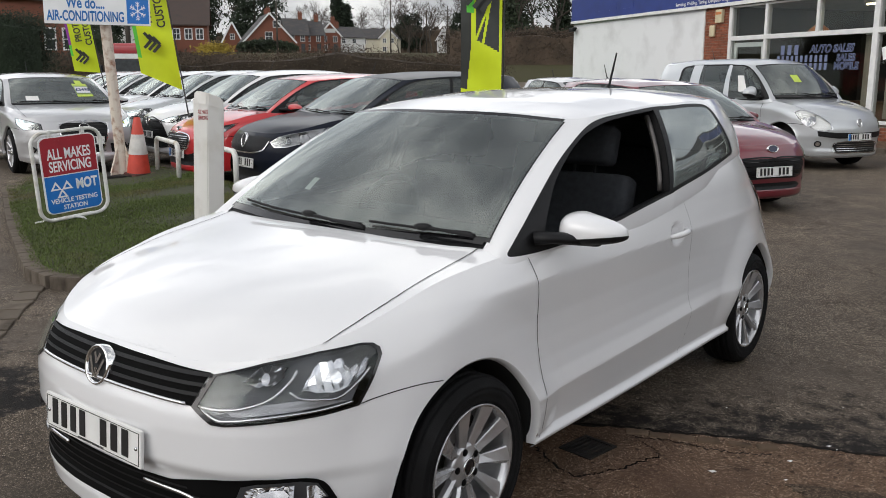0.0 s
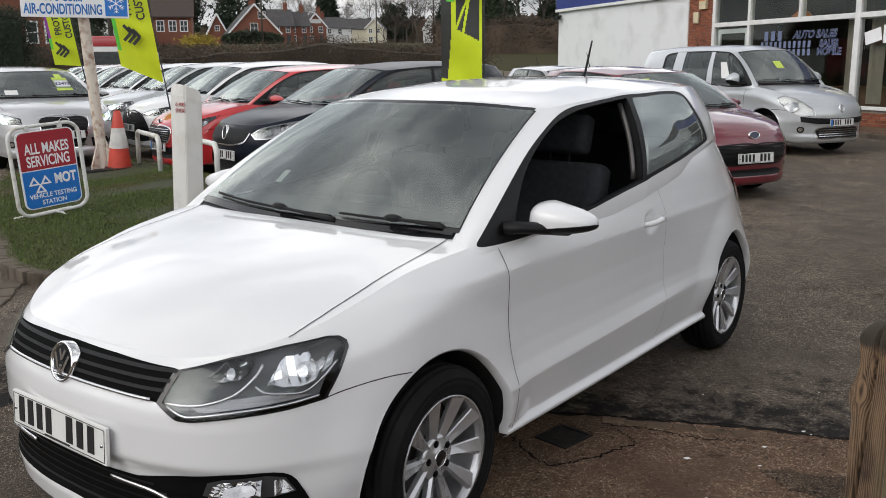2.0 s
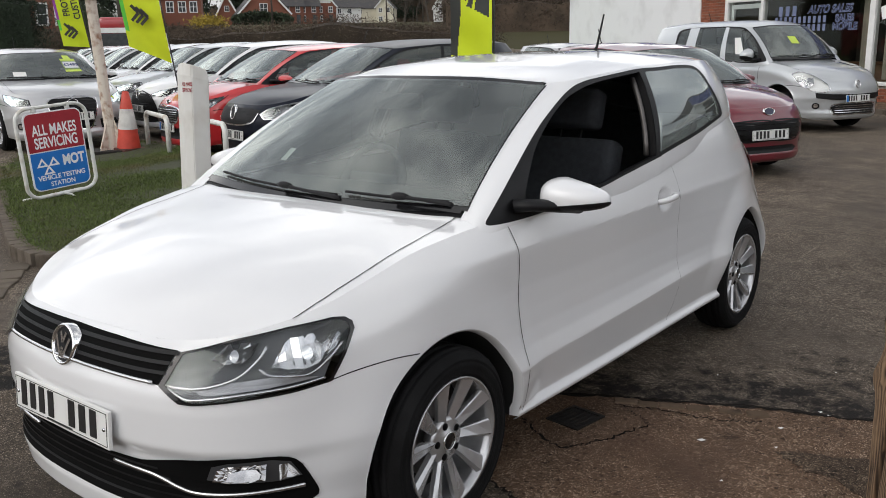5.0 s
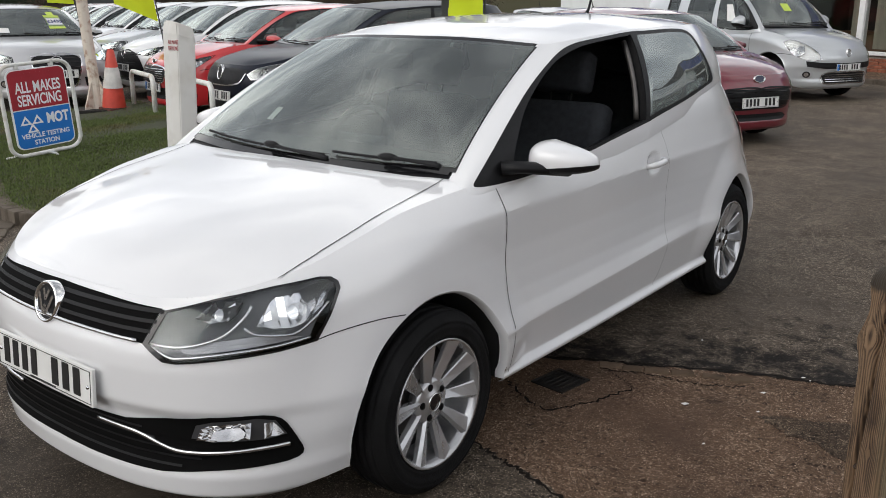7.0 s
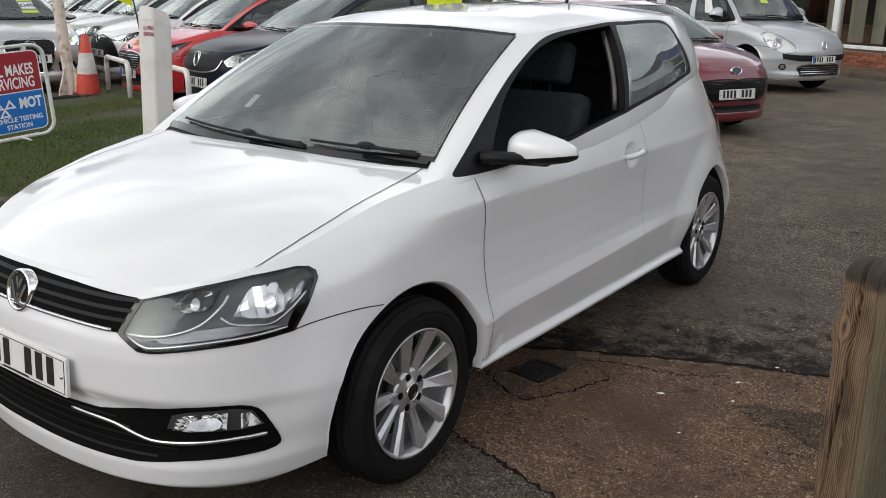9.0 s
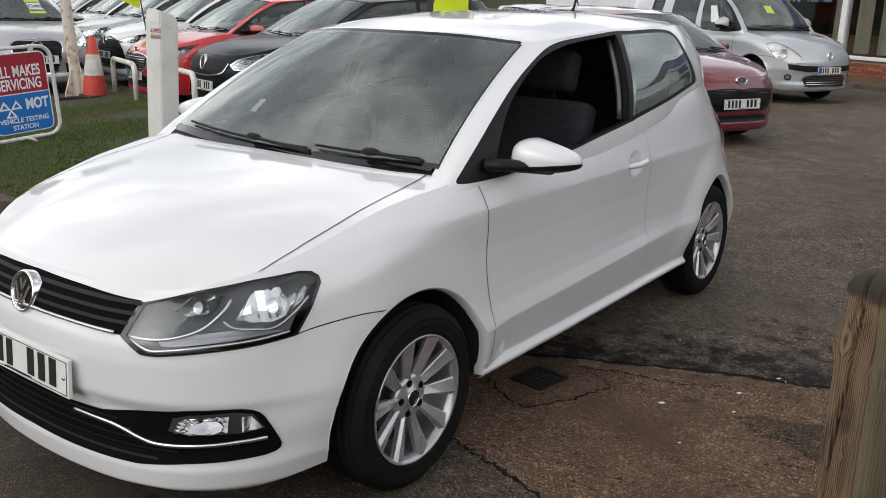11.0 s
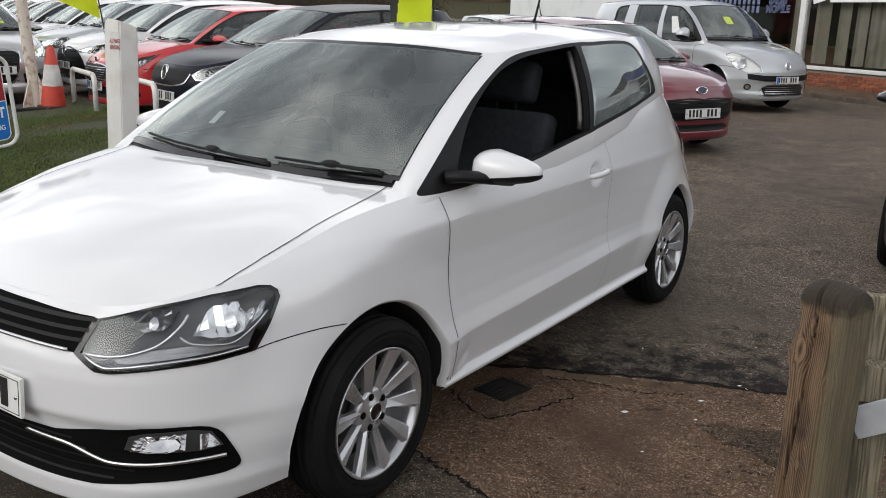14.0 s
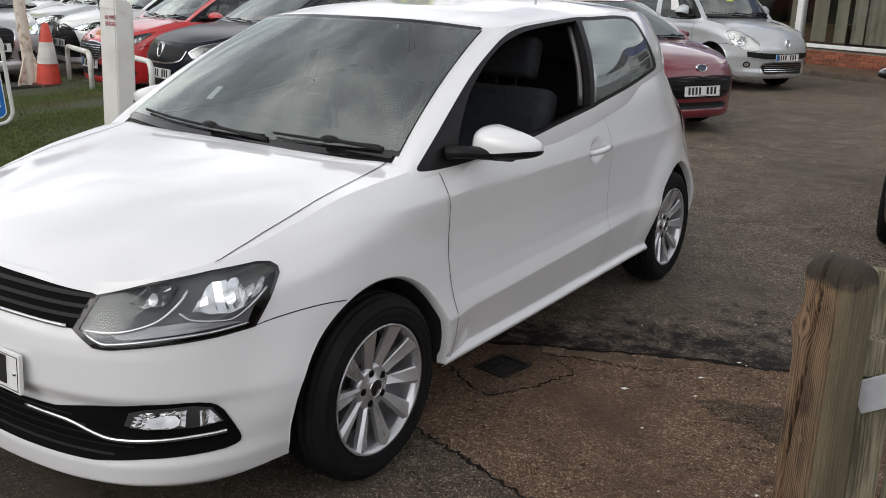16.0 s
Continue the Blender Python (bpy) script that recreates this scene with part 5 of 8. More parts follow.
    V_, F_ = tube_path([ar, ar + np.array([0, 0.03, 0.03]), ar + np.array([0, 0.10, 0.20])], [0.012, 0.007, 0.0045], 8)
    mesh_ob("roof_aerial", V_, F_, M["trim"], car)
    car["_"] = 1
    del car["_"]
    return car, B, warp


# ---- ground, lawn and kerbs ----
VIEW = Vector((2.34, -2.07, 0))


def bearing(deg, d, z=0.0):
    """A place d metres from the forecourt gate, deg degrees left of north (+y)."""
    return Vector((VIEW.x - d * math.sin(radians(deg)), VIEW.y + d * math.cos(radians(deg)), z))


def rise(x, y):
    d = math.hypot(x - VIEW.x, y - VIEW.y)
    ramp = min(1.0, max(0.0, (-6.5 - x) / 3.0)) * min(1.0, max(0.0, (y + 1.0) / 3.0))
    hill = float(np.interp(d, [0, 29, 60, 150, 320, 2700], [0, 0, 2.0, 4.9, 9.2, 50.0])) if y > -5 or d > 60 else 0.0
    return hill + (0.12 * ramp * ramp * (3 - 2 * ramp) if d < 29 else 0.12 * ramp)


def disc_ground():
    rings = [0, 1, 2, 3.5, 5, 7, 8, 9, 10, 11, 12, 13, 15, 18, 22, 26, 29, 32, 36, 40, 46, 52, 60, 72, 90, 115, 150, 200, 320, 600, 1200, 2600]
    n = 144
    V, F, A = [(VIEW.x, VIEW.y, 0)], [], []
    for r in rings[1:]:
        for k in range(n):
            t = 2 * math.pi * k / n
            x, y = VIEW.x + r * math.cos(t), VIEW.y + r * math.sin(t)
            V.append((x, y, rise(x, y)))
    for k in range(n):
        F.append((0, 1 + k, 1 + (k + 1) % n))
        A.append(0)
    for i in range(len(rings) - 2):
        for k in range(n):
            a, b = 1 + i * n, 1 + (i + 1) * n
            F.append((a + k, b + k, b + (k + 1) % n, a + (k + 1) % n))
            A.append(0 if rings[i + 1] < 29 else 1 if rings[i + 1] < 40 else 2)
    return V, F, A


V, F, A = disc_ground()
ground = tagged(mesh_ob("ground", V, F, None, smooth=True, mats=[M["asphalt"], M["field"], M["scrub"]], face_mats=A), "worn grey asphalt forecourt with grass fields beyond", "ground", kind="structure")


def outline_slab(name, pts, z0, z1, material, fine=1, jitter=0.0, label="", cat="", kind="structure", parent=None):
    P = [Vector((x, y, 0)) for x, y in pts]
    rnd = random.Random(5)
    Q = []
    for i, p in enumerate(P):
        q = P[(i + 1) % len(P)]
        for k in range(fine):
            r = p.lerp(q, k / fine)
            if k:
                r += Vector((rnd.uniform(-jitter, jitter), rnd.uniform(-jitter, jitter), 0))
            Q.append(r)
    bm = bmesh.new()
    top = [bm.verts.new((q.x, q.y, z1)) for q in Q]
    low = [bm.verts.new((q.x, q.y, z0)) for q in Q]
    bm.faces.new(top)
    for i in range(len(Q)):
        j = (i + 1) % len(Q)
        bm.faces.new((top[i], low[i], low[j], top[j]))
    bmesh.ops.recalc_face_normals(bm, faces=bm.faces)
    bmesh.ops.triangulate(bm, faces=[f for f in bm.faces if len(f.verts) > 4])
    ob = part(name, bm, material, parent)
    return tagged(ob, label, cat, kind=kind) if label else ob


# a slab of aggregate concrete in front of the tarmac, broken along its far edge
apron = outline_slab("concrete_apron", [(0.20, 0.55), (0.35, 0.92), (0.55, 1.13), (0.724, 1.227), (0.838, 1.272), (1.054, 1.378), (1.265, 1.482), (1.488, 1.543), (1.674, 1.621), (2.3, 1.95), (4.5, 3.0), (6, 1.0), (6, -6), (-1.5, -6), (-2.4, -1.6), (-1.2, -0.4)], -0.05, 0.006, M["concrete"], 6, 0.012, "brown aggregate concrete apron with worn broken edge", "pavement")


def crack(name, pts, width, z=0.0085, material=None, seed=1, parent=None):
    L = spline(np.array(pts, float), 60)
    rnd = random.Random(seed)
    V = []
    t = np.gradient(L, axis=0)
    for i, (p, d) in enumerate(zip(L, t)):
        n = np.array([-d[1], d[0]]) / (np.linalg.norm(d) + 1e-9)
        jit = n * rnd.uniform(-0.012, 0.012)
        w = width * rnd.uniform(0.35, 1.3)
        V += [(*(p + jit + n * w / 2), z), (*(p + jit - n * w / 2), z)]
    return mesh_ob(name, V, [(2 * i, 2 * i + 1, 2 * i + 3, 2 * i + 2) for i in range(59)], material or M["tar"], parent, smooth=False)


for i, (pts, w) in enumerate((
        ([(0.54, 0.82), (0.651, 0.734), (0.801, 0.683), (0.86, 0.775), (0.914, 0.879), (0.972, 1.058)], 0.011), ([(0.972, 1.058), (0.93, 1.10), (0.80, 1.162)], 0.006),
        ([(0.55, 0.345), (0.762, 0.300), (0.853, 0.272), (0.934, 0.255), (1.127, 0.194), (1.5, 0.06)], 0.016),
        ([(0.50, 1.12), (0.724, 1.235), (0.838, 1.280), (1.054, 1.386), (1.265, 1.490), (1.488, 1.552), (1.674, 1.630), (2.3, 1.965)], 0.026), ([(0.772, 1.164), (0.989, 1.235), (1.111, 1.247), (1.217, 1.289), (1.329, 1.344)], 0.009))):
    crack("pavement_crack", pts, w, seed=i + 3, parent=ground)
M["edging"] = mat("edging_concrete", (0.115, 0.082, 0.057), 0.95, spec=0.1, vary=0.3, scale=12, bump=0.5, bump_scale=90, dirt=(0.055, 0.04, 0.029), per_object=0.2)
# darker tarmac repair on the apron
outline_slab("tar_patch", [(1.444, 1.115), (1.59, 1.20), (1.76, 1.25), (1.90, 1.20), (1.95, 0.95), (1.84, 0.93), (1.706, 1.016), (1.551, 1.055)], 0.0, 0.0085, ground_mat("worn_patch", (0.085, 0.057, 0.039), (0.03, 0.021, 0.015), (0.32, 0.25, 0.18), (0.045, 0.032, 0.023), 1.6), 6, 0.02, parent=ground)
# worn edging stones between concrete and tarmac
er = random.Random(12)
for k, p in enumerate((Vector((0.792, 1.222)), Vector((0.882, 1.245)), Vector((0.971, 1.288)), Vector((1.069, 1.328)), Vector((1.187, 1.372)), Vector((1.285, 1.412)))):
    part("edging_stone", box(-0.052, 0.052, -0.030, 0.030, -0.03, 0.0115, 0.006, 1, Matrix.Translation((p.x, p.y, 0)) @ Matrix.Rotation(radians(27 + er.uniform(-9, 9)), 4, "Z") @ Matrix.Diagonal((er.uniform(0.8, 1.05), er.uniform(0.7, 1.1), 1, 1))), M["edging"], ground)
# litter: scraps of paper and grit
for k in range(26):
    x, y = er.uniform(0.9, 2.2), er.uniform(-0.2, 2.6)
    r_ = er.uniform(0.003, 0.009)
    V_ = [(x + r_ * math.cos(t) * er.uniform(0.6, 1.4), y + r_ * math.sin(t) * er.uniform(0.5, 1.3), 0.0125 + er.uniform(0, 0.003)) for t in (0.3, 1.7, 3.1, 4.6)]
    mesh_ob("grit", V_ + [(x, y, 0.016)], [(0, 1, 4), (1, 2, 4), (2, 3, 4), (3, 0, 4)], M["kerb"] if k % 3 else M["plate_white"], ground, smooth=False)

# road surface running in under the car's nose, darker than the apron
outline_slab("road_edge", [(0.50, 0.37), (0.762, 0.305), (0.853, 0.278), (0.934, 0.260), (1.127, 0.199), (1.5, 0.065), (1.9, -0.4), (1.6, -3.0), (-1.5, -3.0), (-1.5, 0.3)], -0.04, 0.0075, ground_mat("road_tarmac", (0.105, 0.083, 0.062), (0.034, 0.027, 0.021), (0.42, 0.35, 0.28), (0.055, 0.044, 0.034), 1.2), 6, 0.010, parent=ground)
# scraps of white paper
for x, y, r_ in ((1.199, 1.043, 0.017), (1.406, 1.325, 0.012), (1.445, 1.146, 0.008), (1.487, 1.571, 0.010)):
    V_ = [(x - r_, y - r_ * 0.3, 0.0135), (x + r_ * 0.2, y - r_ * 0.6, 0.013), (x + r_, y + r_ * 0.2, 0.017), (x - r_ * 0.1, y + r_ * 0.6, 0.015)]
    mesh_ob("paper_scrap", V_, [(0, 1, 2, 3)], M["plate_white"], ground, smooth=False)
# drain grating
drain = thing("drain_grating", "dark square iron drain cover sunk in the concrete", "drain", Matrix.Translation((0.706, 0.948, 0.006)) @ Matrix.Rotation(radians(-8), 4, "Z") @ Matrix.Diagonal((0.62, 0.80, 1, 1)))
M["iron"] = mat("cast_iron", (0.014, 0.012, 0.011), 0.65, 0.3, vary=0.3, scale=20, bump=0.4, bump_scale=90, dirt=(0.035, 0.024, 0.017))
bm = bmesh.new()
for a in ((-0.13, 0.13, -0.115, -0.095), (-0.13, 0.13, 0.095, 0.115), (-0.13, -0.112, -0.095, 0.095), (0.112, 0.13, -0.095, 0.095)):
    add_box(bm, *a, -0.02, 0.006)
part("frame", bm, M["iron"], drain)
part("cover", box(-0.113, 0.113, -0.096, 0.096, -0.02, 0.0025, 0.002, 1), M["iron"], drain, "dark sunken cover plate")
for k in range(5):
    part("rib", box(-0.09 + k * 0.040, -0.09 + k * 0.040 + 0.008, -0.08, 0.08, 0.001, 0.0042, 0.0012, 1), M["iron"], drain)

# lawn island
KERB = [(-12.6, 4.8), (-11.45, 4.24), (-9.37, 3.32), (-6.62, 2.09), (-5.37, 1.56), (-4.62, 1.25), (-4.1, 1.04), (-3.75, 0.98), (-3.42, 1.08), (-3.2, 1.35), (-3.1, 1.8), (-3.2, 2.4)]
KL = spline(KERB, 90)
lawn_rim = [tuple(p) for p in KL] + [(-3.5, 3.0), (-4.4, 3.75), (-5.6, 4.35), (-7.3, 4.85), (-8.5, 5.0), (-8.7, 4.3), (-9.3, 3.75), (-10.6, 4.15), (-12.4, 5.0)]


def lawn_z(x, y):
    """Lawn height: level with the kerb at its edge, a little higher towards the cars."""
    d = float(np.min(np.hypot(KL[:, 0] - x, KL[:, 1] - y)))
    return 0.088 + 0.16 * min(1.0, max(0.0, d) / 1.9) + 0.012 * noise.noise((x * 1.7, y * 1.7, 0))


bm = bmesh.new()
xs, ys = np.arange(-12.6, -3.0, 0.11), np.arange(0.9, 5.8, 0.11)
grid_v = {}
for i, x in enumerate(xs):
    for j, y in enumerate(ys):
        if inside(lawn_rim, x, y):
            grid_v[i, j] = bm.verts.new((x, y, lawn_z(x, y)))
for (i, j) in list(grid_v):
    q = [grid_v.get(k) for k in ((i, j), (i + 1, j), (i + 1, j + 1), (i, j + 1))]
    if all(q):
        bm.faces.new(q)
lawn = tagged(part("lawn", bm, M["soil"], smooth=True), "patchy short lawn with bare earth behind the kerb", "lawn", kind="structure")
outline_slab("lawn_edge", lawn_rim, 0.0, 0.078, M["soil"], parent=lawn)
rng = np.random.RandomState(4)
BV, BF = [], []
count = 0
while count < 100000:
    x, y = rng.uniform(-11.5, -3.1), rng.uniform(1.0, 5.4)
    if x < -7.5 and rng.rand() < 0.5:
        continue
    if not inside(lawn_rim, x, y) or noise.noise((x * 0.9, y * 0.9, 3.0)) + 0.62 < rng.rand() * 0.5:
        continue
    if math.hypot(x + 7.9, y - 4.2) < 0.75 and rng.rand() < 0.85:
        continue
    z = lawn_z(x, y) - 0.005
    a, h, lean, w = rng.uniform(0, 6.28), rng.uniform(0.010, 0.030), rng.uniform(0.2, 1.2), rng.uniform(0.0025, 0.005)
    ca, sa = math.cos(a), math.sin(a)
    k = len(BV)
    BV += [(x - sa * w, y + ca * w, z), (x + sa * w, y - ca * w, z), (x + ca * h * lean, y + sa * h * lean, z + h)]
    BF.append((k, k + 1, k + 2))
    count += 1
tagged(mesh_ob("grass", BV, BF, M["grass"], smooth=False), "short patchy green grass blades on the lawn", "grass", kind="stuff")

# kerb stones
kerb = thing("kerb", "weathered concrete kerb stones along the lawn", "kerb", kind="structure")
seg = np.r_[0, np.cumsum(np.hypot(*np.diff(KL, axis=0).T))]
stone_meshes = {}
pos = 0.0
while pos < seg[-1] - 0.3:
    ln = 0.9 if pos < 7.2 else 0.42
    a = np.array([np.interp(pos + 0.006, seg, KL[:, 0]), np.interp(pos + 0.006, seg, KL[:, 1])])
    b = np.array([np.interp(pos + ln - 0.006, seg, KL[:, 0]), np.interp(pos + ln - 0.006, seg, KL[:, 1])])
    if ln not in stone_meshes:
        bm = box(0, 1, -0.065, 0.065, -0.08, 0.098, 0.014, 2)
        me = bpy.data.meshes.new("kerb_stone")
        bm.to_mesh(me)
        bm.free()
        me.materials.append(M["kerb"])
        stone_meshes[ln] = me
    st = new("kerb_stone", stone_meshes[ln])
    st.parent = kerb
    L_ = float(np.hypot(*(b - a)))
    st.matrix_local = Matrix.Translation((a[0], a[1], 0)) @ Matrix.Rotation(math.atan2(b[1] - a[1], b[0] - a[0]), 4, "Z") @ Matrix.Diagonal((L_, 1, 1, 1))
    pos += ln
# worn setts lying flush in front of the kerb nose
setts = thing("setts", "worn stone setts laid flush in the road", "paving", kind="structure")
for k in range(7):
    p = Vector((-3.75, 0.86)).lerp(Vector((-2.6, -0.05)), k / 6)
    part("sett", box(-0.11, 0.11, -0.075, 0.075, -0.05, 0.016, 0.012, 2, Matrix.Translation((p.x, p.y, 0)) @ Matrix.Rotation(radians(-38 + 7 * math.sin(k * 2.3)), 4, "Z")), M["kerb"], setts)

# ---- car sales building ----
M.update(
    render_white=mat("painted_render", (0.72, 0.73, 0.74), 0.75, vary=0.06, scale=1.2, bump=0.25, bump_scale=25, dirt=(0.58, 0.585, 0.59)),
    fascia_blue=mat("fascia_blue", (0.012, 0.035, 0.21), 0.4, vary=0.12, scale=2),
    frame_white=mat("white_window_paint", (0.74, 0.74, 0.73), 0.45, vary=0.08, scale=5, bump=0.1, bump_scale=60),
    mortar=mat("mortar", (0.30, 0.26, 0.22), 0.95, vary=0.15, scale=20, bump=0.4, bump_scale=150),
    brick=mat("red_brick", (0.30, 0.095, 0.048), 0.85, vary=0.25, scale=14, bump=0.4, bump_scale=120, per_object=0.32),
    blind=mat("blind_fabric", (0.33, 0.295, 0.235), 0.85, vary=0.12, scale=4, per_object=0.1),
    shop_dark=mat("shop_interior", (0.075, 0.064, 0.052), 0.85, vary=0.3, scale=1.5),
    shop_wood=mat("brown_panel", (0.17, 0.085, 0.045), 0.6, vary=0.25, scale=3),
    felt=mat("roof_felt", (0.05, 0.05, 0.055), 0.9, vary=0.2),
    text_blue=mat("window_letter_blue", (0.03, 0.05, 0.16), 0.5),
    text_white=mat("white_letter", (0.84, 0.84, 0.85), 0.5, vary=0.03),
    window_letter=mat("window_letter", (0.15, 0.18, 0.30), 0.5, vary=0.1),
    sign_blue=mat("sign_blue", (0.012, 0.17, 0.56), 0.4, vary=0.05),
    off_white=mat("cream_plastic", (0.62, 0.54, 0.36), 0.5, vary=0.1),
)
lamp_m = bpy.data.materials.new("fluorescent_tube")
lamp_m.use_nodes = True
lamp_m.node_tree.nodes["Principled BSDF"].inputs["Emission Color"].default_value = (1, 0.86, 0.52, 1)
lamp_m.node_tree.nodes["Principled BSDF"].inputs["Emission Strength"].default_value = 10.0
FX = Matrix.Translation((-0.39, 18.2, 0)) @ Matrix.Rotation(math.atan2(-0.54, 0.84), 4, "Z")  # local x along the shop front, -y towards the forecourt
shop = thing("sales_building", "single-storey car sales building, white wall and glazed shop front", "building", FX)
U0, UB, UW, U1 = -17.2, -8.95, -7.74, 6.0
part("side_wall", box(U0, UB - 0.05, 0.0, 0.25, 0, 3.42), M["render_white"], shop, "smooth white painted wall")
part("return_wall", box(U0, U0 + 0.25, 0.25, 9.0, 0, 3.42), M["render_white"], shop)
part("rear_wall", box(U0, U1, 8.8, 9.0, 0, 3.42), M["render_white"], shop)
part("end_wall", box(U1 - 0.25, U1, 0.25, 8.8, 0, 3.42), M["render_white"], shop)
part("roof", box(U0 - 0.1, U1 + 0.1, -0.06, 9.1, 4.30, 4.42, 0.02, 1), M["felt"], shop)
fas = part("fascia", box(U0 - 0.05, U1, -0.10, 0.05, 3.42, 4.28, 0.012, 1), M["fascia_blue"], shop, "blue painted fascia board")
part("fascia_trim", box(U0 - 0.05, U1, -0.125, -0.102, 3.40, 3.50, 0.006, 1), M["frame_white"], shop)
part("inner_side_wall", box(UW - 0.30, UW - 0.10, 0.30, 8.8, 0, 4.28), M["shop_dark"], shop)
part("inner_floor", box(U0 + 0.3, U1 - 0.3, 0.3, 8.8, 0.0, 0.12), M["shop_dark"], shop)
part("inner_ceiling", box(UW, U1 - 0.3, 0.3, 8.8, 3.38, 3.42), M["render_white"], shop)
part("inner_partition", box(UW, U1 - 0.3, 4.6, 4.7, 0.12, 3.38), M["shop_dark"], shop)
part("corner_trim", box(UB - 0.06, UB + 0.02, -0.03, 0.2, 0, 3.41, 0.006, 1), M["frame_white"], shop)
# fascia writing: initials first, services under it
def lettering(text, size, m, material, parent, name="lettering", depth=0.004, label="", bold=0.0):
    c = bpy.data.curves.new(name, "FONT")
    c.body, c.size, c.extrude, c.align_x, c.align_y = text, size, depth / 2, "CENTER", "CENTER"
    c.offset = bold
    tmp = new(name, c)
    me = bpy.data.meshes.new_from_object(tmp)
    bpy.data.objects.remove(tmp)
    me.transform(m)
    me.materials.clear()
    me.materials.append(material)
    ob = new(name, me)
    ob.parent = parent
    if label:
        ob["label"] = label
    return ob


STAND = Matrix.Rotation(radians(90), 4, "X")
lettering("M.O.T. - Cars, Light", 0.27, Matrix.Translation((-8.6, -0.108, 3.87)) @ STAND, M["text_white"], fas)
lettering("Servicing, Welding, Tuning, Computer Diagnostics & Recovery", 0.145, Matrix.Translation((-8.5, -0.108, 3.60)) @ STAND, M["text_white"], fas)
for px, ww in ((-14.6, 1.4), (-13.2, 0.8)):
    bm = bmesh.new()
    add_box(bm, px - ww / 2, px + ww / 2, -0.106, -0.10, 3.72, 3.95)
    part("faded_lettering", bm, M["fascia_blue"], fas)
# brick pier and brick stall riser
part("pier_core", box(UB + 0.02, UW - 0.06, 0.012, 0.30, 0, 3.42), M["mortar"], shop)
riser = part("stall_riser", box(UW - 0.06, U1, 0.012, 0.30, 0, 0.44), M["mortar"], shop)
bm = box(0, 0.215, -0.004, 0.05, 0, 0.065, 0.004, 1)
brick_me = bpy.data.meshes.new("brick")
bm.to_mesh(brick_me)
bm.free()
brick_me.materials.append(M["brick"])


def lay_bricks(parent, u0, u1, z0, z1):
    row, z = 0, z0
    while z + 0.065 <= z1 + 0.001:
        u = u0 - (0.1125 if row % 2 else 0.0)
        while u < u1 - 0.03:
            a, b = max(u, u0), min(u + 0.215, u1)
            if b - a > 0.05:
                o = new("brick", brick_me)
                o.parent = parent
                o.matrix_local = Matrix.Translation((a, 0, z)) @ Matrix.Diagonal(((b - a) / 0.215, 1, 1, 1))
            u += 0.225
        z += 0.075
        row += 1


lay_bricks(shop, UB + 0.03, UW - 0.065, 1.45, 3.41)
lay_bricks(riser, -3.6, 3.6, 0.01, 0.44)
# shop windows: posts, transom, sill, panes
part("window_sill", box(UW - 0.05, U1, -0.06, 0.16, 0.44, 0.52, 0.01, 1), M["frame_white"], shop)
part("transom", box(UW - 0.05, U1, -0.02, 0.12, 2.46, 2.58, 0.008, 1), M["frame_white"], shop)
part("window_head", box(UW - 0.05, U1, -0.02, 0.12, 3.34, 3.40, 0.008, 1), M["frame_white"], shop)
for u, w, lo, hi in ((UW, 0.13, 0.5, 3.4), (-6.26, 0.10, 0.5, 3.4), (-4.38, 0.10, 2.56, 3.4), (-2.55, 0.16, 0.5, 3.4), (-0.4, 0.10, 2.56, 3.4), (1.6, 0.16, 0.5, 3.4), (4.2, 0.14, 0.5, 3.4)):
    part("window_post", box(u - w / 2, u + w / 2, -0.03, 0.13, lo, hi, 0.008, 1), M["frame_white"], shop)
edges_u = [UW, -6.26, -2.55, 1.6, 4.2, U1]
for a, b in zip(edges_u, edges_u[1:]):
    g = mesh_ob("pane", [(a + 0.05, 0.04, 0.52), (b - 0.05, 0.04, 0.52), (b - 0.05, 0.04, 2.47), (a + 0.05, 0.04, 2.47)], [(0, 1, 2, 3)], M["glass_shop"], shop, smooth=False)
    g.visible_shadow = False
for a, b in zip([UW, -6.26, -4.38, -2.55, -0.4, 1.6, 4.2], [-6.26, -4.38, -2.55, -0.4, 1.6, 4.2, U1]):
    g = mesh_ob("pane", [(a + 0.05, 0.04, 2.57), (b - 0.05, 0.04, 2.57), (b - 0.05, 0.04, 3.35), (a + 0.05, 0.04, 3.35)], [(0, 1, 2, 3)], M["glass_shop"], shop, smooth=False)
    g.visible_shadow = False
# door leaf in the first bay
for a in ((-7.62, -6.36, 2.28, 2.40), (-7.62, -7.5, 0.55, 2.28), (-6.48, -6.36, 0.55, 2.28)):
    part("door_frame", box(a[0], a[1], 0.06, 0.11, a[2], a[3], 0.006, 1), M["frame_white"], shop)
# window writing: sales words spelled, name and numbers as bars
def window_words(word, size, m):
    """Navy letters with a pale edge round them, on the shop window."""
    lettering(word, size, m, M["window_letter"], shop, "window_lettering", bold=0.012)
    lettering(word, size, Matrix.Translation((0, -0.005, 0)) @ m, M["text_navy"], shop, "window_lettering", bold=-0.004)


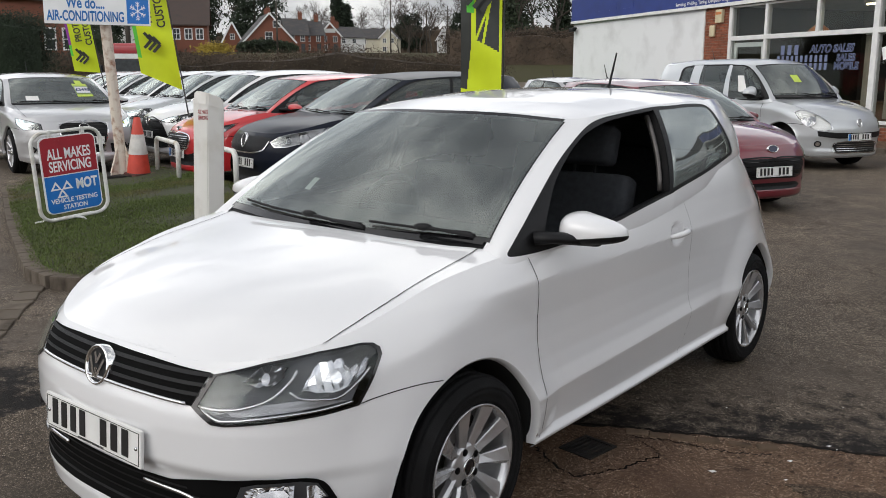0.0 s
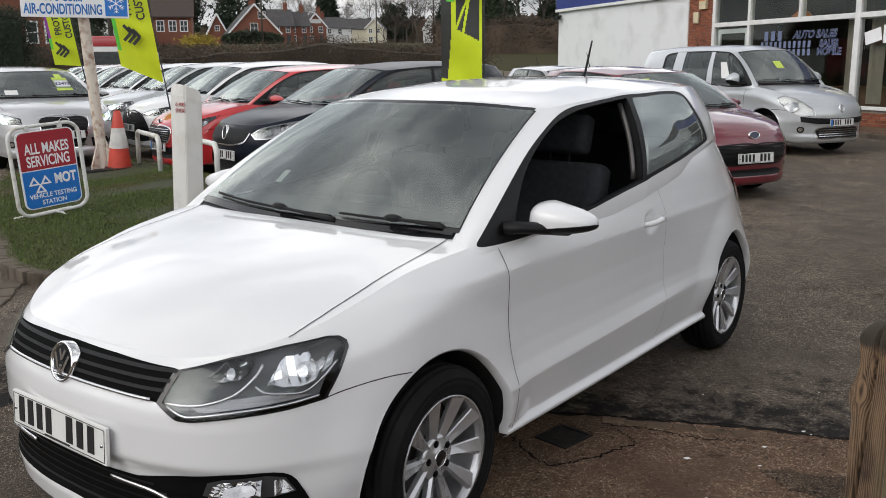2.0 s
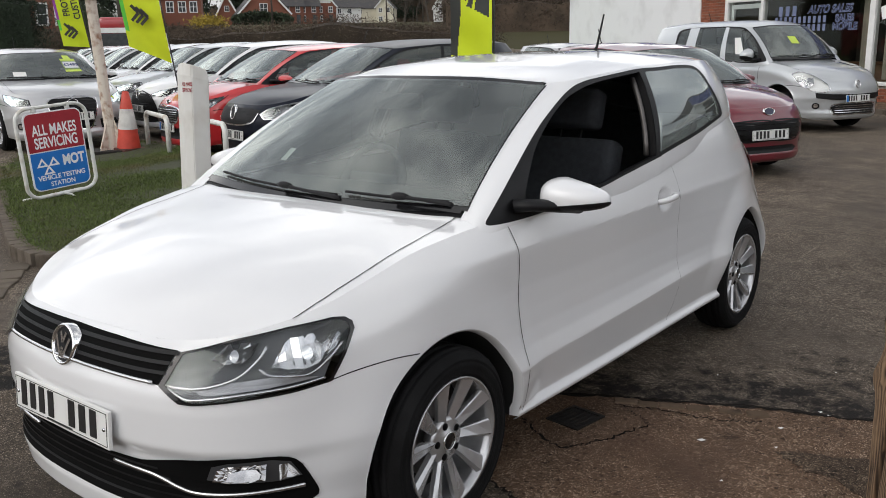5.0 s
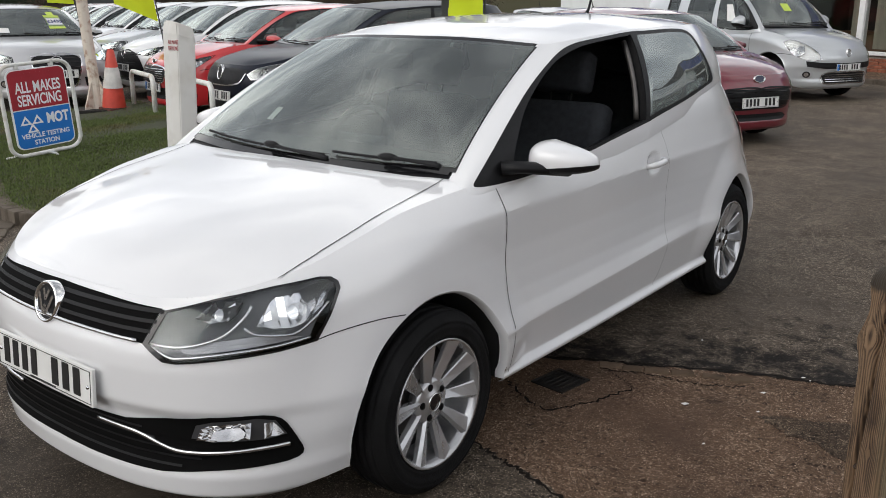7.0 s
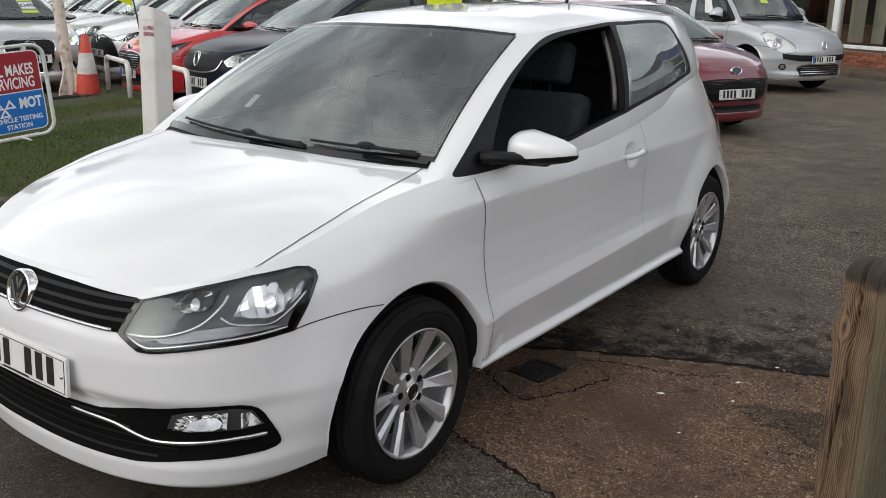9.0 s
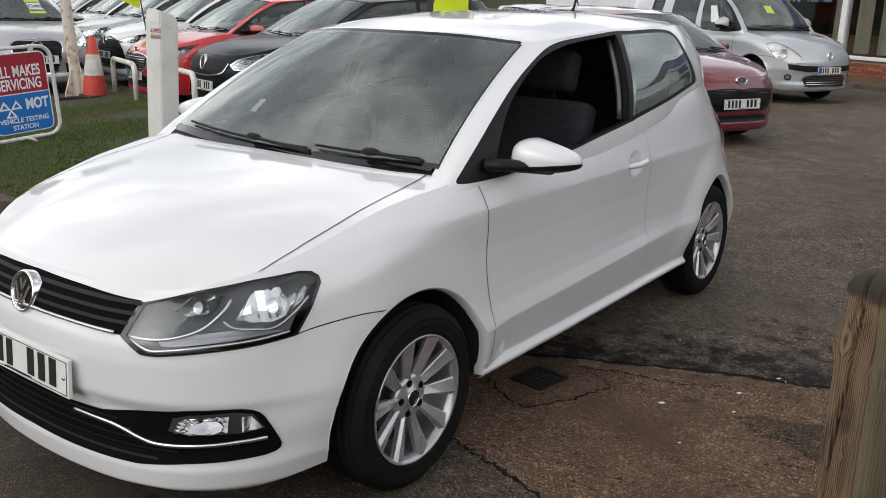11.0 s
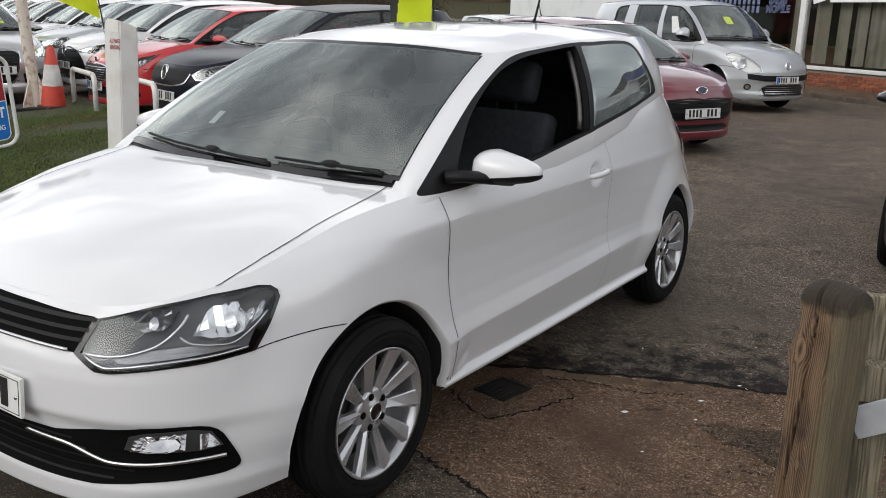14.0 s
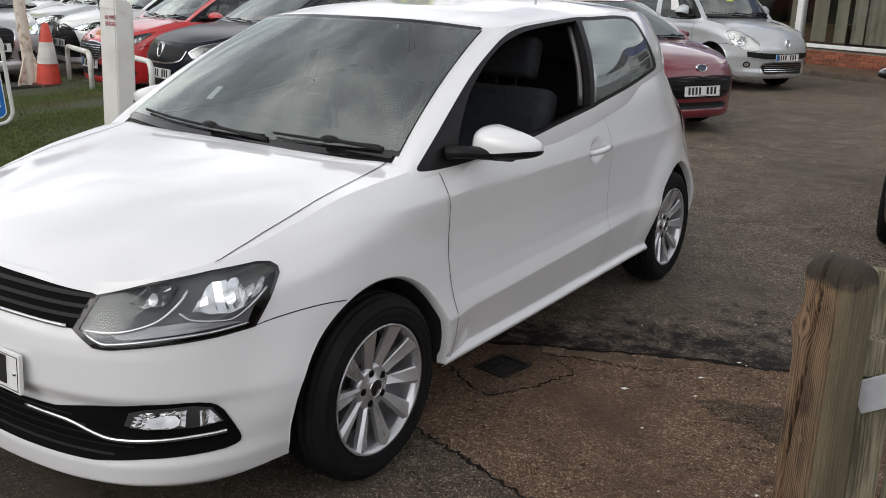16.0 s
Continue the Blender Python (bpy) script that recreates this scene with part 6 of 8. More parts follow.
window_words("AUTO SALES", 0.25, Matrix.Translation((-3.90, 0.034, 2.15)) @ STAND @ Matrix.Shear("XZ", 4, (0.25, 0.0)))
bars_text(shop, 3, 0.75, 0.24, Matrix.Translation((-5.35, 0.036, 2.15)), M["window_letter"], 0.003, "name_bar")
for z_, word, wx in ((1.93, "SALES", -3.42), (1.74, "MOBILE", -3.40)):
    window_words(word, 0.225, Matrix.Translation((wx, 0.034, z_)) @ STAND)
    bars_text(shop, 11, 1.85, 0.16, Matrix.Translation((-4.90, 0.036, z_)), M["window_letter"], 0.003, "number_bar")
bm = bmesh.new()
m_ = Matrix.Translation((-2.12, 0.036, 2.05)) @ Matrix.Rotation(radians(-14), 4, "Y")
add_box(bm, -0.23, 0.23, -0.004, 0, -0.14, 0.14, m_)
tagged(part("window_sticker", bm, M["text_white"], shop), "white window sticker")
bm = bmesh.new()
add_box(bm, -1.84, 1.2, 0.030, 0.034, 1.90, 2.28)
part("web_address_band", bm, M["text_white"], shop)
lettering("WWW.", 0.36, Matrix.Translation((-1.28, 0.027, 2.09)) @ STAND @ Matrix.Diagonal((0.8, 1, 1, 1)), M["text_blue"], shop, "window_lettering", bold=0.008)
bars_text(shop, 8, 1.8, 0.22, Matrix.Translation((0.15, 0.028, 2.09)), M["text_blue"], 0.003, "address_bar")
# inside: blinds, tube lamp, counter
blinds = thing("vertical_blinds", "cream fabric vertical blinds behind the shop window", "blinds", FX)
rb = random.Random(3)
u = -2.35
while u < 1.4:
    if not (-2.0 < u < -1.75 or -1.45 < u < -1.28 or -1.0 < u < -0.86):
        part("slat", box(-0.055, 0.055, -0.002, 0.002, 0.56, 2.44, 0, 1, Matrix.Translation((u, 0.28, 0)) @ Matrix.Rotation(radians(rb.uniform(15, 60)), 4, "Z")), M["blind"], blinds)
    u += 0.095
for u in (-2.72, -2.83, -2.94, -3.03):
    part("slat", box(-0.055, 0.055, -0.002, 0.002, 0.56, 2.44, 0, 1, Matrix.Translation((u, 0.28, 0)) @ Matrix.Rotation(radians(35), 4, "Z")), M["blind"], blinds)
part("head_rail", box(-3.1, 1.5, 0.25, 0.31, 2.44, 2.48, 0.005, 1), M["frame_white"], blinds)
tube = thing("strip_lamp", "lit fluorescent strip lamp on the shop ceiling", "lamp", FX)
V_, F_ = tube_path([(-4.55, 1.6, 3.26), (-2.75, 1.6, 3.26)], 0.02, 10)
mesh_ob("tube", V_, F_, lamp_m, tube)
part("batten", box(-4.6, -2.7, 1.55, 1.65, 3.29, 3.38, 0.01, 1), M["frame_white"], tube)
desk = thing("sales_desk", "brown wooden sales desk inside the shop", "desk", FX)
part("desk_top", box(-5.6, -3.2, 2.2, 3.0, 0.82, 0.87, 0.01, 1), M["shop_wood"], desk)
part("desk_panel", box(-5.55, -3.25, 2.25, 2.3, 0.12, 0.82), M["shop_wood"], desk)
part("desk_panel", box(-5.55, -3.25, 2.9, 2.95, 0.12, 0.82), M["shop_wood"], desk)
lamp2 = thing("desk_shade_lamp", "orange shaded lamp in the upper shop window", "lamp", FX)
V_, F_ = lathe([(0.03, 0.20), (0.10, 0.19), (0.30, 0.06), (0.33, 0.0), (0.31, 0.0)], 20, "z")
M["orange"] = mat("orange_shade", (0.62, 0.20, 0.05), 0.5)
mesh_ob("shade", [(x - 5.35, y * 0.6 + 0.9, z + 2.62) for x, y, z in V_], F_, M["orange"], lamp2)
part("shelf", box(-7.6, -4.5, 0.7, 1.1, 2.56, 2.60), M["shop_wood"], lamp2)
# alarm box, camera and junction box on the wall
alarm = thing("alarm_box", "cream burglar alarm box on the brick pier", "alarm", FX)
part("case", box(-8.35, -8.05, -0.10, -0.005, 2.98, 3.34, 0.02, 2), M["off_white"], alarm)
part("label_strip", box(-8.33, -8.07, -0.103, -0.100, 3.20, 3.27), M["orange"], alarm)
lampw = thing("wall_lamp", "cream bulkhead lamp on the brick pier", "lamp", FX)
part("case", box(-8.62, -8.40, -0.09, -0.005, 2.60, 2.92, 0.04, 3), M["off_white"], lampw, smooth=True)
cctv = thing("security_camera", "small black security camera under the fascia", "camera", FX)
part("bracket", box(-17.05, -16.95, -0.12, 0.0, 3.22, 3.28, 0.01, 1), M["trim"], cctv)
part("camera_body", box(-17.1, -16.8, -0.26, -0.12, 3.12, 3.24, 0.02, 2), M["trim"], cctv)
# raised paving along the shop front
pave = thing("shop_pavement", "narrow concrete paving strip with worn kerb by the shop", "pavement", FX, kind="structure")
part("paving", box(UW, U1, -1.55, 0.0, -0.05, 0.085), M["concrete"], pave)
for k in range(14):
    part("kerb_stone", box(-7.7 + k * 0.92, -7.7 + k * 0.92 + 0.905, -1.68, -1.552, -0.06, 0.095, 0.015, 2), M["kerb"], pave)


# ---- parked cars ----
def heading(x, y, hx, hy, fo=0.0):
    """Pose of a car whose nose is at x, y and points along hx, hy."""
    h = Vector((hx, hy)).normalized()
    return Matrix.Translation((x - h.x * fo, y - h.y * fo, rise(x, y))) @ Matrix.Rotation(math.atan2(h.x, -h.y), 4, "Z")


hero_car, HB, hwarp = build_car("hatchback_car", "white three-door hatchback, front window open, alloy wheels", M["white_paint"], None, hero=True, n_s=380, n_v=104, arch_r=0.347)

FIVE = dict(w=1.72, fo=0.80, wb=2.49, ro=0.66, nose=0.76, waist=0.99, roof=1.481)
# maroon hatchback by the shop
maroon_car, FB, fwarp = build_car("hatchback_car", "maroon hatchback parked outside the shop", M["maroon_paint"], heading(-0.78, 7.75, 0.89, -0.45, 0.80), FIVE, n_s=170, n_v=30,
          grille=dict(kind="none", badge_z=0.70, badge_r=0.042, badge_w=1.9, badge_m=M["text_navy"], big=[(0.0, 0.40), (0.0, 0.60), (0.45, 0.60), (0.52, 0.55), (0.47, 0.42), (0.3, 0.39)], slats=4, rim_m=M["trim"], plate_z=0.46, lower=[(0.0, 0.27), (0.0, 0.34), (0.4, 0.34), (0.5, 0.30), (0.4, 0.27)], slat_m=M["gloss_black"]),
          lamp=dict(poly=[(0.50, -0.69, 0.60), (0.56, -0.62, 0.70), (0.66, -0.42, 0.78), (0.72, -0.20, 0.835), (0.745, -0.22, 0.80), (0.75, -0.40, 0.68), (0.66, -0.56, 0.60)], bulbs=((0.69, -0.42, 0.70, 0.06, 0.05),)))
# silver van-like people carrier
VAN_WAIST = [(0, 0.20, 0.985), (0.36, 0.22, 0.99), (0.655, 0.28, 0.99), (0.772, 0.32, 0.97), (0.80, 0.80, 0.93), (0.80, 1.22, 0.93), (0.80, 1.32, 0.93), (0.80, 1.9, 0.93), (0.80, 2.55, 0.93), (0.79, 3.02, 0.95), (0.70, 3.10, 0.97), (0, 3.13, 0.97)]
VAN_ROOF = [(0, 0.70), (0.36, 0.73), (0.58, 0.80), (0.63, 0.90), (0.655, 1.05), (0.66, 1.25), (0.66, 1.35), (0.66, 1.9), (0.66, 2.5), (0.64, 2.95), (0.56, 3.02), (0, 3.05)]
VAN_EDGE = [(a[0], a[1], a[2]) if i < 8 else (0.955, 0.20, 0.03) for i, a in enumerate(HATCH_EDGE)]
carrier, KB, kwarp = build_car("people_carrier", "silver boxy van-based people carrier parked by the shop", M["bluesilver_paint"], heading(-1.2, 13.2, 0.89, -0.45, 0.86), dict(w=1.83, fo=0.86, wb=2.70, ro=0.65, nose=0.86, waist=1.15, roof=1.82, sill=0.26, wheel_r=0.315), n_s=170, n_v=30,
          pillar_m=M["bluesilver_paint"], extra_pillars=((6.98, 7.35),), mirror_k=(0.95, 1.2, 1.8), mirror_up=0.05, body_kw=dict(waist=VAN_WAIST, roof=VAN_ROOF, edge=VAN_EDGE, crown=([0.6, 0.70, 0.95, 1.3, 1.9, 2.5, 3.05], [1.36, 1.385, 1.435, 1.455, 1.46, 1.455, 1.43])),
          grille=dict(kind="none", badge_z=0.655, badge_r=0.07, badge_w=0.7, badge_m=M["satin"], big=[(0.0, 0.235), (0.0, 0.385), (0.36, 0.385), (0.46, 0.34), (0.40, 0.235)], slats=4, slat_m=M["satin"], rim_m=M["satin"], plate_z=0.455, blue=True, lower=[(0.0, 0.44), (0.0, 0.515), (0.45, 0.525), (0.70, 0.545), (0.68, 0.47), (0.4, 0.44)]),
          lamp=dict(poly=[(0.46, -0.71, 0.57), (0.49, -0.68, 0.66), (0.56, -0.58, 0.745), (0.63, -0.46, 0.80), (0.71, -0.30, 0.83), (0.755, -0.22, 0.80), (0.77, -0.32, 0.71), (0.74, -0.45, 0.62), (0.66, -0.58, 0.565), (0.56, -0.67, 0.545)], bulbs=((0.69, -0.45, 0.71, 0.13, 0.10),), housing=M["plate_white"], rim=M["satin"]))
# row of cars behind the lawn
ROW = (-0.25, -0.968)
build_car("hatchback_car", "tall dark navy hatchback with chrome-edged grille in the row", M["navy_paint"], heading(-5.75, 4.35, *ROW, 0.88), dict(w=1.78, fo=0.85, wb=2.61, ro=0.68, nose=0.87, waist=1.07, roof=1.565, sill=0.25, wheel_r=0.33), n_s=170, n_v=30, group="cars in the row",
          grille=dict(kind="none", badge_z=0.66, badge_r=0.085, badge_w=0.72, badge_m=M["trim"], big=[(0.0, 0.55), (0.0, 0.70), (0.30, 0.71), (0.49, 0.69), (0.40, 0.58), (0.2, 0.55)], slats=5, slat_m=M["trim"], plate_z=0.44, rim=[(0.47, 0.665), (0.40, 0.58), (0.2, 0.545), (0.0, 0.54)], rim_m=M["satin"], blue=True, lower=[(0.0, 0.24), (0.0, 0.36), (0.4, 0.36), (0.56, 0.33), (0.45, 0.25)]),
          lamp=dict(poly=[(0.47, -0.70, 0.655), (0.55, -0.64, 0.71), (0.69, -0.36, 0.775), (0.755, -0.15, 0.815), (0.76, -0.22, 0.765), (0.74, -0.42, 0.655), (0.62, -0.60, 0.61), (0.53, -0.68, 0.61)], bulbs=((0.69, -0.42, 0.70, 0.07, 0.045), (0.60, -0.57, 0.675, 0.06, 0.036)), housing=M["lamp_grey"], rim=M["satin"]))
build_car("hatchback_car", "bright red hatchback with dark slatted grille in the row", M["red_paint"], heading(-7.95, 4.95, *ROW, 0.84), FIVE, n_s=150, n_v=28, group="cars in the row",
          grille=dict(kind="none", badge_z=0.72, badge_r=0.03, badge_w=1.8, big=[(0.0, 0.46), (0.0, 0.66), (0.30, 0.66), (0.40, 0.60), (0.32, 0.47)], slats=6, slat_m=M["satin"], rim_m=M["chrome"], plate_z=0.40, blue=True),
          lamp=dict(poly=[(0.50, -0.69, 0.62), (0.56, -0.62, 0.70), (0.68, -0.38, 0.775), (0.735, -0.2, 0.81), (0.75, -0.3, 0.75), (0.73, -0.46, 0.66), (0.62, -0.60, 0.61)]))
build_car("hatchback_car", "white hatchback with black front bumper and roof in the row", M["white_paint"], heading(-10.15, 5.95, *ROW, 0.84), FIVE, n_s=150, n_v=28, group="cars in the row",
          grille=dict(kind="none", badge_z=0.66, badge_r=0.06, badge_m=M["trim"], big=[(0.0, 0.28), (0.0, 0.68), (0.34, 0.68), (0.50, 0.60), (0.58, 0.45), (0.62, 0.32), (0.4, 0.27)], slats=4, rim_m=M["trim"], plate_z=0.45),
          lamp=dict(poly=[(0.40, -0.735, 0.665), (0.55, -0.62, 0.725), (0.69, -0.36, 0.775), (0.755, -0.12, 0.83), (0.765, -0.16, 0.80), (0.74, -0.42, 0.68), (0.60, -0.61, 0.635)], housing=M["trim"]))
for i, (x, y, p, lab) in enumerate(((-12.45, 6.75, "bluesilver_paint", "grey hatchback in the row of sale cars"), (-14.7, 7.5, "white_paint", "white hatchback in the row of sale cars"), (-17.0, 8.2, "silver_paint", "silver hatchback in the row of sale cars"), (-19.3, 9.0, "white_paint", "white hatchback at the row's far end"), (-21.6, 9.8, "silver_paint", "silver hatchback at the row's far end"))):
    build_car("hatchback_car", lab, M[p], heading(x, y, *ROW, 0.84), FIVE, n_s=110, n_v=22, group="cars in the row")
# silver saloon-nosed hatchback facing the lawn
AUDI_LAMP = dict(poly=[(0.50, -0.69, 0.63), (0.52, -0.67, 0.70), (0.66, -0.44, 0.755), (0.735, -0.28, 0.775), (0.75, -0.36, 0.68), (0.70, -0.51, 0.62)], bulbs=((0.62, -0.58, 0.68, 0.05, 0.04), (0.69, -0.46, 0.70, 0.045, 0.04)))
silver_car, SB, swarp = build_car("hatchback_car", "silver hatchback with deep black grille behind the sign", M["silver_paint"], heading(-9.27, 4.44, 0.965, -0.262, 0.86), dict(w=1.765, fo=0.86, wb=2.58, ro=0.80, nose=0.76, waist=0.98, roof=1.43, wheel_r=0.315), n_s=170, n_v=30,
          grille=dict(kind="none", badge_z=0.66, badge_r=0.045, badge_w=1.6, big=[(0.0, 0.30), (0.0, 0.71), (0.26, 0.71), (0.32, 0.66), (0.24, 0.36), (0.18, 0.30)], slats=7, plate_z=0.47, lower=[(0.36, 0.30), (0.34, 0.42), (0.60, 0.42), (0.64, 0.36), (0.58, 0.30)]), lamp=AUDI_LAMP)
# more cars beyond
build_car("estate_car", "silver estate car with roof rails behind the others", M["silver_paint"], heading(-15.5, 4.9, 0.95, -0.31, 0.85), dict(w=1.78, fo=0.88, wb=2.65, ro=1.0, nose=0.78, waist=1.0, roof=1.50), n_s=110, n_v=22)
build_car("hatchback_car", "pale silver hatchback at the back of the forecourt", M["silver_paint"], heading(-5.2, 13.2, 0.86, -0.51, 0.80), FIVE, n_s=110, n_v=22)
build_car("hatchback_car", "black hatchback parked beside the fence", M["black_paint"], heading(2.47, 3.30, 0.03, -1, 0.84), FIVE, n_s=150, n_v=28)
# price cards and papers behind car glass
M["lime_card"] = mat("lime_price_card", (0.52, 0.66, 0.10), 0.6, vary=0.05)


def screen_point(k, v, off=0.011, of=None):
    b, w = of or (SB, swarp)
    q = b.house(abs(k), v, off)
    return Vector(w(q * np.array([math.copysign(1, k), 1, 1])))


def screen_card(name, k0, k1, v0, v1, material, label, off=0.011, of=None, car=None):
    ks = np.linspace(k0, k1, 5)
    c = [screen_point(k, v, off, of) for k in ks for v in (v0, v1)]
    return mesh_ob(name, c, [(2 * i, 2 * i + 2, 2 * i + 3, 2 * i + 1) for i in range(4)], material, car or silver_car, label, False)


screen_card("permit_disc", -0.80, -0.70, 0.225, 0.325, M["plate_white"], "small round paper disc", 0.004, of=(HB, hwarp), car=hero_car)
screen_card("window_sticker", -7.62, -7.42, 0.42, 0.70, M["plate_white"], "small white window sticker", -0.006, of=(HB, hwarp), car=hero_car)
screen_card("paper_notice", -0.75, 0.1, 0.10, 0.28, M["plate_white"], "white paper notice", of=(FB, fwarp), car=maroon_car)
screen_card("price_card", -1.5, -0.9, 0.62, 0.82, M["lime_card"], "lime price card", of=(FB, fwarp), car=maroon_car)
screen_card("price_card", -0.45, -0.05, 0.40, 0.62, M["lime_card"], "lime price card", of=(KB, kwarp), car=carrier)
screen_card("paper_notice", -4.15, -3.72, 0.22, 0.66, M["plate_white"], "white paper notice", 0.008, of=(KB, kwarp), car=carrier)
card = screen_card("price_card", 0.62, 1.30, 0.22, 0.72, M["lime_card"], "lime price card with blue figures")
screen_card("price_card", 0.80, 1.12, 0.72, 0.86, M["lime_card"], "")
screen_card("price_strip", 0.66, 1.26, 0.36, 0.60, M["plate_white"], "", 0.013)
screen_card("paper_notice", -1.35, -0.85, 0.10, 0.26, M["plate_white"], "white paper notice")
o_ = screen_point(0.96, 0.48, 0.015)
ex_ = (screen_point(1.2, 0.48) - screen_point(0.7, 0.48)).normalized()
ez_ = (screen_point(0.96, 0.6) - screen_point(0.96, 0.36)).normalized()
en_ = ex_.cross(ez_)
fr_ = Matrix(((ex_.x, ez_.x, en_.x, o_.x), (ex_.y, ez_.y, en_.y, o_.y), (ex_.z, ez_.z, en_.z, o_.z), (0, 0, 0, 1)))
card_text = "£3495"


# ---- signs, posts and flags ----
M.update(
    white_metal=mat("white_painted_metal", (0.66, 0.66, 0.63), 0.45, vary=0.15, scale=9, dirt=(0.42, 0.36, 0.28)),
    rusty=mat("rusty_cream_paint", (0.62, 0.55, 0.47), 0.6, vary=0.2, scale=11, bump=0.3, bump_scale=40, dirt=(0.24, 0.10, 0.045)),
    sign_red=mat("sign_red", (0.36, 0.022, 0.035), 0.35, vary=0.08),
    cone_orange=mat("cone_red", (0.58, 0.060, 0.035), 0.5, vary=0.15, scale=8),
    cone_base=mat("cone_rubber", (0.10, 0.035, 0.028), 0.8, vary=0.3, scale=10),
    cone_white=mat("cone_sleeve", (0.62, 0.60, 0.57), 0.5, vary=0.15, scale=10),
    flag=mat("lime_flag_cloth", (0.60, 0.72, 0.012), 0.7, vary=0.06, scale=4, bump=0.2, bump_scale=12),
    flag_dark=mat("dark_flag_print", (0.035, 0.038, 0.035), 0.7),
    flag_green=mat("green_flag_print", (0.12, 0.62, 0.06), 0.7),
    flag_purple=mat("purple_flag_print", (0.30, 0.05, 0.36), 0.7),
    plastic_white=mat("white_plastic_post", (0.66, 0.65, 0.62), 0.5, vary=0.08, scale=3, dirt=(0.50, 0.47, 0.42)),
    pole=mat("grey_pole", (0.03, 0.03, 0.032), 0.5),
)
# pavement sign on the lawn, facing east
aboard = thing("pavement_sign", "white-framed metal pavement sign with red and blue panel", "sign", Matrix.Translation((-5.66, 2.27, lawn_z(-5.66, 2.27) - 0.085)) @ Matrix.Rotation(radians(92), 4, "Z") @ Matrix.Rotation(radians(-3.5), 4, "Y") @ Matrix.Diagonal((1.0, 1.0, 0.875, 1)))
fw, z0, z1 = 0.355, 0.13, 1.08


def round_frame(w, a, b, r, n=6):
    P = []
    for cx, cz, t0 in ((w - r, b - r, 0), (-w + r, b - r, 90), (-w + r, a + r, 180), (w - r, a + r, 270)):
        for k in range(n + 1):
            t = radians(t0 + 90 * k / n)
            P.append((cx + r * math.cos(t), 0, cz + r * math.sin(t)))
    return P


V_, F_ = tube_path(round_frame(fw, z0, z1, 0.13), 0.019, 10, True)
mesh_ob("frame", V_, F_, M["white_metal"], aboard)


def panel(name, w, a, b, r, y0, y1, material, parent, cut=None):
    bm = bmesh.new()
    pts = round_frame(w, a, b, r, 5)
    if cut:
        pts = [(x, y, min(max(z, cut[0]), cut[1])) for x, y, z in pts]
        seen = []
        for q in pts:
            if not seen or (Vector(q) - Vector(seen[-1])).length > 1e-4:
                seen.append(q)
        pts = seen
    f = [bm.verts.new((x, y0, z)) for x, y, z in pts]
    g = [bm.verts.new((x, y1, z)) for x, y, z in pts]
    bm.faces.new(f)
    bm.faces.new(list(reversed(g)))
    for i in range(len(f)):
        j = (i + 1) % len(f)
        bm.faces.new((f[j], f[i], g[i], g[j]))
    bmesh.ops.recalc_face_normals(bm, faces=bm.faces)
    return part(name, bm, material, parent)


pw = 0.290
panel("panel", pw, 0.195, 1.03, 0.07, -0.012, 0.004, M["text_white"], aboard)
red = panel("red_field", pw - 0.012, 0.207, 1.018, 0.062, -0.0155, -0.012, M["sign_red"], aboard, (0.615, 2))
blue = panel("blue_field", pw - 0.012, 0.207, 1.018, 0.062, -0.0155, -0.012, M["sign_blue"], aboard, (0, 0.603))


def sq(text, size, x, z, sx, parent, material="text_white", y=-0.0165, bold=0.0):
    return lettering(text, size, Matrix.Translation((x, y, z)) @ STAND @ Matrix.Diagonal((sx, 1, 1, 1)), M[material], parent, depth=0.002, bold=bold)


for txt, z in (("ALL MAKES", 0.835), ("SERVICING", 0.70)):
    sq(txt, 0.160, 0.0, z, 0.56, red, bold=0.0032)
sq("MOT", 0.150, 0.142, 0.487, 0.68, blue, bold=0.0060)
for txt, z in (("VEHICLE TESTING", 0.330), ("STATION", 0.255)):
    sq(txt, 0.070, 0.0, z, 0.86, blue, bold=0.0014)
for cx, cz in ((-0.178, 0.493), (-0.062, 0.493), (-0.120, 0.408)):
    bm = bmesh.new()
    P = [(cx - 0.058, cz - 0.042), (cx + 0.058, cz - 0.042), (cx, cz + 0.056)]
    gx, gz = cx, cz - 0.042 + 0.033
    o_ = [bm.verts.new((x, -0.0175, z)) for x, z in P]
    i_ = [bm.verts.new((gx + (x - gx) * 0.46, -0.0175, gz + (z - gz) * 0.46)) for x, z in P]
    for k in range(3):
        bm.faces.new((o_[k], o_[(k + 1) % 3], i_[(k + 1) % 3], i_[k]))
    part("triangle", bm, M["text_white"], blue)
bm = bmesh.new()
add_box(bm, -0.14, 0.14, -0.0165, -0.0155, 0.945, 0.985)
part("maker_line", bm, M["sign_red"], red)
for sx in (-0.17, 0.17):
    part("hanger", box(sx - 0.018, sx + 0.018, -0.022, 0.022, 1.03, 1.10, 0.006, 1), M["white_metal"], aboard)
V_, F_ = tube_path([(-0.29, -0.14, 0.075), (0.29, -0.14, 0.085)], 0.018, 10)
mesh_ob("foot_bar", V_, F_, M["white_metal"], aboard)
V_, F_ = tube_path([(0.03, -0.14, 0.085), (0.02, -0.07, 0.12), (-0.02, 0.0, 0.14)], 0.014, 8)
mesh_ob("foot_spring", V_, F_, M["white_metal"], aboard)
V_, F_ = tube_path([(-0.3, 0.22, 0.085), (0.3, 0.22, 0.085)], 0.018, 10)
mesh_ob("foot_bar", V_, F_, M["white_metal"], aboard)

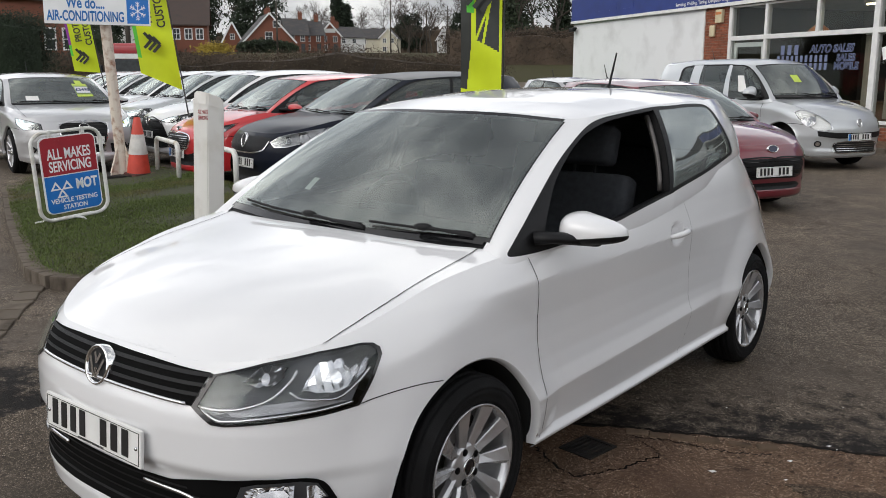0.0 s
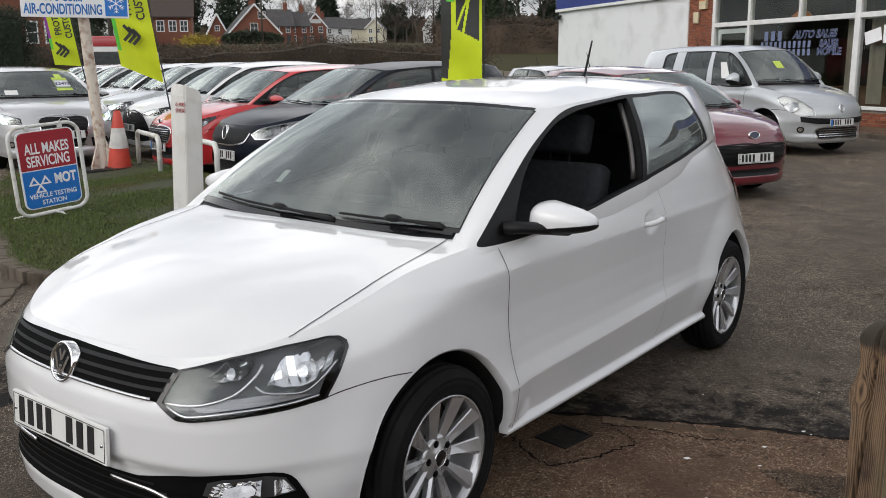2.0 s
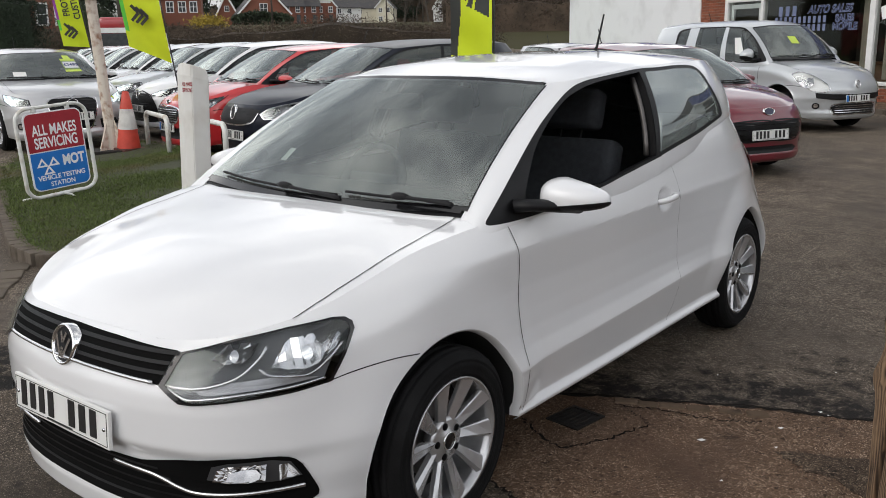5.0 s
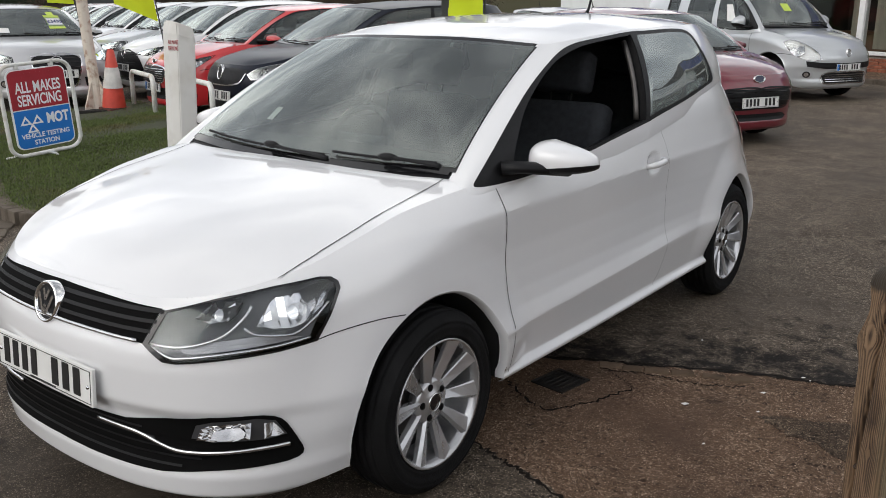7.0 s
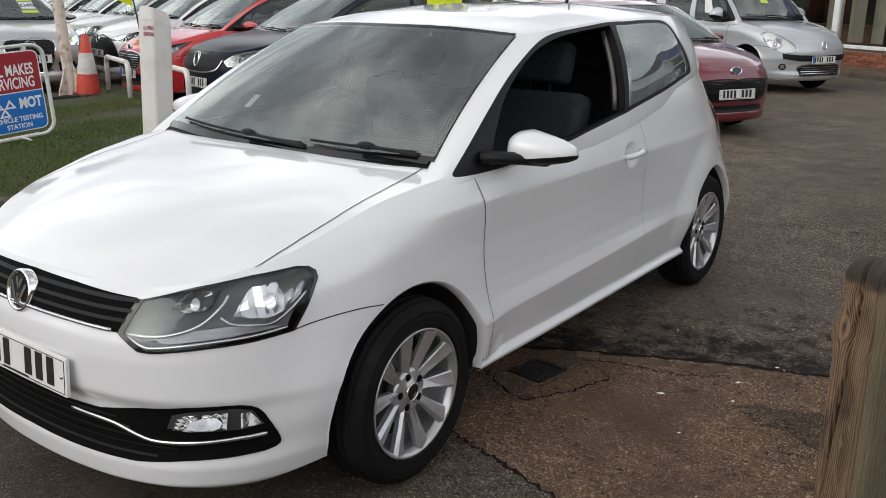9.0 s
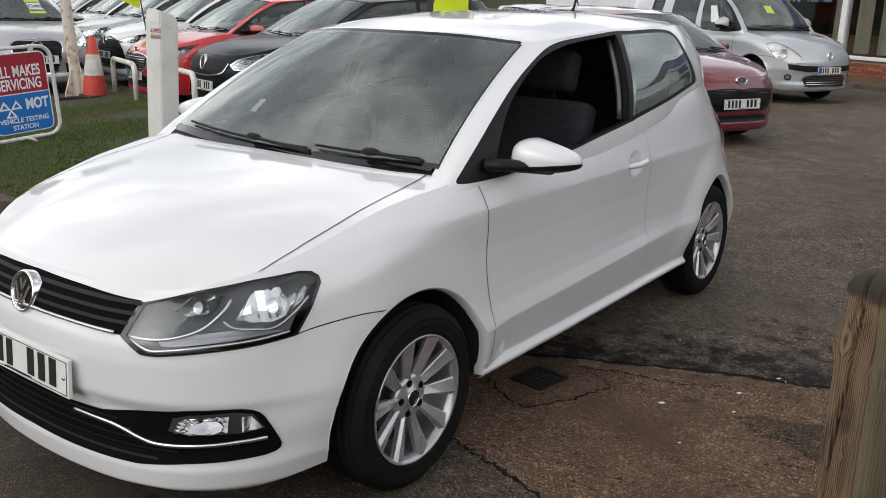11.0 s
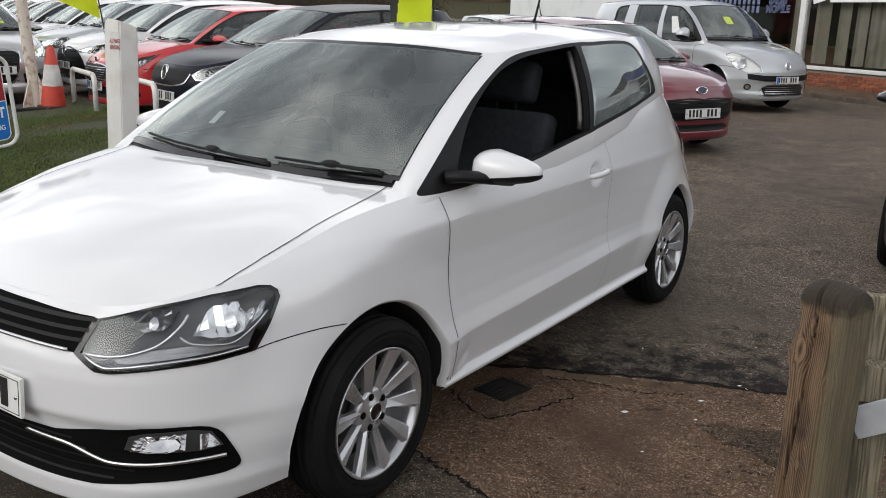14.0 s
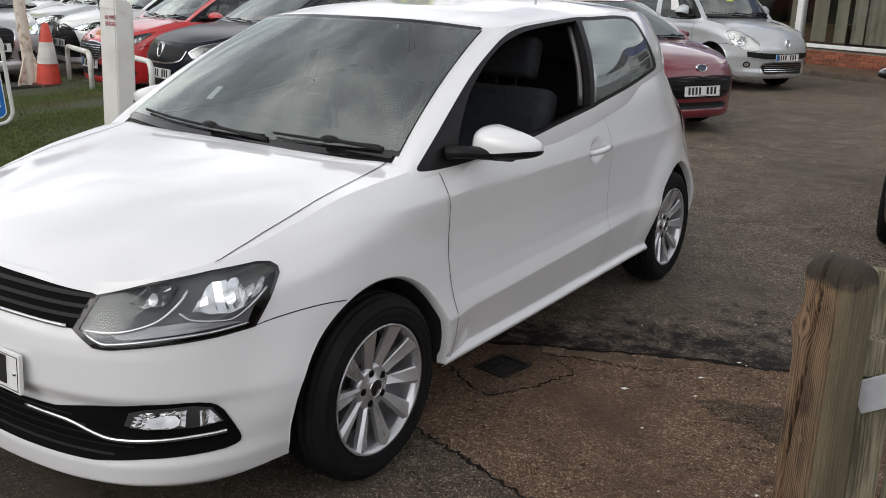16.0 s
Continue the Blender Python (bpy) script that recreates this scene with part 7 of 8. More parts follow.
lettering(card_text, 0.115, fr_ @ Matrix.Diagonal((0.75, 1, 1, 1)), M["text_blue"], card, "price_figures", 0.002, bold=0.0018)

# tall rusty post with the air-conditioning board
base = bearing(58.72, 12.25)
lz = lawn_z(base.x, base.y)
post = thing("sign_post", "rusty cream steel post carrying an air-conditioning board", "sign", Matrix.Translation((base.x, base.y, lz)) @ Matrix.Rotation(radians(60), 4, "Z"))
top = Vector((-0.11, 0.0, 2.42))
pts = [Vector((0, 0, 0)).lerp(top, k / 6) for k in range(7)]
V_, F_ = tube_path(pts, 0.070, 12)
mesh_ob("shaft", V_, F_, M["rusty"], post, smooth=False)
for k in range(4):
    m_ = Matrix.Rotation(radians(45 + 90 * k), 4, "Z")
    bm = bmesh.new()
    q = [(0.066, -0.006, 0.02), (0.22, -0.006, 0.02), (0.066, -0.006, 0.40), (0.066, 0.006, 0.02), (0.22, 0.006, 0.02), (0.066, 0.006, 0.40)]
    v_ = [bm.verts.new(m_ @ Vector(c)) for c in q]
    for f in ((0, 1, 2), (5, 4, 3), (0, 3, 4, 1), (1, 4, 5, 2), (2, 5, 3, 0)):
        bm.faces.new([v_[i] for i in f])
    bmesh.ops.recalc_face_normals(bm, faces=bm.faces)
    part("gusset", bm, M["rusty"], post)
part("base_plate", box(-0.24, 0.24, -0.24, 0.24, -0.02, 0.022, 0.006, 1), M["iron"], post)
bd = Matrix.Translation((-0.175, -0.12, 2.105)) @ Matrix.Rotation(radians(-2.0), 4, "Z") @ Matrix.Rotation(radians(0.6), 4, "Y") @ Matrix.Diagonal((0.88, 1, 1, 1))
board = part("board", box(-0.70, 0.72, -0.012, 0.012, -0.18, 0.18, 0.004, 1, bd), M["text_white"], post, "white board with blue lettering")
M["letter_blue"] = mat("letter_blue", (0.02, 0.16, 0.46), 0.5)
for txt, sz, x, z, sx in (("We do....", 0.185, -0.15, 0.075, 0.74), ("AIR-CONDITIONING", 0.172, -0.15, -0.085, 0.635)):
    lettering(txt, sz, bd @ Matrix.Translation((x, -0.0145, z)) @ STAND @ Matrix.Diagonal((sx, 1, 1, 1)), M["letter_blue"], board, bold=0.0045)
part("blue_square", box(0.40, 0.70, -0.015, -0.012, -0.155, 0.155, 0, 1, bd), M["sign_blue"], board)
bm = bmesh.new()
for k in range(6):
    m_ = bd @ Matrix.Translation((0.55, -0.0165, 0)) @ Matrix.Rotation(radians(60 * k), 4, "Y")
    add_box(bm, -0.005, 0.005, -0.001, 0.001, 0, 0.115, m_)
    for sgn in (-1, 1):
        for h in (0.055, 0.085):
            add_box(bm, -0.004, 0.004, -0.001, 0.001, 0, 0.036, m_ @ Matrix.Translation((0, 0, h)) @ Matrix.Rotation(radians(48 * sgn), 4, "Y"))
part("snowflake", bm, M["text_white"], board)

# traffic cone
cp = bearing(57.80, 12.2)
cone = thing("traffic_cone", "faded red traffic cone with a white reflective sleeve", "cone", Matrix.Translation((cp.x, cp.y, lawn_z(cp.x, cp.y))) @ Matrix.Rotation(radians(3), 4, "Y"))
part("base", box(-0.172, 0.172, -0.172, 0.172, -0.02, 0.026, 0.02, 2), M["cone_base"], cone, "dark rubber base")
V_, F_ = lathe([(0.150, 0.020), (0.146, 0.05), (0.120, 0.27)], 28, "z")
mesh_ob("cone_body", V_, F_, M["cone_orange"], cone)
V_, F_ = lathe([(0.124, 0.27), (0.080, 0.53)], 28, "z")
mesh_ob("sleeve", V_, F_, M["cone_white"], cone)
V_, F_ = lathe([(0.081, 0.53), (0.042, 0.74), (0.032, 0.75), (0.03, 0.70)], 28, "z")
mesh_ob("cone_top", V_, F_, M["cone_orange"], cone)

# hoop barriers
for a, b in (((-8.1, 4.80), (-6.98, 4.36)), ((-6.6, 4.50), (-5.50, 4.08))):
    A_, B_ = Vector((*a, lawn_z(*a) - 0.03)), Vector((*b, lawn_z(*b) - 0.03))
    d = (B_ - A_).normalized()
    up = Vector((0, 0, 1))
    h, r = 0.46, 0.10
    P = [A_, A_ + up * (h - r)]
    for k in range(1, 6):
        t = radians(90 * k / 5)
        P.append(A_ + up * (h - r + r * math.sin(t)) + d * (r - r * math.cos(t)))
    Q = [B_, B_ + up * (h - r)]
    for k in range(1, 6):
        t = radians(90 * k / 5)
        Q.append(B_ + up * (h - r + r * math.sin(t)) - d * (r - r * math.cos(t)))
    V_, F_ = tube_path(P + Q[::-1], 0.031, 10)
    hb = thing("hoop_barrier", "scuffed white tubular steel hoop barrier on the lawn", "barrier", Matrix.Identity(4), "hoop barriers")
    mesh_ob("hoop", V_, F_, M["white_metal"], hb)

# white marker post with a sloped cap
mp = bearing(53.75, 7.5)
mk = thing("marker_post", "tall white plastic marker post with sloping cap", "post", Matrix.Translation((mp.x, mp.y, lawn_z(mp.x, mp.y) - 0.02)) @ Matrix.Rotation(radians(76), 4, "Z") @ Matrix.Rotation(radians(2.6), 4, "Y") @ Matrix.Diagonal((0.86, 0.9, 1.085, 1)))
bm = bmesh.new()
ring = [(-0.115, -0.03), (-0.06, -0.105), (0.10, -0.105), (0.125, -0.06), (0.125, 0.10), (-0.115, 0.10)]
lo = [bm.verts.new((x, y, 0)) for x, y in ring]
hi = [bm.verts.new((x, y, 1.08 - 0.20 * x)) for x, y in ring]
bm.faces.new(lo[::-1])
bm.faces.new(hi)
for i in range(6):
    j = (i + 1) % 6
    bm.faces.new((lo[i], lo[j], hi[j], hi[i]))
bmesh.ops.bevel(bm, geom=bm.edges[:], offset=0.008, segments=2, affect="EDGES")
part("post_body", bm, M["plastic_white"], mk)
bm = bmesh.new()
lo = [bm.verts.new((x * 1.05, y * 1.05, 1.05 - 0.20 * x)) for x, y in ring]
hi = [bm.verts.new((x * 0.9, y * 0.9, 1.15 - 0.22 * x)) for x, y in ring]
bm.faces.new(lo[::-1])
bm.faces.new(hi)
for i in range(6):
    j = (i + 1) % 6
    bm.faces.new((lo[i], lo[j], hi[j], hi[i]))
bmesh.ops.bevel(bm, geom=bm.edges[:], offset=0.012, segments=2, affect="EDGES")
part("post_cap", bm, M["plastic_white"], mk)
for k, z in enumerate((1.00, 0.955)):
    e = Vector((0.055, -0.075, 0)).normalized()
    m_ = Matrix.Translation((-0.0875, -0.0675, z + 0.02)) @ Matrix.Rotation(math.atan2(-0.075, 0.055), 4, "Z") @ STAND
    lettering(("ALL MAKES", "SERVICING")[k], 0.042, Matrix.Translation((-0.0035, -0.0035, 0)) @ m_ @ Matrix.Diagonal((0.5, 1, 1, 1)), M["sign_red"], mk, depth=0.002)


# feather flags
def feather_flag(at, width, low, high, lean, mirror, side_m, text=True, cut=0.35, chev=0.42, band=False):
    """Cloth hung from a bent pole; local x runs from the free edge to the pole, the foot of the cloth is cut on a slant."""
    f = thing("feather_flag", "lime yellow feather advertising flag with dark printing", "flag", at, "feather flags")
    n, m = (44, 110) if band else (20, 80)
    V = []
    for j in range(m + 1):
        t = j / m
        z_pole = low + (high - low) * t
        w = width * (1.0 if t < 0.75 else math.sqrt(max(0.0, 1 - ((t - 0.75) / 0.25) ** 2)))
        for i in range(n + 1):
            u = i / n
            x = -w * (1 - u)
            z = z_pole + cut * (1 - u) * (1 - t)
            y = 0.035 * math.sin(3.0 * u + 5 * t) + 0.02 * math.sin(9 * t + 2 * u) + 0.015 * noise.noise((u * 3, t * 6, 1))
            V.append((x * mirror + lean * (z - low), y, z))
    F = grid_faces(m + 1, n + 1)
    fm = []
    for a in F:
        i, j = a[0] % (n + 1), a[0] // (n + 1)
        k = 2 if i < 2 and 12 < j else 0
        if k and j >= 22 and side_m:
            k = 3
        if band:
            u_, t_ = i / n, 0.457 * j / m
            k = 1 if u_ < 0.10 + 0.14 * min(1.0, t_ / 0.2) and t_ > 0.05 else 0
            k = 2 if 0.12 < u_ < 0.30 and t_ > 0.30 else k
            if t_ > 0.185 + 0.05 * (1 - u_) and 0.36 < u_ < 0.92 and abs((u_ - 0.36) * 0.35 - (t_ - 0.22)) > 0.010 and abs(u_ - 0.55 - 1.2 * (t_ - 0.22)) > 0.03:
                k = 1
        fm.append(k)
    mesh_ob("cloth", V, F, None, f, mats=[M["flag"], M["flag_dark"], M["flag_green"], M["flag_purple"]], face_mats=fm)
    V_, F_ = tube_path([(lean * (z - low) + (0.02 * mirror), 0.0, z) for z in np.linspace(0, high, 16)], np.linspace(0.014, 0.006, 16), 8)
    mesh_ob("pole", V_, F_, M["pole"], f)
    grid = np.array(V).reshape(m + 1, n + 1, 3)

    def on(u, t, off):
        p = grid[int(round(t * m)), int(round(u * n))]
        return Vector(p) + Vector((0, off, 0))
    c = 0.5 * width
    for k in range(3):
        zc = low + cut * 0.5 + chev + 0.10 * k
        bm = bmesh.new()
        for s_ in (-1, 1):
            tip = Matrix.Translation(((-c + 0.02 + 0.075 * (k - 1)) * mirror + lean * (zc - low), 0, low + cut * 0.5 + chev + 0.08 - 0.03 * (k - 1)))
            add_box(bm, -0.15, 0.0, -0.072, -0.066, -0.022, 0.022, tip @ Matrix.Rotation(radians(48 * s_), 4, "Y"))
        part("chevron", bm, M["flag_dark"], f)
    if text:
        for word, dx, size in (("CUSTOMER", 0.15, 0.165), ("PROTECT", -0.03, 0.165)):
            z = low + cut * 0.5 + chev + 0.66
            lettering(word, size, Matrix.Translation(((-c + dx) * mirror + lean * (z - low), -0.068, z)) @ Matrix.Rotation(math.atan(lean), 4, "Y") @ Matrix.Rotation(radians(-90), 4, "Y") @ STAND @ Matrix.Diagonal((0.85, 1, 1, 1)), M["flag_dark"], f, bold=0.004)
    return f


def facing(deg, d, z=0.0, turn=0.0):
    p = bearing(deg, d, z)
    return Matrix.Translation(p) @ Matrix.Rotation(radians(deg + turn), 4, "Z")


feather_flag(facing(54.9, 14.2), 0.56, 1.28, 3.02, -0.125, 1, False, cut=0.26, chev=0.50)
feather_flag(facing(59.6, 19.0), 0.47, 1.55, 3.4, -0.135, 1, True, cut=0.03, chev=0.22)
feather_flag(facing(34.75, 9.2), 0.42, 1.12, 2.62, 0.0, 1, False, text=False, cut=0.1, chev=1.05, band=True)

# ---- gate post and fence beside the camera ----
def wood_mat(name, a, b, c, green_side=None, moss_z=None, grain_at=""):
    m = bpy.data.materials.new(name)
    m.use_nodes = True
    n, l = m.node_tree.nodes, m.node_tree.links
    bs = n["Principled BSDF"]
    bs.inputs["Roughness"].default_value = 0.85
    co = n.new("ShaderNodeTexCoord")
    mpn = n.new("ShaderNodeMapping")
    mpn.inputs["Scale"].default_value = (27, 27, 1.7)
    l.new(co.outputs["Object"], mpn.inputs["Vector"])
    t = n.new("ShaderNodeTexNoise")
    t.inputs["Scale"].default_value, t.inputs["Detail"].default_value, t.inputs["Distortion"].default_value = 2.2, 9.0, 1.3
    l.new(mpn.outputs["Vector"], t.inputs["Vector"])
    if grain_at:
        mpn.inputs["Scale"].default_value = (9, 9, 1.7)
    r = n.new("ShaderNodeValToRGB")
    r.color_ramp.elements[0].position, r.color_ramp.elements[0].color = 0.40, (*a, 1)
    r.color_ramp.elements[1].position, r.color_ramp.elements[1].color = 0.60, (*b, 1)
    mp2 = n.new("ShaderNodeMapping")
    mp2.inputs["Scale"].default_value = (1, 1, 0.05)
    l.new(co.outputs["Object"], mp2.inputs["Vector"])
    tf = n.new("ShaderNodeTexWave")
    tf.bands_direction = "DIAGONAL"
    tf.inputs["Scale"].default_value, tf.inputs["Distortion"].default_value, tf.inputs["Detail"].default_value, tf.inputs["Detail Scale"].default_value = 62.0, 13.0, 4.0, 0.8
    l.new(mp2.outputs["Vector"], tf.inputs["Vector"])
    if grain_at:
        # growth rings follow the run of the grain stored with the mesh
        ga, gv, gw = n.new("ShaderNodeAttribute"), n.new("ShaderNodeCombineXYZ"), n.new("ShaderNodeMath")
        ga.attribute_name = grain_at
        gw.operation = "MULTIPLY_ADD"
        gw.inputs[1].default_value = 0.010
        l.new(t.outputs["Fac"], gw.inputs[0])
        l.new(ga.outputs["Fac"], gw.inputs[2])
        l.new(gw.outputs[0], gv.inputs[0])
        tf.bands_direction = "X"
        tf.inputs["Scale"].default_value, tf.inputs["Distortion"].default_value = 78.0, 0.0
        l.new(gv.outputs[0], tf.inputs["Vector"])
    av = n.new("ShaderNodeMath")
    av.operation = "MULTIPLY_ADD"
    av.inputs[1].default_value = 0.82 if grain_at else 0.84
    hf = n.new("ShaderNodeMath")
    hf.operation = "MULTIPLY"
    hf.inputs[1].default_value = 0.17 if grain_at else 0.16
    l.new(tf.outputs["Fac"], hf.inputs[0])
    l.new(t.outputs["Fac"], av.inputs[0])
    l.new(hf.outputs[0], av.inputs[2])
    l.new(av.outputs[0], r.inputs["Fac"])
    t2 = n.new("ShaderNodeTexNoise")
    t2.inputs["Scale"].default_value, t2.inputs["Detail"].default_value = 5.0, 5.0
    l.new(co.outputs["Object"], t2.inputs["Vector"])
    mr = n.new("ShaderNodeMapRange")
    mr.inputs[1].default_value, mr.inputs[2].default_value = 0.5, 0.68
    l.new(t2.outputs["Fac"], mr.inputs[0])
    if green_side:
        # algae on the damp side of the post
        sx_ = n.new("ShaderNodeSeparateXYZ")
        l.new(co.outputs["Object"], sx_.inputs[0])
        ma = n.new("ShaderNodeMath")
        ma.operation = "MULTIPLY_ADD"
        ma.inputs[1].default_value = 0.06
        l.new(t2.outputs["Fac"], ma.inputs[0])
        l.new(sx_.outputs[0], ma.inputs[2])
        mr.inputs[1].default_value, mr.inputs[2].default_value, mr.inputs[4].default_value = green_side, green_side + 0.03, 0.72
        l.new(ma.outputs[0], mr.inputs[0])
    mx = n.new("ShaderNodeMix")
    mx.data_type = "RGBA"
    l.new(mr.outputs[0], mx.inputs[0])
    l.new(r.outputs["Color"], mx.inputs[6])
    mx.inputs[7].default_value = (*c, 1)
    wood = mx.outputs[2]
    if moss_z:
        # damp moss grown over the top, ragged along its lower edge
        sz_, rag, my, mm_ = n.new("ShaderNodeSeparateXYZ"), n.new("ShaderNodeMath"), n.new("ShaderNodeMapRange"), n.new("ShaderNodeMix")
        tm = n.new("ShaderNodeTexNoise")
        tm.inputs["Scale"].default_value, tm.inputs["Detail"].default_value = 24.0, 6.0
        l.new(co.outputs["Object"], sz_.inputs[0])
        l.new(co.outputs["Object"], tm.inputs["Vector"])
        rag.operation = "MULTIPLY_ADD"
        rag.inputs[1].default_value = 0.07
        l.new(tm.outputs["Fac"], rag.inputs[0])
        l.new(sz_.outputs[2], rag.inputs[2])
        my.inputs[1].default_value, my.inputs[2].default_value = moss_z + 0.035, moss_z + 0.050
        l.new(rag.outputs[0], my.inputs[0])
        mm_.data_type = "RGBA"
        l.new(my.outputs[0], mm_.inputs[0])
        l.new(wood, mm_.inputs[6])
        mm_.inputs[7].default_value = (0.034, 0.025, 0.016, 1)
        wood = mm_.outputs[2]
    l.new(wood, bs.inputs["Base Color"])
    bp = n.new("ShaderNodeBump")
    bp.inputs["Strength"].default_value, bp.inputs["Distance"].default_value = 0.9, 0.007
    l.new(av.outputs[0], bp.inputs["Height"])
    l.new(bp.outputs["Normal"], bs.inputs["Normal"])
    return m


M["post_wood"] = wood_mat("weathered_post_wood", (0.040, 0.023, 0.013), (0.205, 0.130, 0.074), (0.112, 0.102, 0.062), 0.042, 0.948, "grain")
M["pale_wood"] = wood_mat("grey_fence_wood", (0.10, 0.086, 0.056), (0.30, 0.262, 0.185), (0.17, 0.162, 0.105))
M["zinc"] = mat("galvanised_strap", (0.52, 0.54, 0.57), 0.5, 0.25, vary=0.15, scale=14)
M["knot"] = mat("dark_knot", (0.040, 0.023, 0.013), 0.8, vary=0.3, scale=60)
gp = thing("gate_post", "weathered round-topped wooden gate post with knots and moss", "post", Matrix.Translation((2.073, -0.145, 0.0)) @ Matrix.Rotation(radians(-24), 4, "Z"))
PW, PD, PH, PR = 0.051, 0.043, 1.004, 0.044
NX, NA, NF = 61, 15, 180


def post_point(x, y, z):
    """Weathering: cracks down the face, a burr on one edge, a slight taper."""
    crack_x = -0.030 + 0.020 * (z - 0.35) + 0.006 * math.sin(z * 9.0) + 0.006 * noise.noise((0.3, 0.7, z * 3.1))
    fy = 0.0035 * noise.noise((x * 60, 1.0, z * 4)) + 0.004 * noise.noise((x * 22, 5.0, z * 2)) + 0.014 * math.exp(-((x - crack_x) / 0.0036) ** 2) + 0.006 * math.exp(-((x - 0.024) / 0.003) ** 2)
    fx = 0.004 * noise.noise((y * 40, 9.0, z * 6)) + (0.012 * math.exp(-((z - 0.845) / 0.030) ** 2) - 0.006 * math.exp(-((z - 0.92) / 0.03) ** 2) if x < 0 else 0.0)
    return Vector((x + fx * x / PW, y - fy * y / PD, z))


line_ = [(-PD, PH - PR + 0.0 - (PH - PR) * (1 - k / (NF - 1))) for k in range(NF)]
line_ += [(-PD * math.cos(math.pi * k / NA), PH - PR + PR * math.sin(math.pi * k / NA) ** 0.8) for k in range(1, NA)]
line_ += [(PD, (PH - PR) * (1 - k / 9)) for k in range(10)]
bm = bmesh.new()
grid_ = [[bm.verts.new(post_point(-PW + 2 * PW * i / (NX - 1), y, z) - Vector((0, 0, 0.010 * (abs(-1 + 2 * i / (NX - 1)) ** 4) * (z > PH - PR)))) for i in range(NX)] for y, z in line_]
for j in range(len(line_) - 1):
    for i in range(NX - 1):
        bm.faces.new((grid_[j][i], grid_[j][i + 1], grid_[j + 1][i + 1], grid_[j + 1][i]))
for side_i in (0, NX - 1):
    # end faces: fill between the front run, the round top and the back run
    for j in range(NF - 1):
        w0, w1 = grid_[j][side_i].co.z, grid_[j + 1][side_i].co.z
        if j == 0:
            prev = [grid_[0][side_i]] + [bm.verts.new(post_point(grid_[0][side_i].co.x, -PD + 2 * PD * q / 8, 0)) for q in range(1, 9)]
        nxt = [grid_[j + 1][side_i]] + [bm.verts.new(post_point(-PW if side_i == 0 else PW, -PD + 2 * PD * q / 8, (PH - PR) * (j + 1) / (NF - 1))) for q in range(1, 9)]
        for q in range(8):
            bm.faces.new((prev[q], prev[q + 1], nxt[q + 1], nxt[q]))
        prev = nxt
    bm.faces.new([prev[0]] + [grid_[NF - 1 + k][side_i] for k in range(1, NA)] + [prev[-1]])
bmesh.ops.recalc_face_normals(bm, faces=bm.faces)
me = bpy.data.meshes.new("post_shaft")
bm.to_mesh(me)
bm.free()
me.materials.append(M["post_wood"])
for p_ in me.polygons:
    p_.use_smooth = True
KNOTS = ((-0.036, 0.862, 0.014), (-0.016, 0.928, 0.006), (0.002, 0.40, 0.020), (0.030, 0.80, 0.005), (-0.006, 0.62, 0.005))
run = []
for v in me.vertices:
    # rings open round each knot like water round a stone
    g = v.co.x + (0.35 * v.co.y if abs(v.co.x) > PW * 0.9 else 0.0)
    for kx, kz, kr in KNOTS:
        dx, dz = v.co.x - kx, (v.co.z - kz) * 0.55
        q = math.hypot(dx, dz)
        g += -dx * (kr / max(q, kr)) ** 2 if q > kr else -dx + 0.12 * (q - kr)
    run.append(g)
me.attributes.new("grain", "FLOAT", "POINT").data.foreach_set("value", run)
shaft_ = new("post_shaft", me)
shaft_.parent = gp
for x, z, r in ((-0.016, 0.898, 0.006), (-0.016, 0.928, 0.0065), (-0.034, 0.575, 0.0045), (-0.006, 0.62, 0.0055)):
    V_, F_ = lathe([(0.0, 0.0015), (r * 0.5, 0.002), (r * 0.8, 0.001), (r * 1.1, -0.006)], 14, "z")
    mesh_ob("knot", [(a + x, -PD - c + 0.0045, b * 1.2 + z) for a, b, c in V_], F_, M["knot"], gp)
# close-boarded gate panel running back from the post
gate = thing("board_gate", "grey close-boarded wooden gate with galvanised strap hinge", "gate", Matrix.Translation((2.088, 0.005, 0.0)) @ Matrix.Rotation(radians(14), 4, "Z"))
gr_ = random.Random(9)
for k in range(12):
    x = 0.01 + k * 0.098
    h = 0.945 + gr_.uniform(-0.006, 0.012) + 0.006 * k
    part("board", box(x, x + 0.092, 0.0, 0.02, 0.10, h, 0.004, 1, Matrix.Rotation(radians(gr_.uniform(-0.6, 0.6)), 4, "Y")), M["pale_wood"], gate)
for z in (0.22, 0.72):
    part("rail", box(0.0, 1.18, -0.042, -0.002, z, z + 0.09, 0.006, 1), M["pale_wood"], gate)
part("brace", box(-0.05, 0.95, -0.040, -0.003, -0.045, 0.045, 0.006, 1, Matrix.Translation((0.05, 0, 0.33)) @ Matrix.Rotation(radians(-24), 4, "Y")), M["pale_wood"], gate)
sm_ = Matrix.Translation((0.02, -0.052, 0.675)) @ Matrix.Rotation(radians(-27), 4, "Y")
strap = part("strap_hinge", box(0.0, 0.62, -0.004, 0.003, -0.036, 0.036, 0.002, 1, sm_), M["zinc"], gate, "galvanised steel strap")
for k in range(4):
    V_, F_ = lathe([(0, 0.006), (0.007, 0.005), (0.009, 0)], 10, "z")
    mesh_ob("bolt", [sm_ @ Vector((x + 0.09 + 0.15 * k, -0.004 - z, y)) for x, y, z in V_], F_, M["iron"], strap)


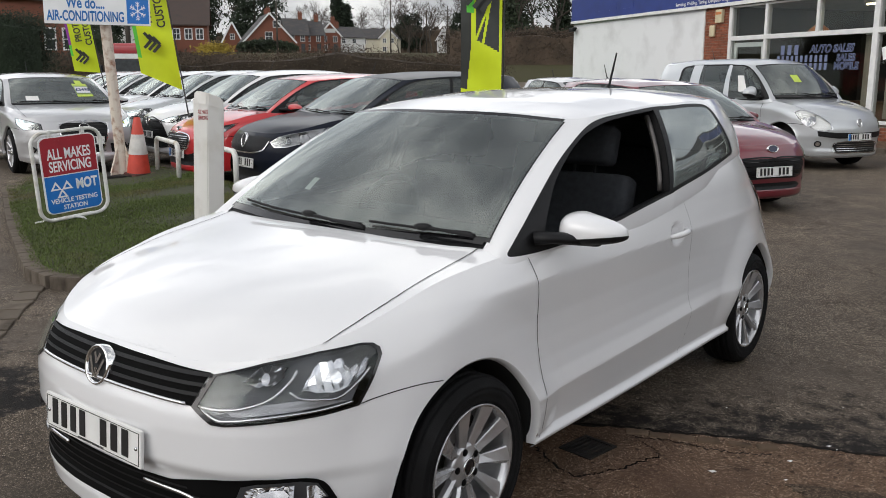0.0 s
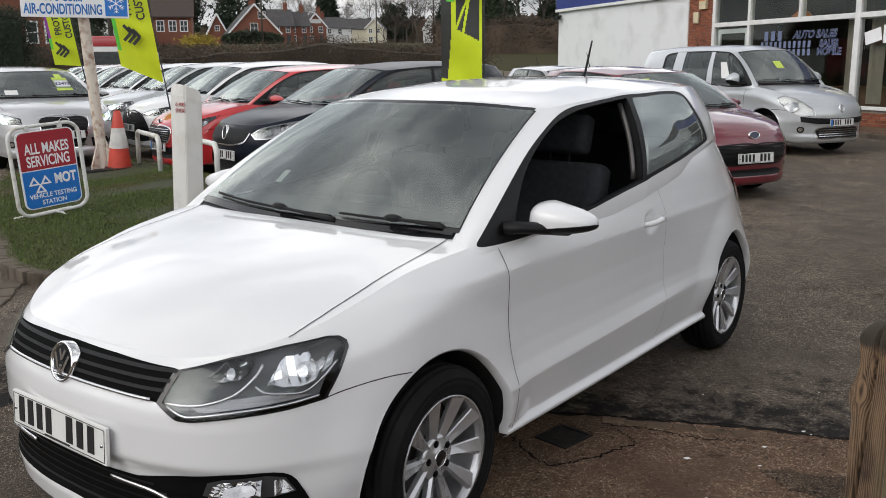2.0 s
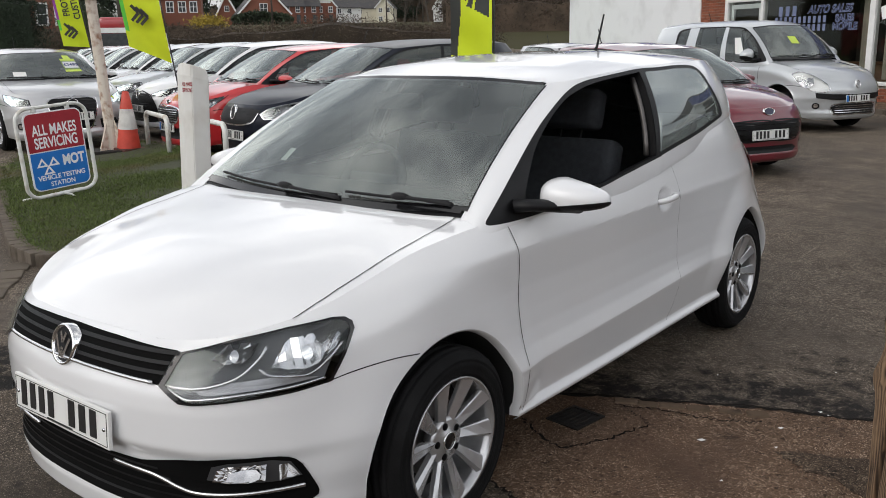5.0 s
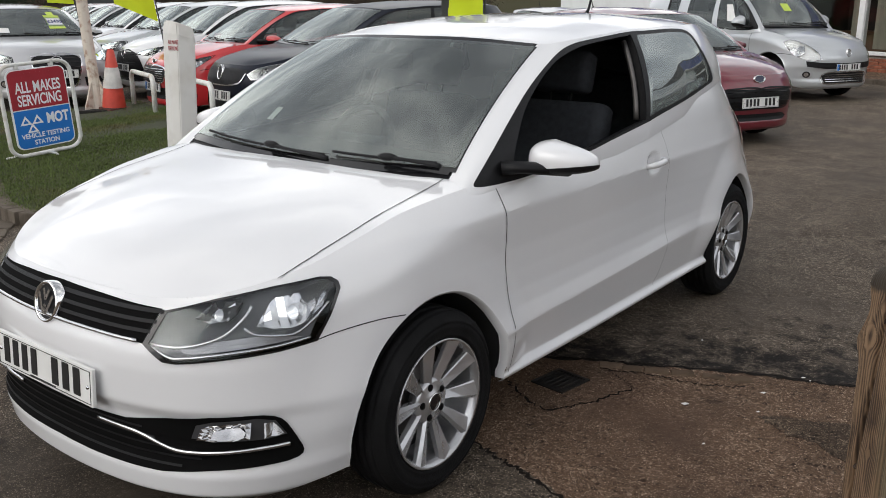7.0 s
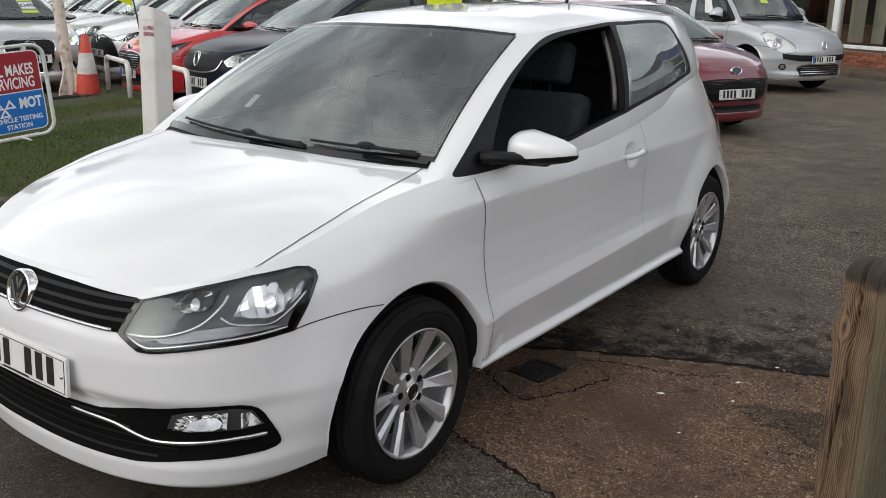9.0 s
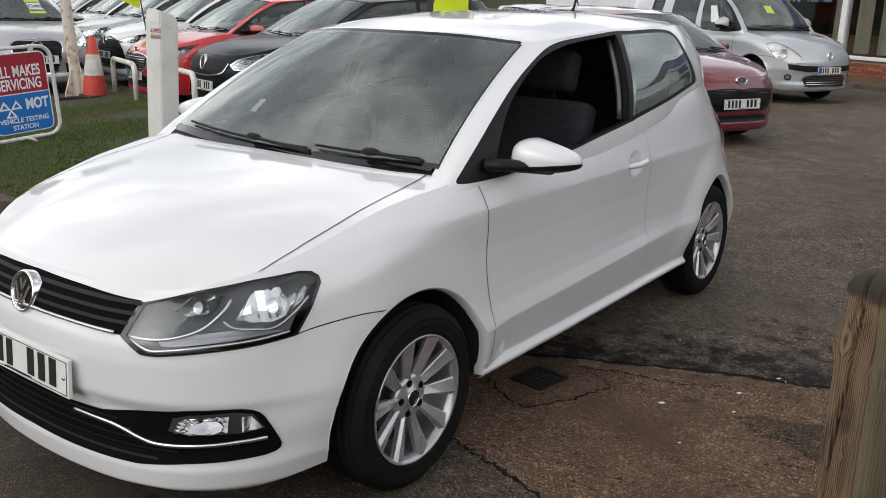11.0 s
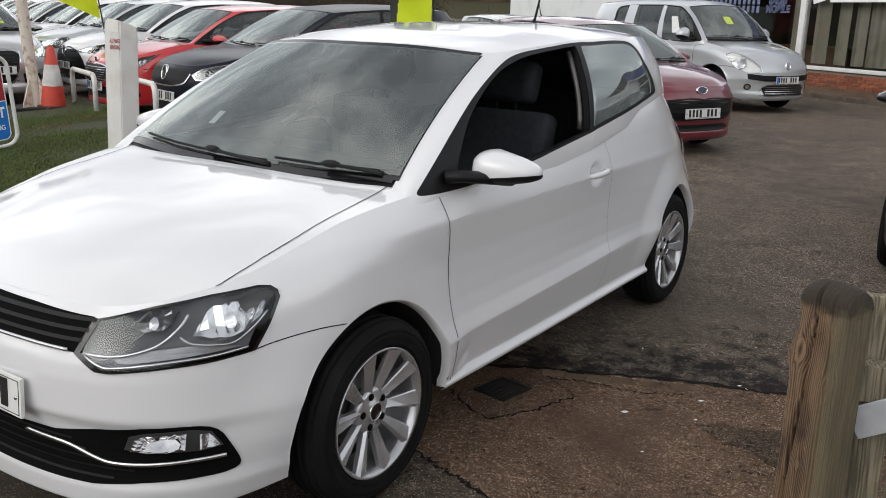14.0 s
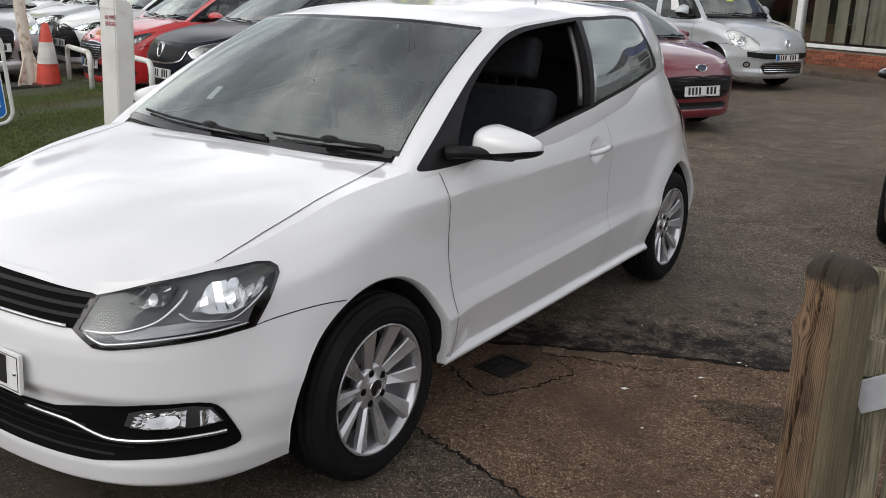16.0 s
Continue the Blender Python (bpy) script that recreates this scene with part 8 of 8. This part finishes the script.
# unseen plain wall, added to keep low sky light off the car's flank
M["sky_block"] = mat("sky_block_render", (0.17, 0.135, 0.105), 0.9, spec=0.1, vary=0.25, scale=1.4, bump=0.4, bump_scale=30, dirt=(0.10, 0.085, 0.065))
tagged(part("wall_east", box(8.6, 8.8, -12.0, 14.0, -0.02, 2.0, 0.01, 1), M["sky_block"], None), "unseen plain brown wall added to block low sky light", "wall", kind="structure")

# ---- hedges, houses and trees beyond ----
M.update(
    house_brick=mat("house_brick", (0.19, 0.072, 0.045), 0.9, vary=0.25, scale=1.2, bump=0.3, bump_scale=12, dirt=(0.15, 0.06, 0.04)),
    slate=mat("slate_roof", (0.060, 0.058, 0.060), 0.85, vary=0.25, scale=1.4, bump=0.3, bump_scale=8, dirt=(0.10, 0.085, 0.075)),
    tile_brown=mat("brown_roof_tiles", (0.060, 0.042, 0.036), 0.9, vary=0.3, scale=1.5, dirt=(0.05, 0.04, 0.035)),
    cream=mat("cream_render", (0.60, 0.56, 0.44), 0.85, vary=0.08, scale=0.6),
    far_white=mat("white_render", (0.66, 0.66, 0.64), 0.85, vary=0.08, scale=0.6),
    dark_pane=mat("far_window_pane", (0.05, 0.055, 0.06), 0.15, vary=0.2),
    bark=mat("bark", (0.075, 0.062, 0.05), 0.95, vary=0.3, scale=2),
    twigs=mat("winter_twigs", (0.095, 0.075, 0.058), 0.95, vary=0.3, scale=0.5, per_island=0.3),
    hedge=mat("winter_hedge", (0.088, 0.064, 0.045), 0.95, vary=0.3, scale=0.6, per_island=0.4),
    evergreen=mat("evergreen_leaves", (0.022, 0.036, 0.018), 0.85, vary=0.3, scale=0.5, per_island=0.4),
    ivy=mat("ivy_leaves", (0.032, 0.048, 0.022), 0.8, vary=0.3, scale=0.5, per_island=0.4),
    yellow_leaf=mat("yellow_shrub_leaves", (0.34, 0.25, 0.03), 0.8, per_island=0.4),
    fence_far=mat("pale_fence", (0.26, 0.23, 0.19), 0.9, vary=0.2, scale=2),
)


def cards(rng, centres, size, n_each, spread, flat=1.0):
    """Small leaf or twig triangles scattered round many centres."""
    C = np.repeat(np.asarray(centres), n_each, 0)
    n = len(C)
    P = C + rng.normal(0, 1, (n, 3)) * np.asarray(spread)
    A = rng.normal(0, 1, (n, 3))
    A /= np.linalg.norm(A, axis=1)[:, None]
    B = np.cross(A, rng.normal(0, 1, (n, 3)))
    B /= np.linalg.norm(B, axis=1)[:, None] + 1e-9
    s = size * rng.uniform(0.5, 1.3, (n, 1))
    V = np.stack([P - A * s, P + A * s * 0.3 + B * s * 0.6 * flat, P + A * s], 1).reshape(-1, 3)
    F = [(3 * i, 3 * i + 1, 3 * i + 2) for i in range(n)]
    return V, F


def hedge(label, pts, depth, heights, material, seed, size=0.16, density=90):
    rng = np.random.RandomState(seed)
    L = spline(np.array(pts, float), 60)
    H = np.interp(np.linspace(0, 1, 60), np.linspace(0, 1, len(heights)), heights)
    C = []
    core_v, core_f = [], []
    for i, ((x, y), h) in enumerate(zip(L, H)):
        z = rise(x, y)
        h2 = h + 0.18 * noise.noise((x * 0.6, y * 0.6, seed))
        d = L[min(i + 1, 59)] - L[max(i - 1, 0)]
        nrm = np.array([-d[1], d[0]]) / (np.linalg.norm(d) + 1e-9)
        for k, (o, hh) in enumerate(((-depth / 2, 0), (-depth / 2, h2 * 0.9), (0, h2 * 0.97), (depth / 2, h2 * 0.9), (depth / 2, 0))):
            core_v.append((x + nrm[0] * o, y + nrm[1] * o, z + hh * 0.97 - 0.1))
        for k in range(density // 10):
            o, hh = rng.uniform(-0.5, 0.5) * depth, rng.uniform(0.05, 1.0) * h2
            C.append((x + nrm[0] * o + rng.normal(0, 0.3), y + nrm[1] * o + rng.normal(0, 0.3), z + hh))
    V, F = cards(rng, C, size, 10, (0.30, 0.30, 0.16))
    n = len(V)
    core_f = [tuple(n + a for a in f) for f in grid_faces(60, 5)]
    ob = mesh_ob("hedge", np.vstack([V, np.array(core_v)]), F + core_f, material, smooth=False)
    return tagged(ob, label, "hedge", kind="stuff")


hedge("long bare brown winter hedge beyond the forecourt", [tuple(bearing(b, 42)[:2]) for b in (57, 53, 49, 45, 41, 38, 35.3)], 1.6, (1.15, 1.25, 1.45, 1.72, 1.42, 1.25, 1.1), M["hedge"], 2, 0.06, 1100)
hedge("thick bare brown scrub along the field", [tuple(bearing(b, 66)[:2]) for b in (38, 35.5, 33, 31, 29, 26)], 4.0, (2.2, 2.1, 2.4, 2.2, 2.4, 2.0), M["hedge"], 5, 0.12, 900)
hedge("tall clipped dark evergreen hedge", [tuple(bearing(b, 40)[:2]) for b in (70, 67, 64.5, 62.8)], 2.0, (2.95, 2.95, 2.95, 2.9), M["evergreen"], 7, 0.055, 1300)
hedge("low shrubs and bramble bank", [tuple(bearing(b, 52)[:2]) for b in (63, 60, 57, 54.5, 52)], 3.0, (0.9, 0.8, 0.8, 0.9, 0.8), M["hedge"], 8, 0.09, 700)
hedge("garden shrubs in front of the terrace", [tuple(bearing(b, 172)[:2]) for b in (51.2, 50, 48.8, 48.0)], 3.0, (1.6, 2.2, 2.0, 1.3), M["ivy"], 9, 0.4, 200)
hedge("yellow flowering shrub by the bank", [tuple(bearing(b, 60)[:2]) for b in (53.2, 52.8, 52.4)], 1.2, (0.8, 1.3, 0.9), M["yellow_leaf"], 10, 0.14, 120)
hedge("dark shrubs round the lorry yard", [tuple(bearing(b, 58)[:2]) for b in (60.6, 59.6, 58.8)], 2.0, (1.6, 2.3, 1.4), M["ivy"], 31, 0.09, 300)
# pale boundary fence
fence = thing("boundary_fence", "pale wooden boundary fence at the field edge", "fence")
for k in range(16):
    p, q = bearing(36.5 - k * 0.72, 28.6), bearing(36.5 - (k + 1) * 0.72, 28.6)
    d = q - p
    part("fence_panel", box(0, d.length - 0.02, -0.02, 0.02, 0.05, 1.30 + 0.02 * (k % 2), 0.006, 1, Matrix.Translation(p) @ Matrix.Rotation(math.atan2(d.y, d.x), 4, "Z")), M["fence_far"], fence)


def window(parent, m, w, h):
    """A far house window: frame proud of the wall, panes set in it. Local y- is outward."""
    f = part("window", box(-w / 2 - 0.07, w / 2 + 0.07, -0.06, 0.02, -0.07, h + 0.07, 0, 1, m), M["frame_white"], parent)
    nx = 2 if w > 0.7 else 1
    for i in range(nx):
        for j in range(2):
            a, b = -w / 2 + i * w / nx + 0.035, -w / 2 + (i + 1) * w / nx - 0.035
            c, d = j * h / 2 + 0.035, (j + 1) * h / 2 - 0.035
            part("pane", box(a, b, -0.066, -0.060, c, d, 0, 1, m), M["dark_pane"], f)
    return f


def house(label, at, w, d, eave, ridge, wall_m, roof_m, windows=(), gable_front=True, chimneys=(), trim=True, doors=(), timber=None):
    """Local x along the front, -y is the front. A gable front has its ridge running back; otherwise it runs along x."""
    hs = thing("house", label, "house", at)
    bm = bmesh.new()
    if gable_front:
        sec = [(-w / 2, 0), (w / 2, 0), (w / 2, eave), (0, ridge), (-w / 2, eave)]
        f = [bm.verts.new((x, 0, z)) for x, z in sec]
        g = [bm.verts.new((x, d, z)) for x, z in sec]
    else:
        sec = [(0, 0), (d, 0), (d, eave), (d / 2, ridge), (0, eave)]
        f = [bm.verts.new((w / 2, y, z)) for y, z in sec]
        g = [bm.verts.new((-w / 2, y, z)) for y, z in sec]
    bm.faces.new(f)
    bm.faces.new(g[::-1])
    for i in range(5):
        j = (i + 1) % 5
        bm.faces.new((f[j], f[i], g[i], g[j]))
    bmesh.ops.recalc_face_normals(bm, faces=bm.faces)
    part("wall", bm, wall_m, hs)
    for sgn in (-1, 1):
        bm = bmesh.new()
        o, th = 0.35, 0.16
        if gable_front:
            run = w / 2
            k = (ridge - eave) / run
            q = [(sgn * (run + o), eave - k * o), (0, ridge)]
            c = [(x, y, z + dz) for dz in (0.02, th) for y in (-o, d + o) for x, z in q]
        else:
            run = d / 2
            k = (ridge - eave) / run
            q = [(d / 2 + sgn * (run + o), eave - k * o), (d / 2, ridge)]
            c = [(x, y, z + dz) for dz in (0.02, th) for x in (-w / 2 - o, w / 2 + o) for y, z in q]
        v = [bm.verts.new(p) for p in c]
        for fc in ((0, 1, 3, 2), (4, 5, 7, 6), (0, 1, 5, 4), (2, 3, 7, 6), (0, 2, 6, 4), (1, 3, 7, 5)):
            bm.faces.new([v[i] for i in fc])
        bmesh.ops.recalc_face_normals(bm, faces=bm.faces)
        part("roof", bm, roof_m, hs)
        if trim and gable_front:
            a, b = Vector((sgn * (run + o), -o - 0.04, eave - k * o)), Vector((0, -o - 0.04, ridge))
            L_ = (b - a).length
            part("bargeboard", box(0, L_, -0.05, 0.05, -0.14, 0.20, 0, 1, Matrix.Translation(a) @ Matrix.Rotation(-math.atan2(b.z - a.z, b.x - a.x), 4, "Y")), M["frame_white"], hs)
    for x, z, ww, hh in windows:
        window(hs, Matrix.Translation((x, 0, z)), ww, hh)
    for x, z, ww, hh in doors:
        part("door", box(x - ww / 2, x + ww / 2, -0.08, 0.0, 0, hh), M["dark_pane"], hs)
    for x, y, h in chimneys:
        st = part("chimney", box(x - 0.45, x + 0.45, y - 0.35, y + 0.35, ridge - 1.2, ridge + h, 0.03, 1), M["house_brick"], hs)
        part("chimney_cap", box(x - 0.52, x + 0.52, y - 0.42, y + 0.42, ridge + h - 0.25, ridge + h - 0.05), M["house_brick"], st)
        for dx in (-0.22, 0.22):
            V_, F_ = lathe([(0.10, 0), (0.13, 0.05), (0.10, 0.45), (0.07, 0.45)], 10, "z")
            mesh_ob("chimney_pot", [(x + dx + a, y + b, ridge + h - 0.05 + c) for a, b, c in V_], F_, M["house_brick"], st)
    if timber:
        x, z, ww, hh = timber
        part("timbered_gable", box(x - ww / 2, x + ww / 2, -0.05, 0.0, z, z + hh), M["far_white"], hs)
    return hs


def plot(b, d, turn=0.0, dz=0.0):
    p = bearing(b, d)
    return Matrix.Translation((p.x, p.y, rise(p.x, p.y) + dz)) @ Matrix.Rotation(radians(b + turn), 4, "Z")


house("brick gabled house with white bargeboards and slate roof", plot(49.45, 190, 8), 10.4, 14, 2.4, 8.0, M["house_brick"], M["slate"], [(-0.2, 2.3, 1.5, 1.9), (1.5, 5.2, 1.5, 1.3)], chimneys=((1.0, 9, 1.6), (1.0, 12, 1.4)))
for i, b in enumerate((47.75, 46.75, 45.7)):
    house("brick terraced house with slate roof and white windows", plot(b, 204 + 3 * i, 10), 5.0, 9, 4.0, 7.6 - 0.4 * i, M["house_brick"], M["slate"], [(-1.2, 2.5, 0.9, 1.3), (1.2, 2.5, 0.9, 1.3), (-1.2, 0.5, 1.0, 1.3)], gable_front=i == 2, chimneys=((1.5, 4.5, 1.5),), doors=((1.3, 0, 0.9, 2.0),), timber=(0, 4.6, 2.6, 0.9) if i == 2 else None)
house("white rendered house with slate roof", plot(44.4, 232, 28), 8.6, 8, 4.0, 6.6, M["far_white"], M["slate"], [(-2.0, 2.4, 1.0, 1.2), (1.0, 2.4, 1.0, 1.2)], gable_front=False, chimneys=((-2.2, 3.5, 1.2),), trim=False)
house("cream rendered gabled house with slate roof", plot(42.0, 262, -6), 5.0, 12, 4.4, 7.0, M["cream"], M["slate"], [(-1.1, 2.9, 1.0, 1.2), (1.1, 2.9, 1.0, 1.2), (-1.1, 0.5, 1.1, 1.2)])
house("cream rendered wing with long slate roof", plot(43.1, 266, 6), 9.0, 8.0, 4.2, 7.0, M["cream"], M["slate"], [(-2, 2.6, 1.0, 1.2)], gable_front=False, trim=False)
house("small white gabled house among trees", plot(38.45, 262, 0), 4.0, 7, 4.0, 7.4, M["far_white"], M["slate"], [(0.2, 2.6, 1.0, 1.2)])
house("tan rendered cottage among trees", plot(37.7, 240, 0), 4.4, 7, 3.2, 5.2, M["cream"], M["tile_brown"], [(0.2, 1.4, 1.0, 1.0)], gable_front=False, trim=False)
house("timber-gabled cottage behind trees", plot(51.75, 200, 0), 4.0, 6, 2.6, 6.4, M["house_brick"], M["tile_brown"], [(0, 2.8, 0.9, 1.1)])
house("brick house behind the clipped hedge", plot(64.6, 62, 6, -0.5), 9.0, 8, 4.6, 7.6, M["house_brick"], M["tile_brown"], [(-1.4, 3.4, 0.6, 1.2), (2.6, 1.4, 0.6, 1.3), (3.6, 1.4, 0.4, 1.3)], gable_front=False, trim=False)
house("long brick terrace with brown tiled roof", plot(55.55, 112, -4, 0.3), 9.0, 8, 3.4, 6.4, M["house_brick"], M["tile_brown"], [(x, 1.6, 0.8, 1.2) for x in (-3.6, -2.1, -0.6, 0.9, 2.3, 3.6)], gable_front=False, trim=False)
house("white rendered house end behind the flags", plot(58.5, 104, 0), 5.0, 7, 3.4, 5.2, M["far_white"], M["slate"], [(-1, 1.6, 0.8, 1.1)], gable_front=False, trim=False)


def bare_tree(label, at, height, seed, spread=0.5, depth=5, trunk=0.05, ivy=False, twig=True):
    rnd = random.Random(seed)
    V, F = [], []
    tips = []

    def limb(p, d, ln, r, lev):
        q = p
        pts, rad = [p], [r]
        for k in range(3):
            d = (d + Vector((rnd.gauss(0, 0.12), rnd.gauss(0, 0.12), 0.05))).normalized()
            q = q + d * ln / 3
            pts.append(q)
            rad.append(r * (1 - 0.15 * (k + 1)))
        v, f = tube_path(pts, rad, 5 if lev > 2 else 3)
        o = len(V)
        V.extend(v)
        F.extend([tuple(i + o for i in a) for a in f[:-2]])
        if lev == 0:
            tips.append((q, d, ln))
            return
        n = 3 if lev > 1 else 4
        for k in range(n):
            t = rnd.uniform(0.35, 1.0) if k else 1.0
            s_ = p.lerp(q, t)
            e = (d * rnd.uniform(0.6, 1.0) + Vector((rnd.gauss(0, spread), rnd.gauss(0, spread), rnd.uniform(-0.1, 0.45)))).normalized()
            limb(s_, e, ln * rnd.uniform(0.58, 0.8), r * 0.52, lev - 1)
    t = thing("tree", label, "tree", at)
    limb(Vector((0, 0, -0.2)), Vector((0, 0, 1)), height * 0.34, height * trunk * 0.55, depth - 1)
    mesh_ob("trunk", V, F, M["bark"], t)
    if twig:
        rng = np.random.RandomState(seed)
        C = np.array([tuple(p) for p, _, _ in tips])
        W, G = [], []
        for p, d, ln in tips:
            for k in range(6):
                e = (d + Vector((rnd.gauss(0, 0.5), rnd.gauss(0, 0.5), rnd.gauss(0.1, 0.3)))).normalized() * ln * rnd.uniform(0.7, 1.5)
                n_ = e.orthogonal().normalized() * height * 0.0016
                o = len(W)
                W += [p + n_, p - n_, p + e]
                G.append((o, o + 1, o + 2))
        tagged(mesh_ob("twig_crown", W, G, M["twigs"], t, smooth=False), kind="stuff")
    if ivy:
        rng = np.random.RandomState(seed + 1)
        C = [(rng.normal(0, height * 0.05), rng.normal(0, height * 0.05), z) for z in rng.uniform(0, height * 0.55, 60)]
        v, f = cards(rng, C, 0.22, 40, (0.45, 0.45, 0.4))
        mesh_ob("ivy", v, f, M["ivy"], t, smooth=False)
    return t


def conifer(label, at, height, radius, seed, round_top=False):
    rng = np.random.RandomState(seed)
    t = thing("tree", label, "tree", at)
    v, f = tube_path([(0, 0, -0.2), (0.05, 0, height * 0.5), (0, 0, height * 0.92)], [height * 0.022, height * 0.015, 0.03], 7)
    mesh_ob("trunk", v, f, M["bark"], t)
    C = []
    for k in range(150):
        h = rng.uniform(0.12, 0.98)
        prof = math.sqrt(max(0.02, 1 - ((h - 0.55) / 0.5) ** 2)) if round_top else (1.05 - h) ** 0.8
        a, r = rng.uniform(0, 6.28), radius * prof * rng.uniform(0.55, 1.0)
        C.append((r * math.cos(a), r * math.sin(a), h * height + 0.25 * rng.normal()))
    v, f = cards(rng, C, height * 0.035, 42, (radius * 0.16, radius * 0.16, height * 0.03))
    mesh_ob("crown", v, f, M["evergreen"], t, smooth=False)
    return t


# bearing, distance, height, kind
for i, (b, d, h, k) in enumerate((
        (54.2, 150, 13, "r"), (50.35, 235, 19, "r"), (45.2, 290, 18, "c"), (44.6, 295, 15, "c"), (36.9, 250, 16, "c"), (30.9, 96, 6.5, "c"), (34.3, 84, 10, "c"), (59.5, 74, 5, "r"), (66.5, 90, 10, "r"), (40.6, 300, 13, "r"), (37.2, 210, 9, "r"))):
    conifer("dark evergreen tree on the skyline", plot(b, d, i * 40), h, h * (0.34 if k == "r" else 0.2), 20 + i, k == "r")
for i, (b, d, h, iv) in enumerate((
        (56.0, 150, 13, 0), (53.9, 150, 13, 0), (52.9, 170, 14, 0), (48.3, 265, 17, 0), (46.3, 290, 19, 1), (45.8, 285, 15, 0), (43.9, 300, 17, 0), (43.0, 300, 18, 0), (42.3, 300, 20, 0), (41.5, 300, 19, 0), (40.7, 290, 20, 0), (39.9, 290, 19, 0), (39.2, 280, 18, 0), (38.3, 285, 19, 0), (37.3, 270, 18, 0), (36.3, 240, 17, 0),
        (34.3, 82, 15, 1), (33.5, 80, 16, 1), (32.5, 92, 13, 0), (31.4, 88, 12, 0), (30.4, 96, 13, 0), (29.0, 90, 13, 0), (57.6, 130, 11, 0), (60.5, 130, 12, 0), (41.3, 210, 8, 0), (40.8, 205, 8.5, 0), (40.2, 210, 8, 0))):
    bare_tree("bare winter tree behind the houses" + (" with ivy" if iv else ""), plot(b, d, i * 70), h, 60 + i, 0.5, 5, 0.032, bool(iv))
hedge("bare brown woodland edge along the skyline", [tuple(bearing(b, 305)[:2]) for b in (60, 55, 50, 46, 42, 38, 34, 30, 26)], 10.0, (6.0, 6.0, 5.0, 6.5, 8.0, 8.5, 9.0, 9.0, 9.0), M["hedge"], 15, 1.0, 420)

# red lorry cab parked beyond the row
lorry = thing("lorry", "red lorry cab with white front panel beyond the cars", "lorry", plot(57.75, 31, -6) @ Matrix.Diagonal((0.84, 0.84, 0.80, 1)))
M["lorry_red"] = paint("lorry_red_paint", (0.34, 0.03, 0.035))
part("cab", box(-1.0, 1.15, 0, 2.0, 0.5, 2.35, 0.14, 3), M["lorry_red"], lorry, smooth=True)
part("roof_deflector", box(-0.9, 1.05, 0.15, 1.9, 2.3, 2.85, 0.2, 3), M["lorry_red"], lorry, smooth=True)
part("front_panel", box(-0.85, 1.0, -0.02, 0.0, 2.22, 2.42), M["frame_white"], lorry)
part("windscreen", box(-0.85, 1.0, -0.03, -0.004, 1.45, 2.2, 0.01, 1), M["dark_pane"], lorry)
part("bumper", box(-1.0, 1.15, -0.1, 0.1, 0.35, 0.75, 0.04, 2), M["trim"], lorry)
part("load_body", box(-1.05, 1.2, 2.1, 7.0, 0.9, 2.3, 0.03, 1), M["frame_white"], lorry)
for sx in (-1.18, 1.3):
    part("wing_mirror", box(sx - 0.09, sx + 0.09, -0.05, 0.05, 1.5, 1.95, 0.03, 2), M["trim"], lorry)
for y in (0.9, 5.5):
    for sx in (-0.95, 1.1):
        V_, F_ = lathe([(0.0, 0.14), (0.3, 0.14), (0.48, 0.12), (0.5, 0), (0.48, -0.12), (0, -0.14)], 28)
        mesh_ob("wheel", [(a + sx, c + y, q + 0.5) for a, c, q in V_], F_, M["rubber"], lorry)
# telegraph and lamp poles
for b, d, h in ((41.85, 160, 9.5), (39.55, 158, 7.5), (57.9, 45, 5.5), (38.2, 150, 8.0), (49.0, 118, 7.0)):
    p = bearing(b, d)
    tp = thing("pole", "slim grey roadside pole", "pole", Matrix.Translation((p.x, p.y, rise(p.x, p.y) - 0.2)), "roadside poles")
    V_, F_ = tube_path([(0, 0, 0), (0, 0, h)], [0.14, 0.09], 8)
    mesh_ob("shaft", V_, F_, M["bark"], tp)
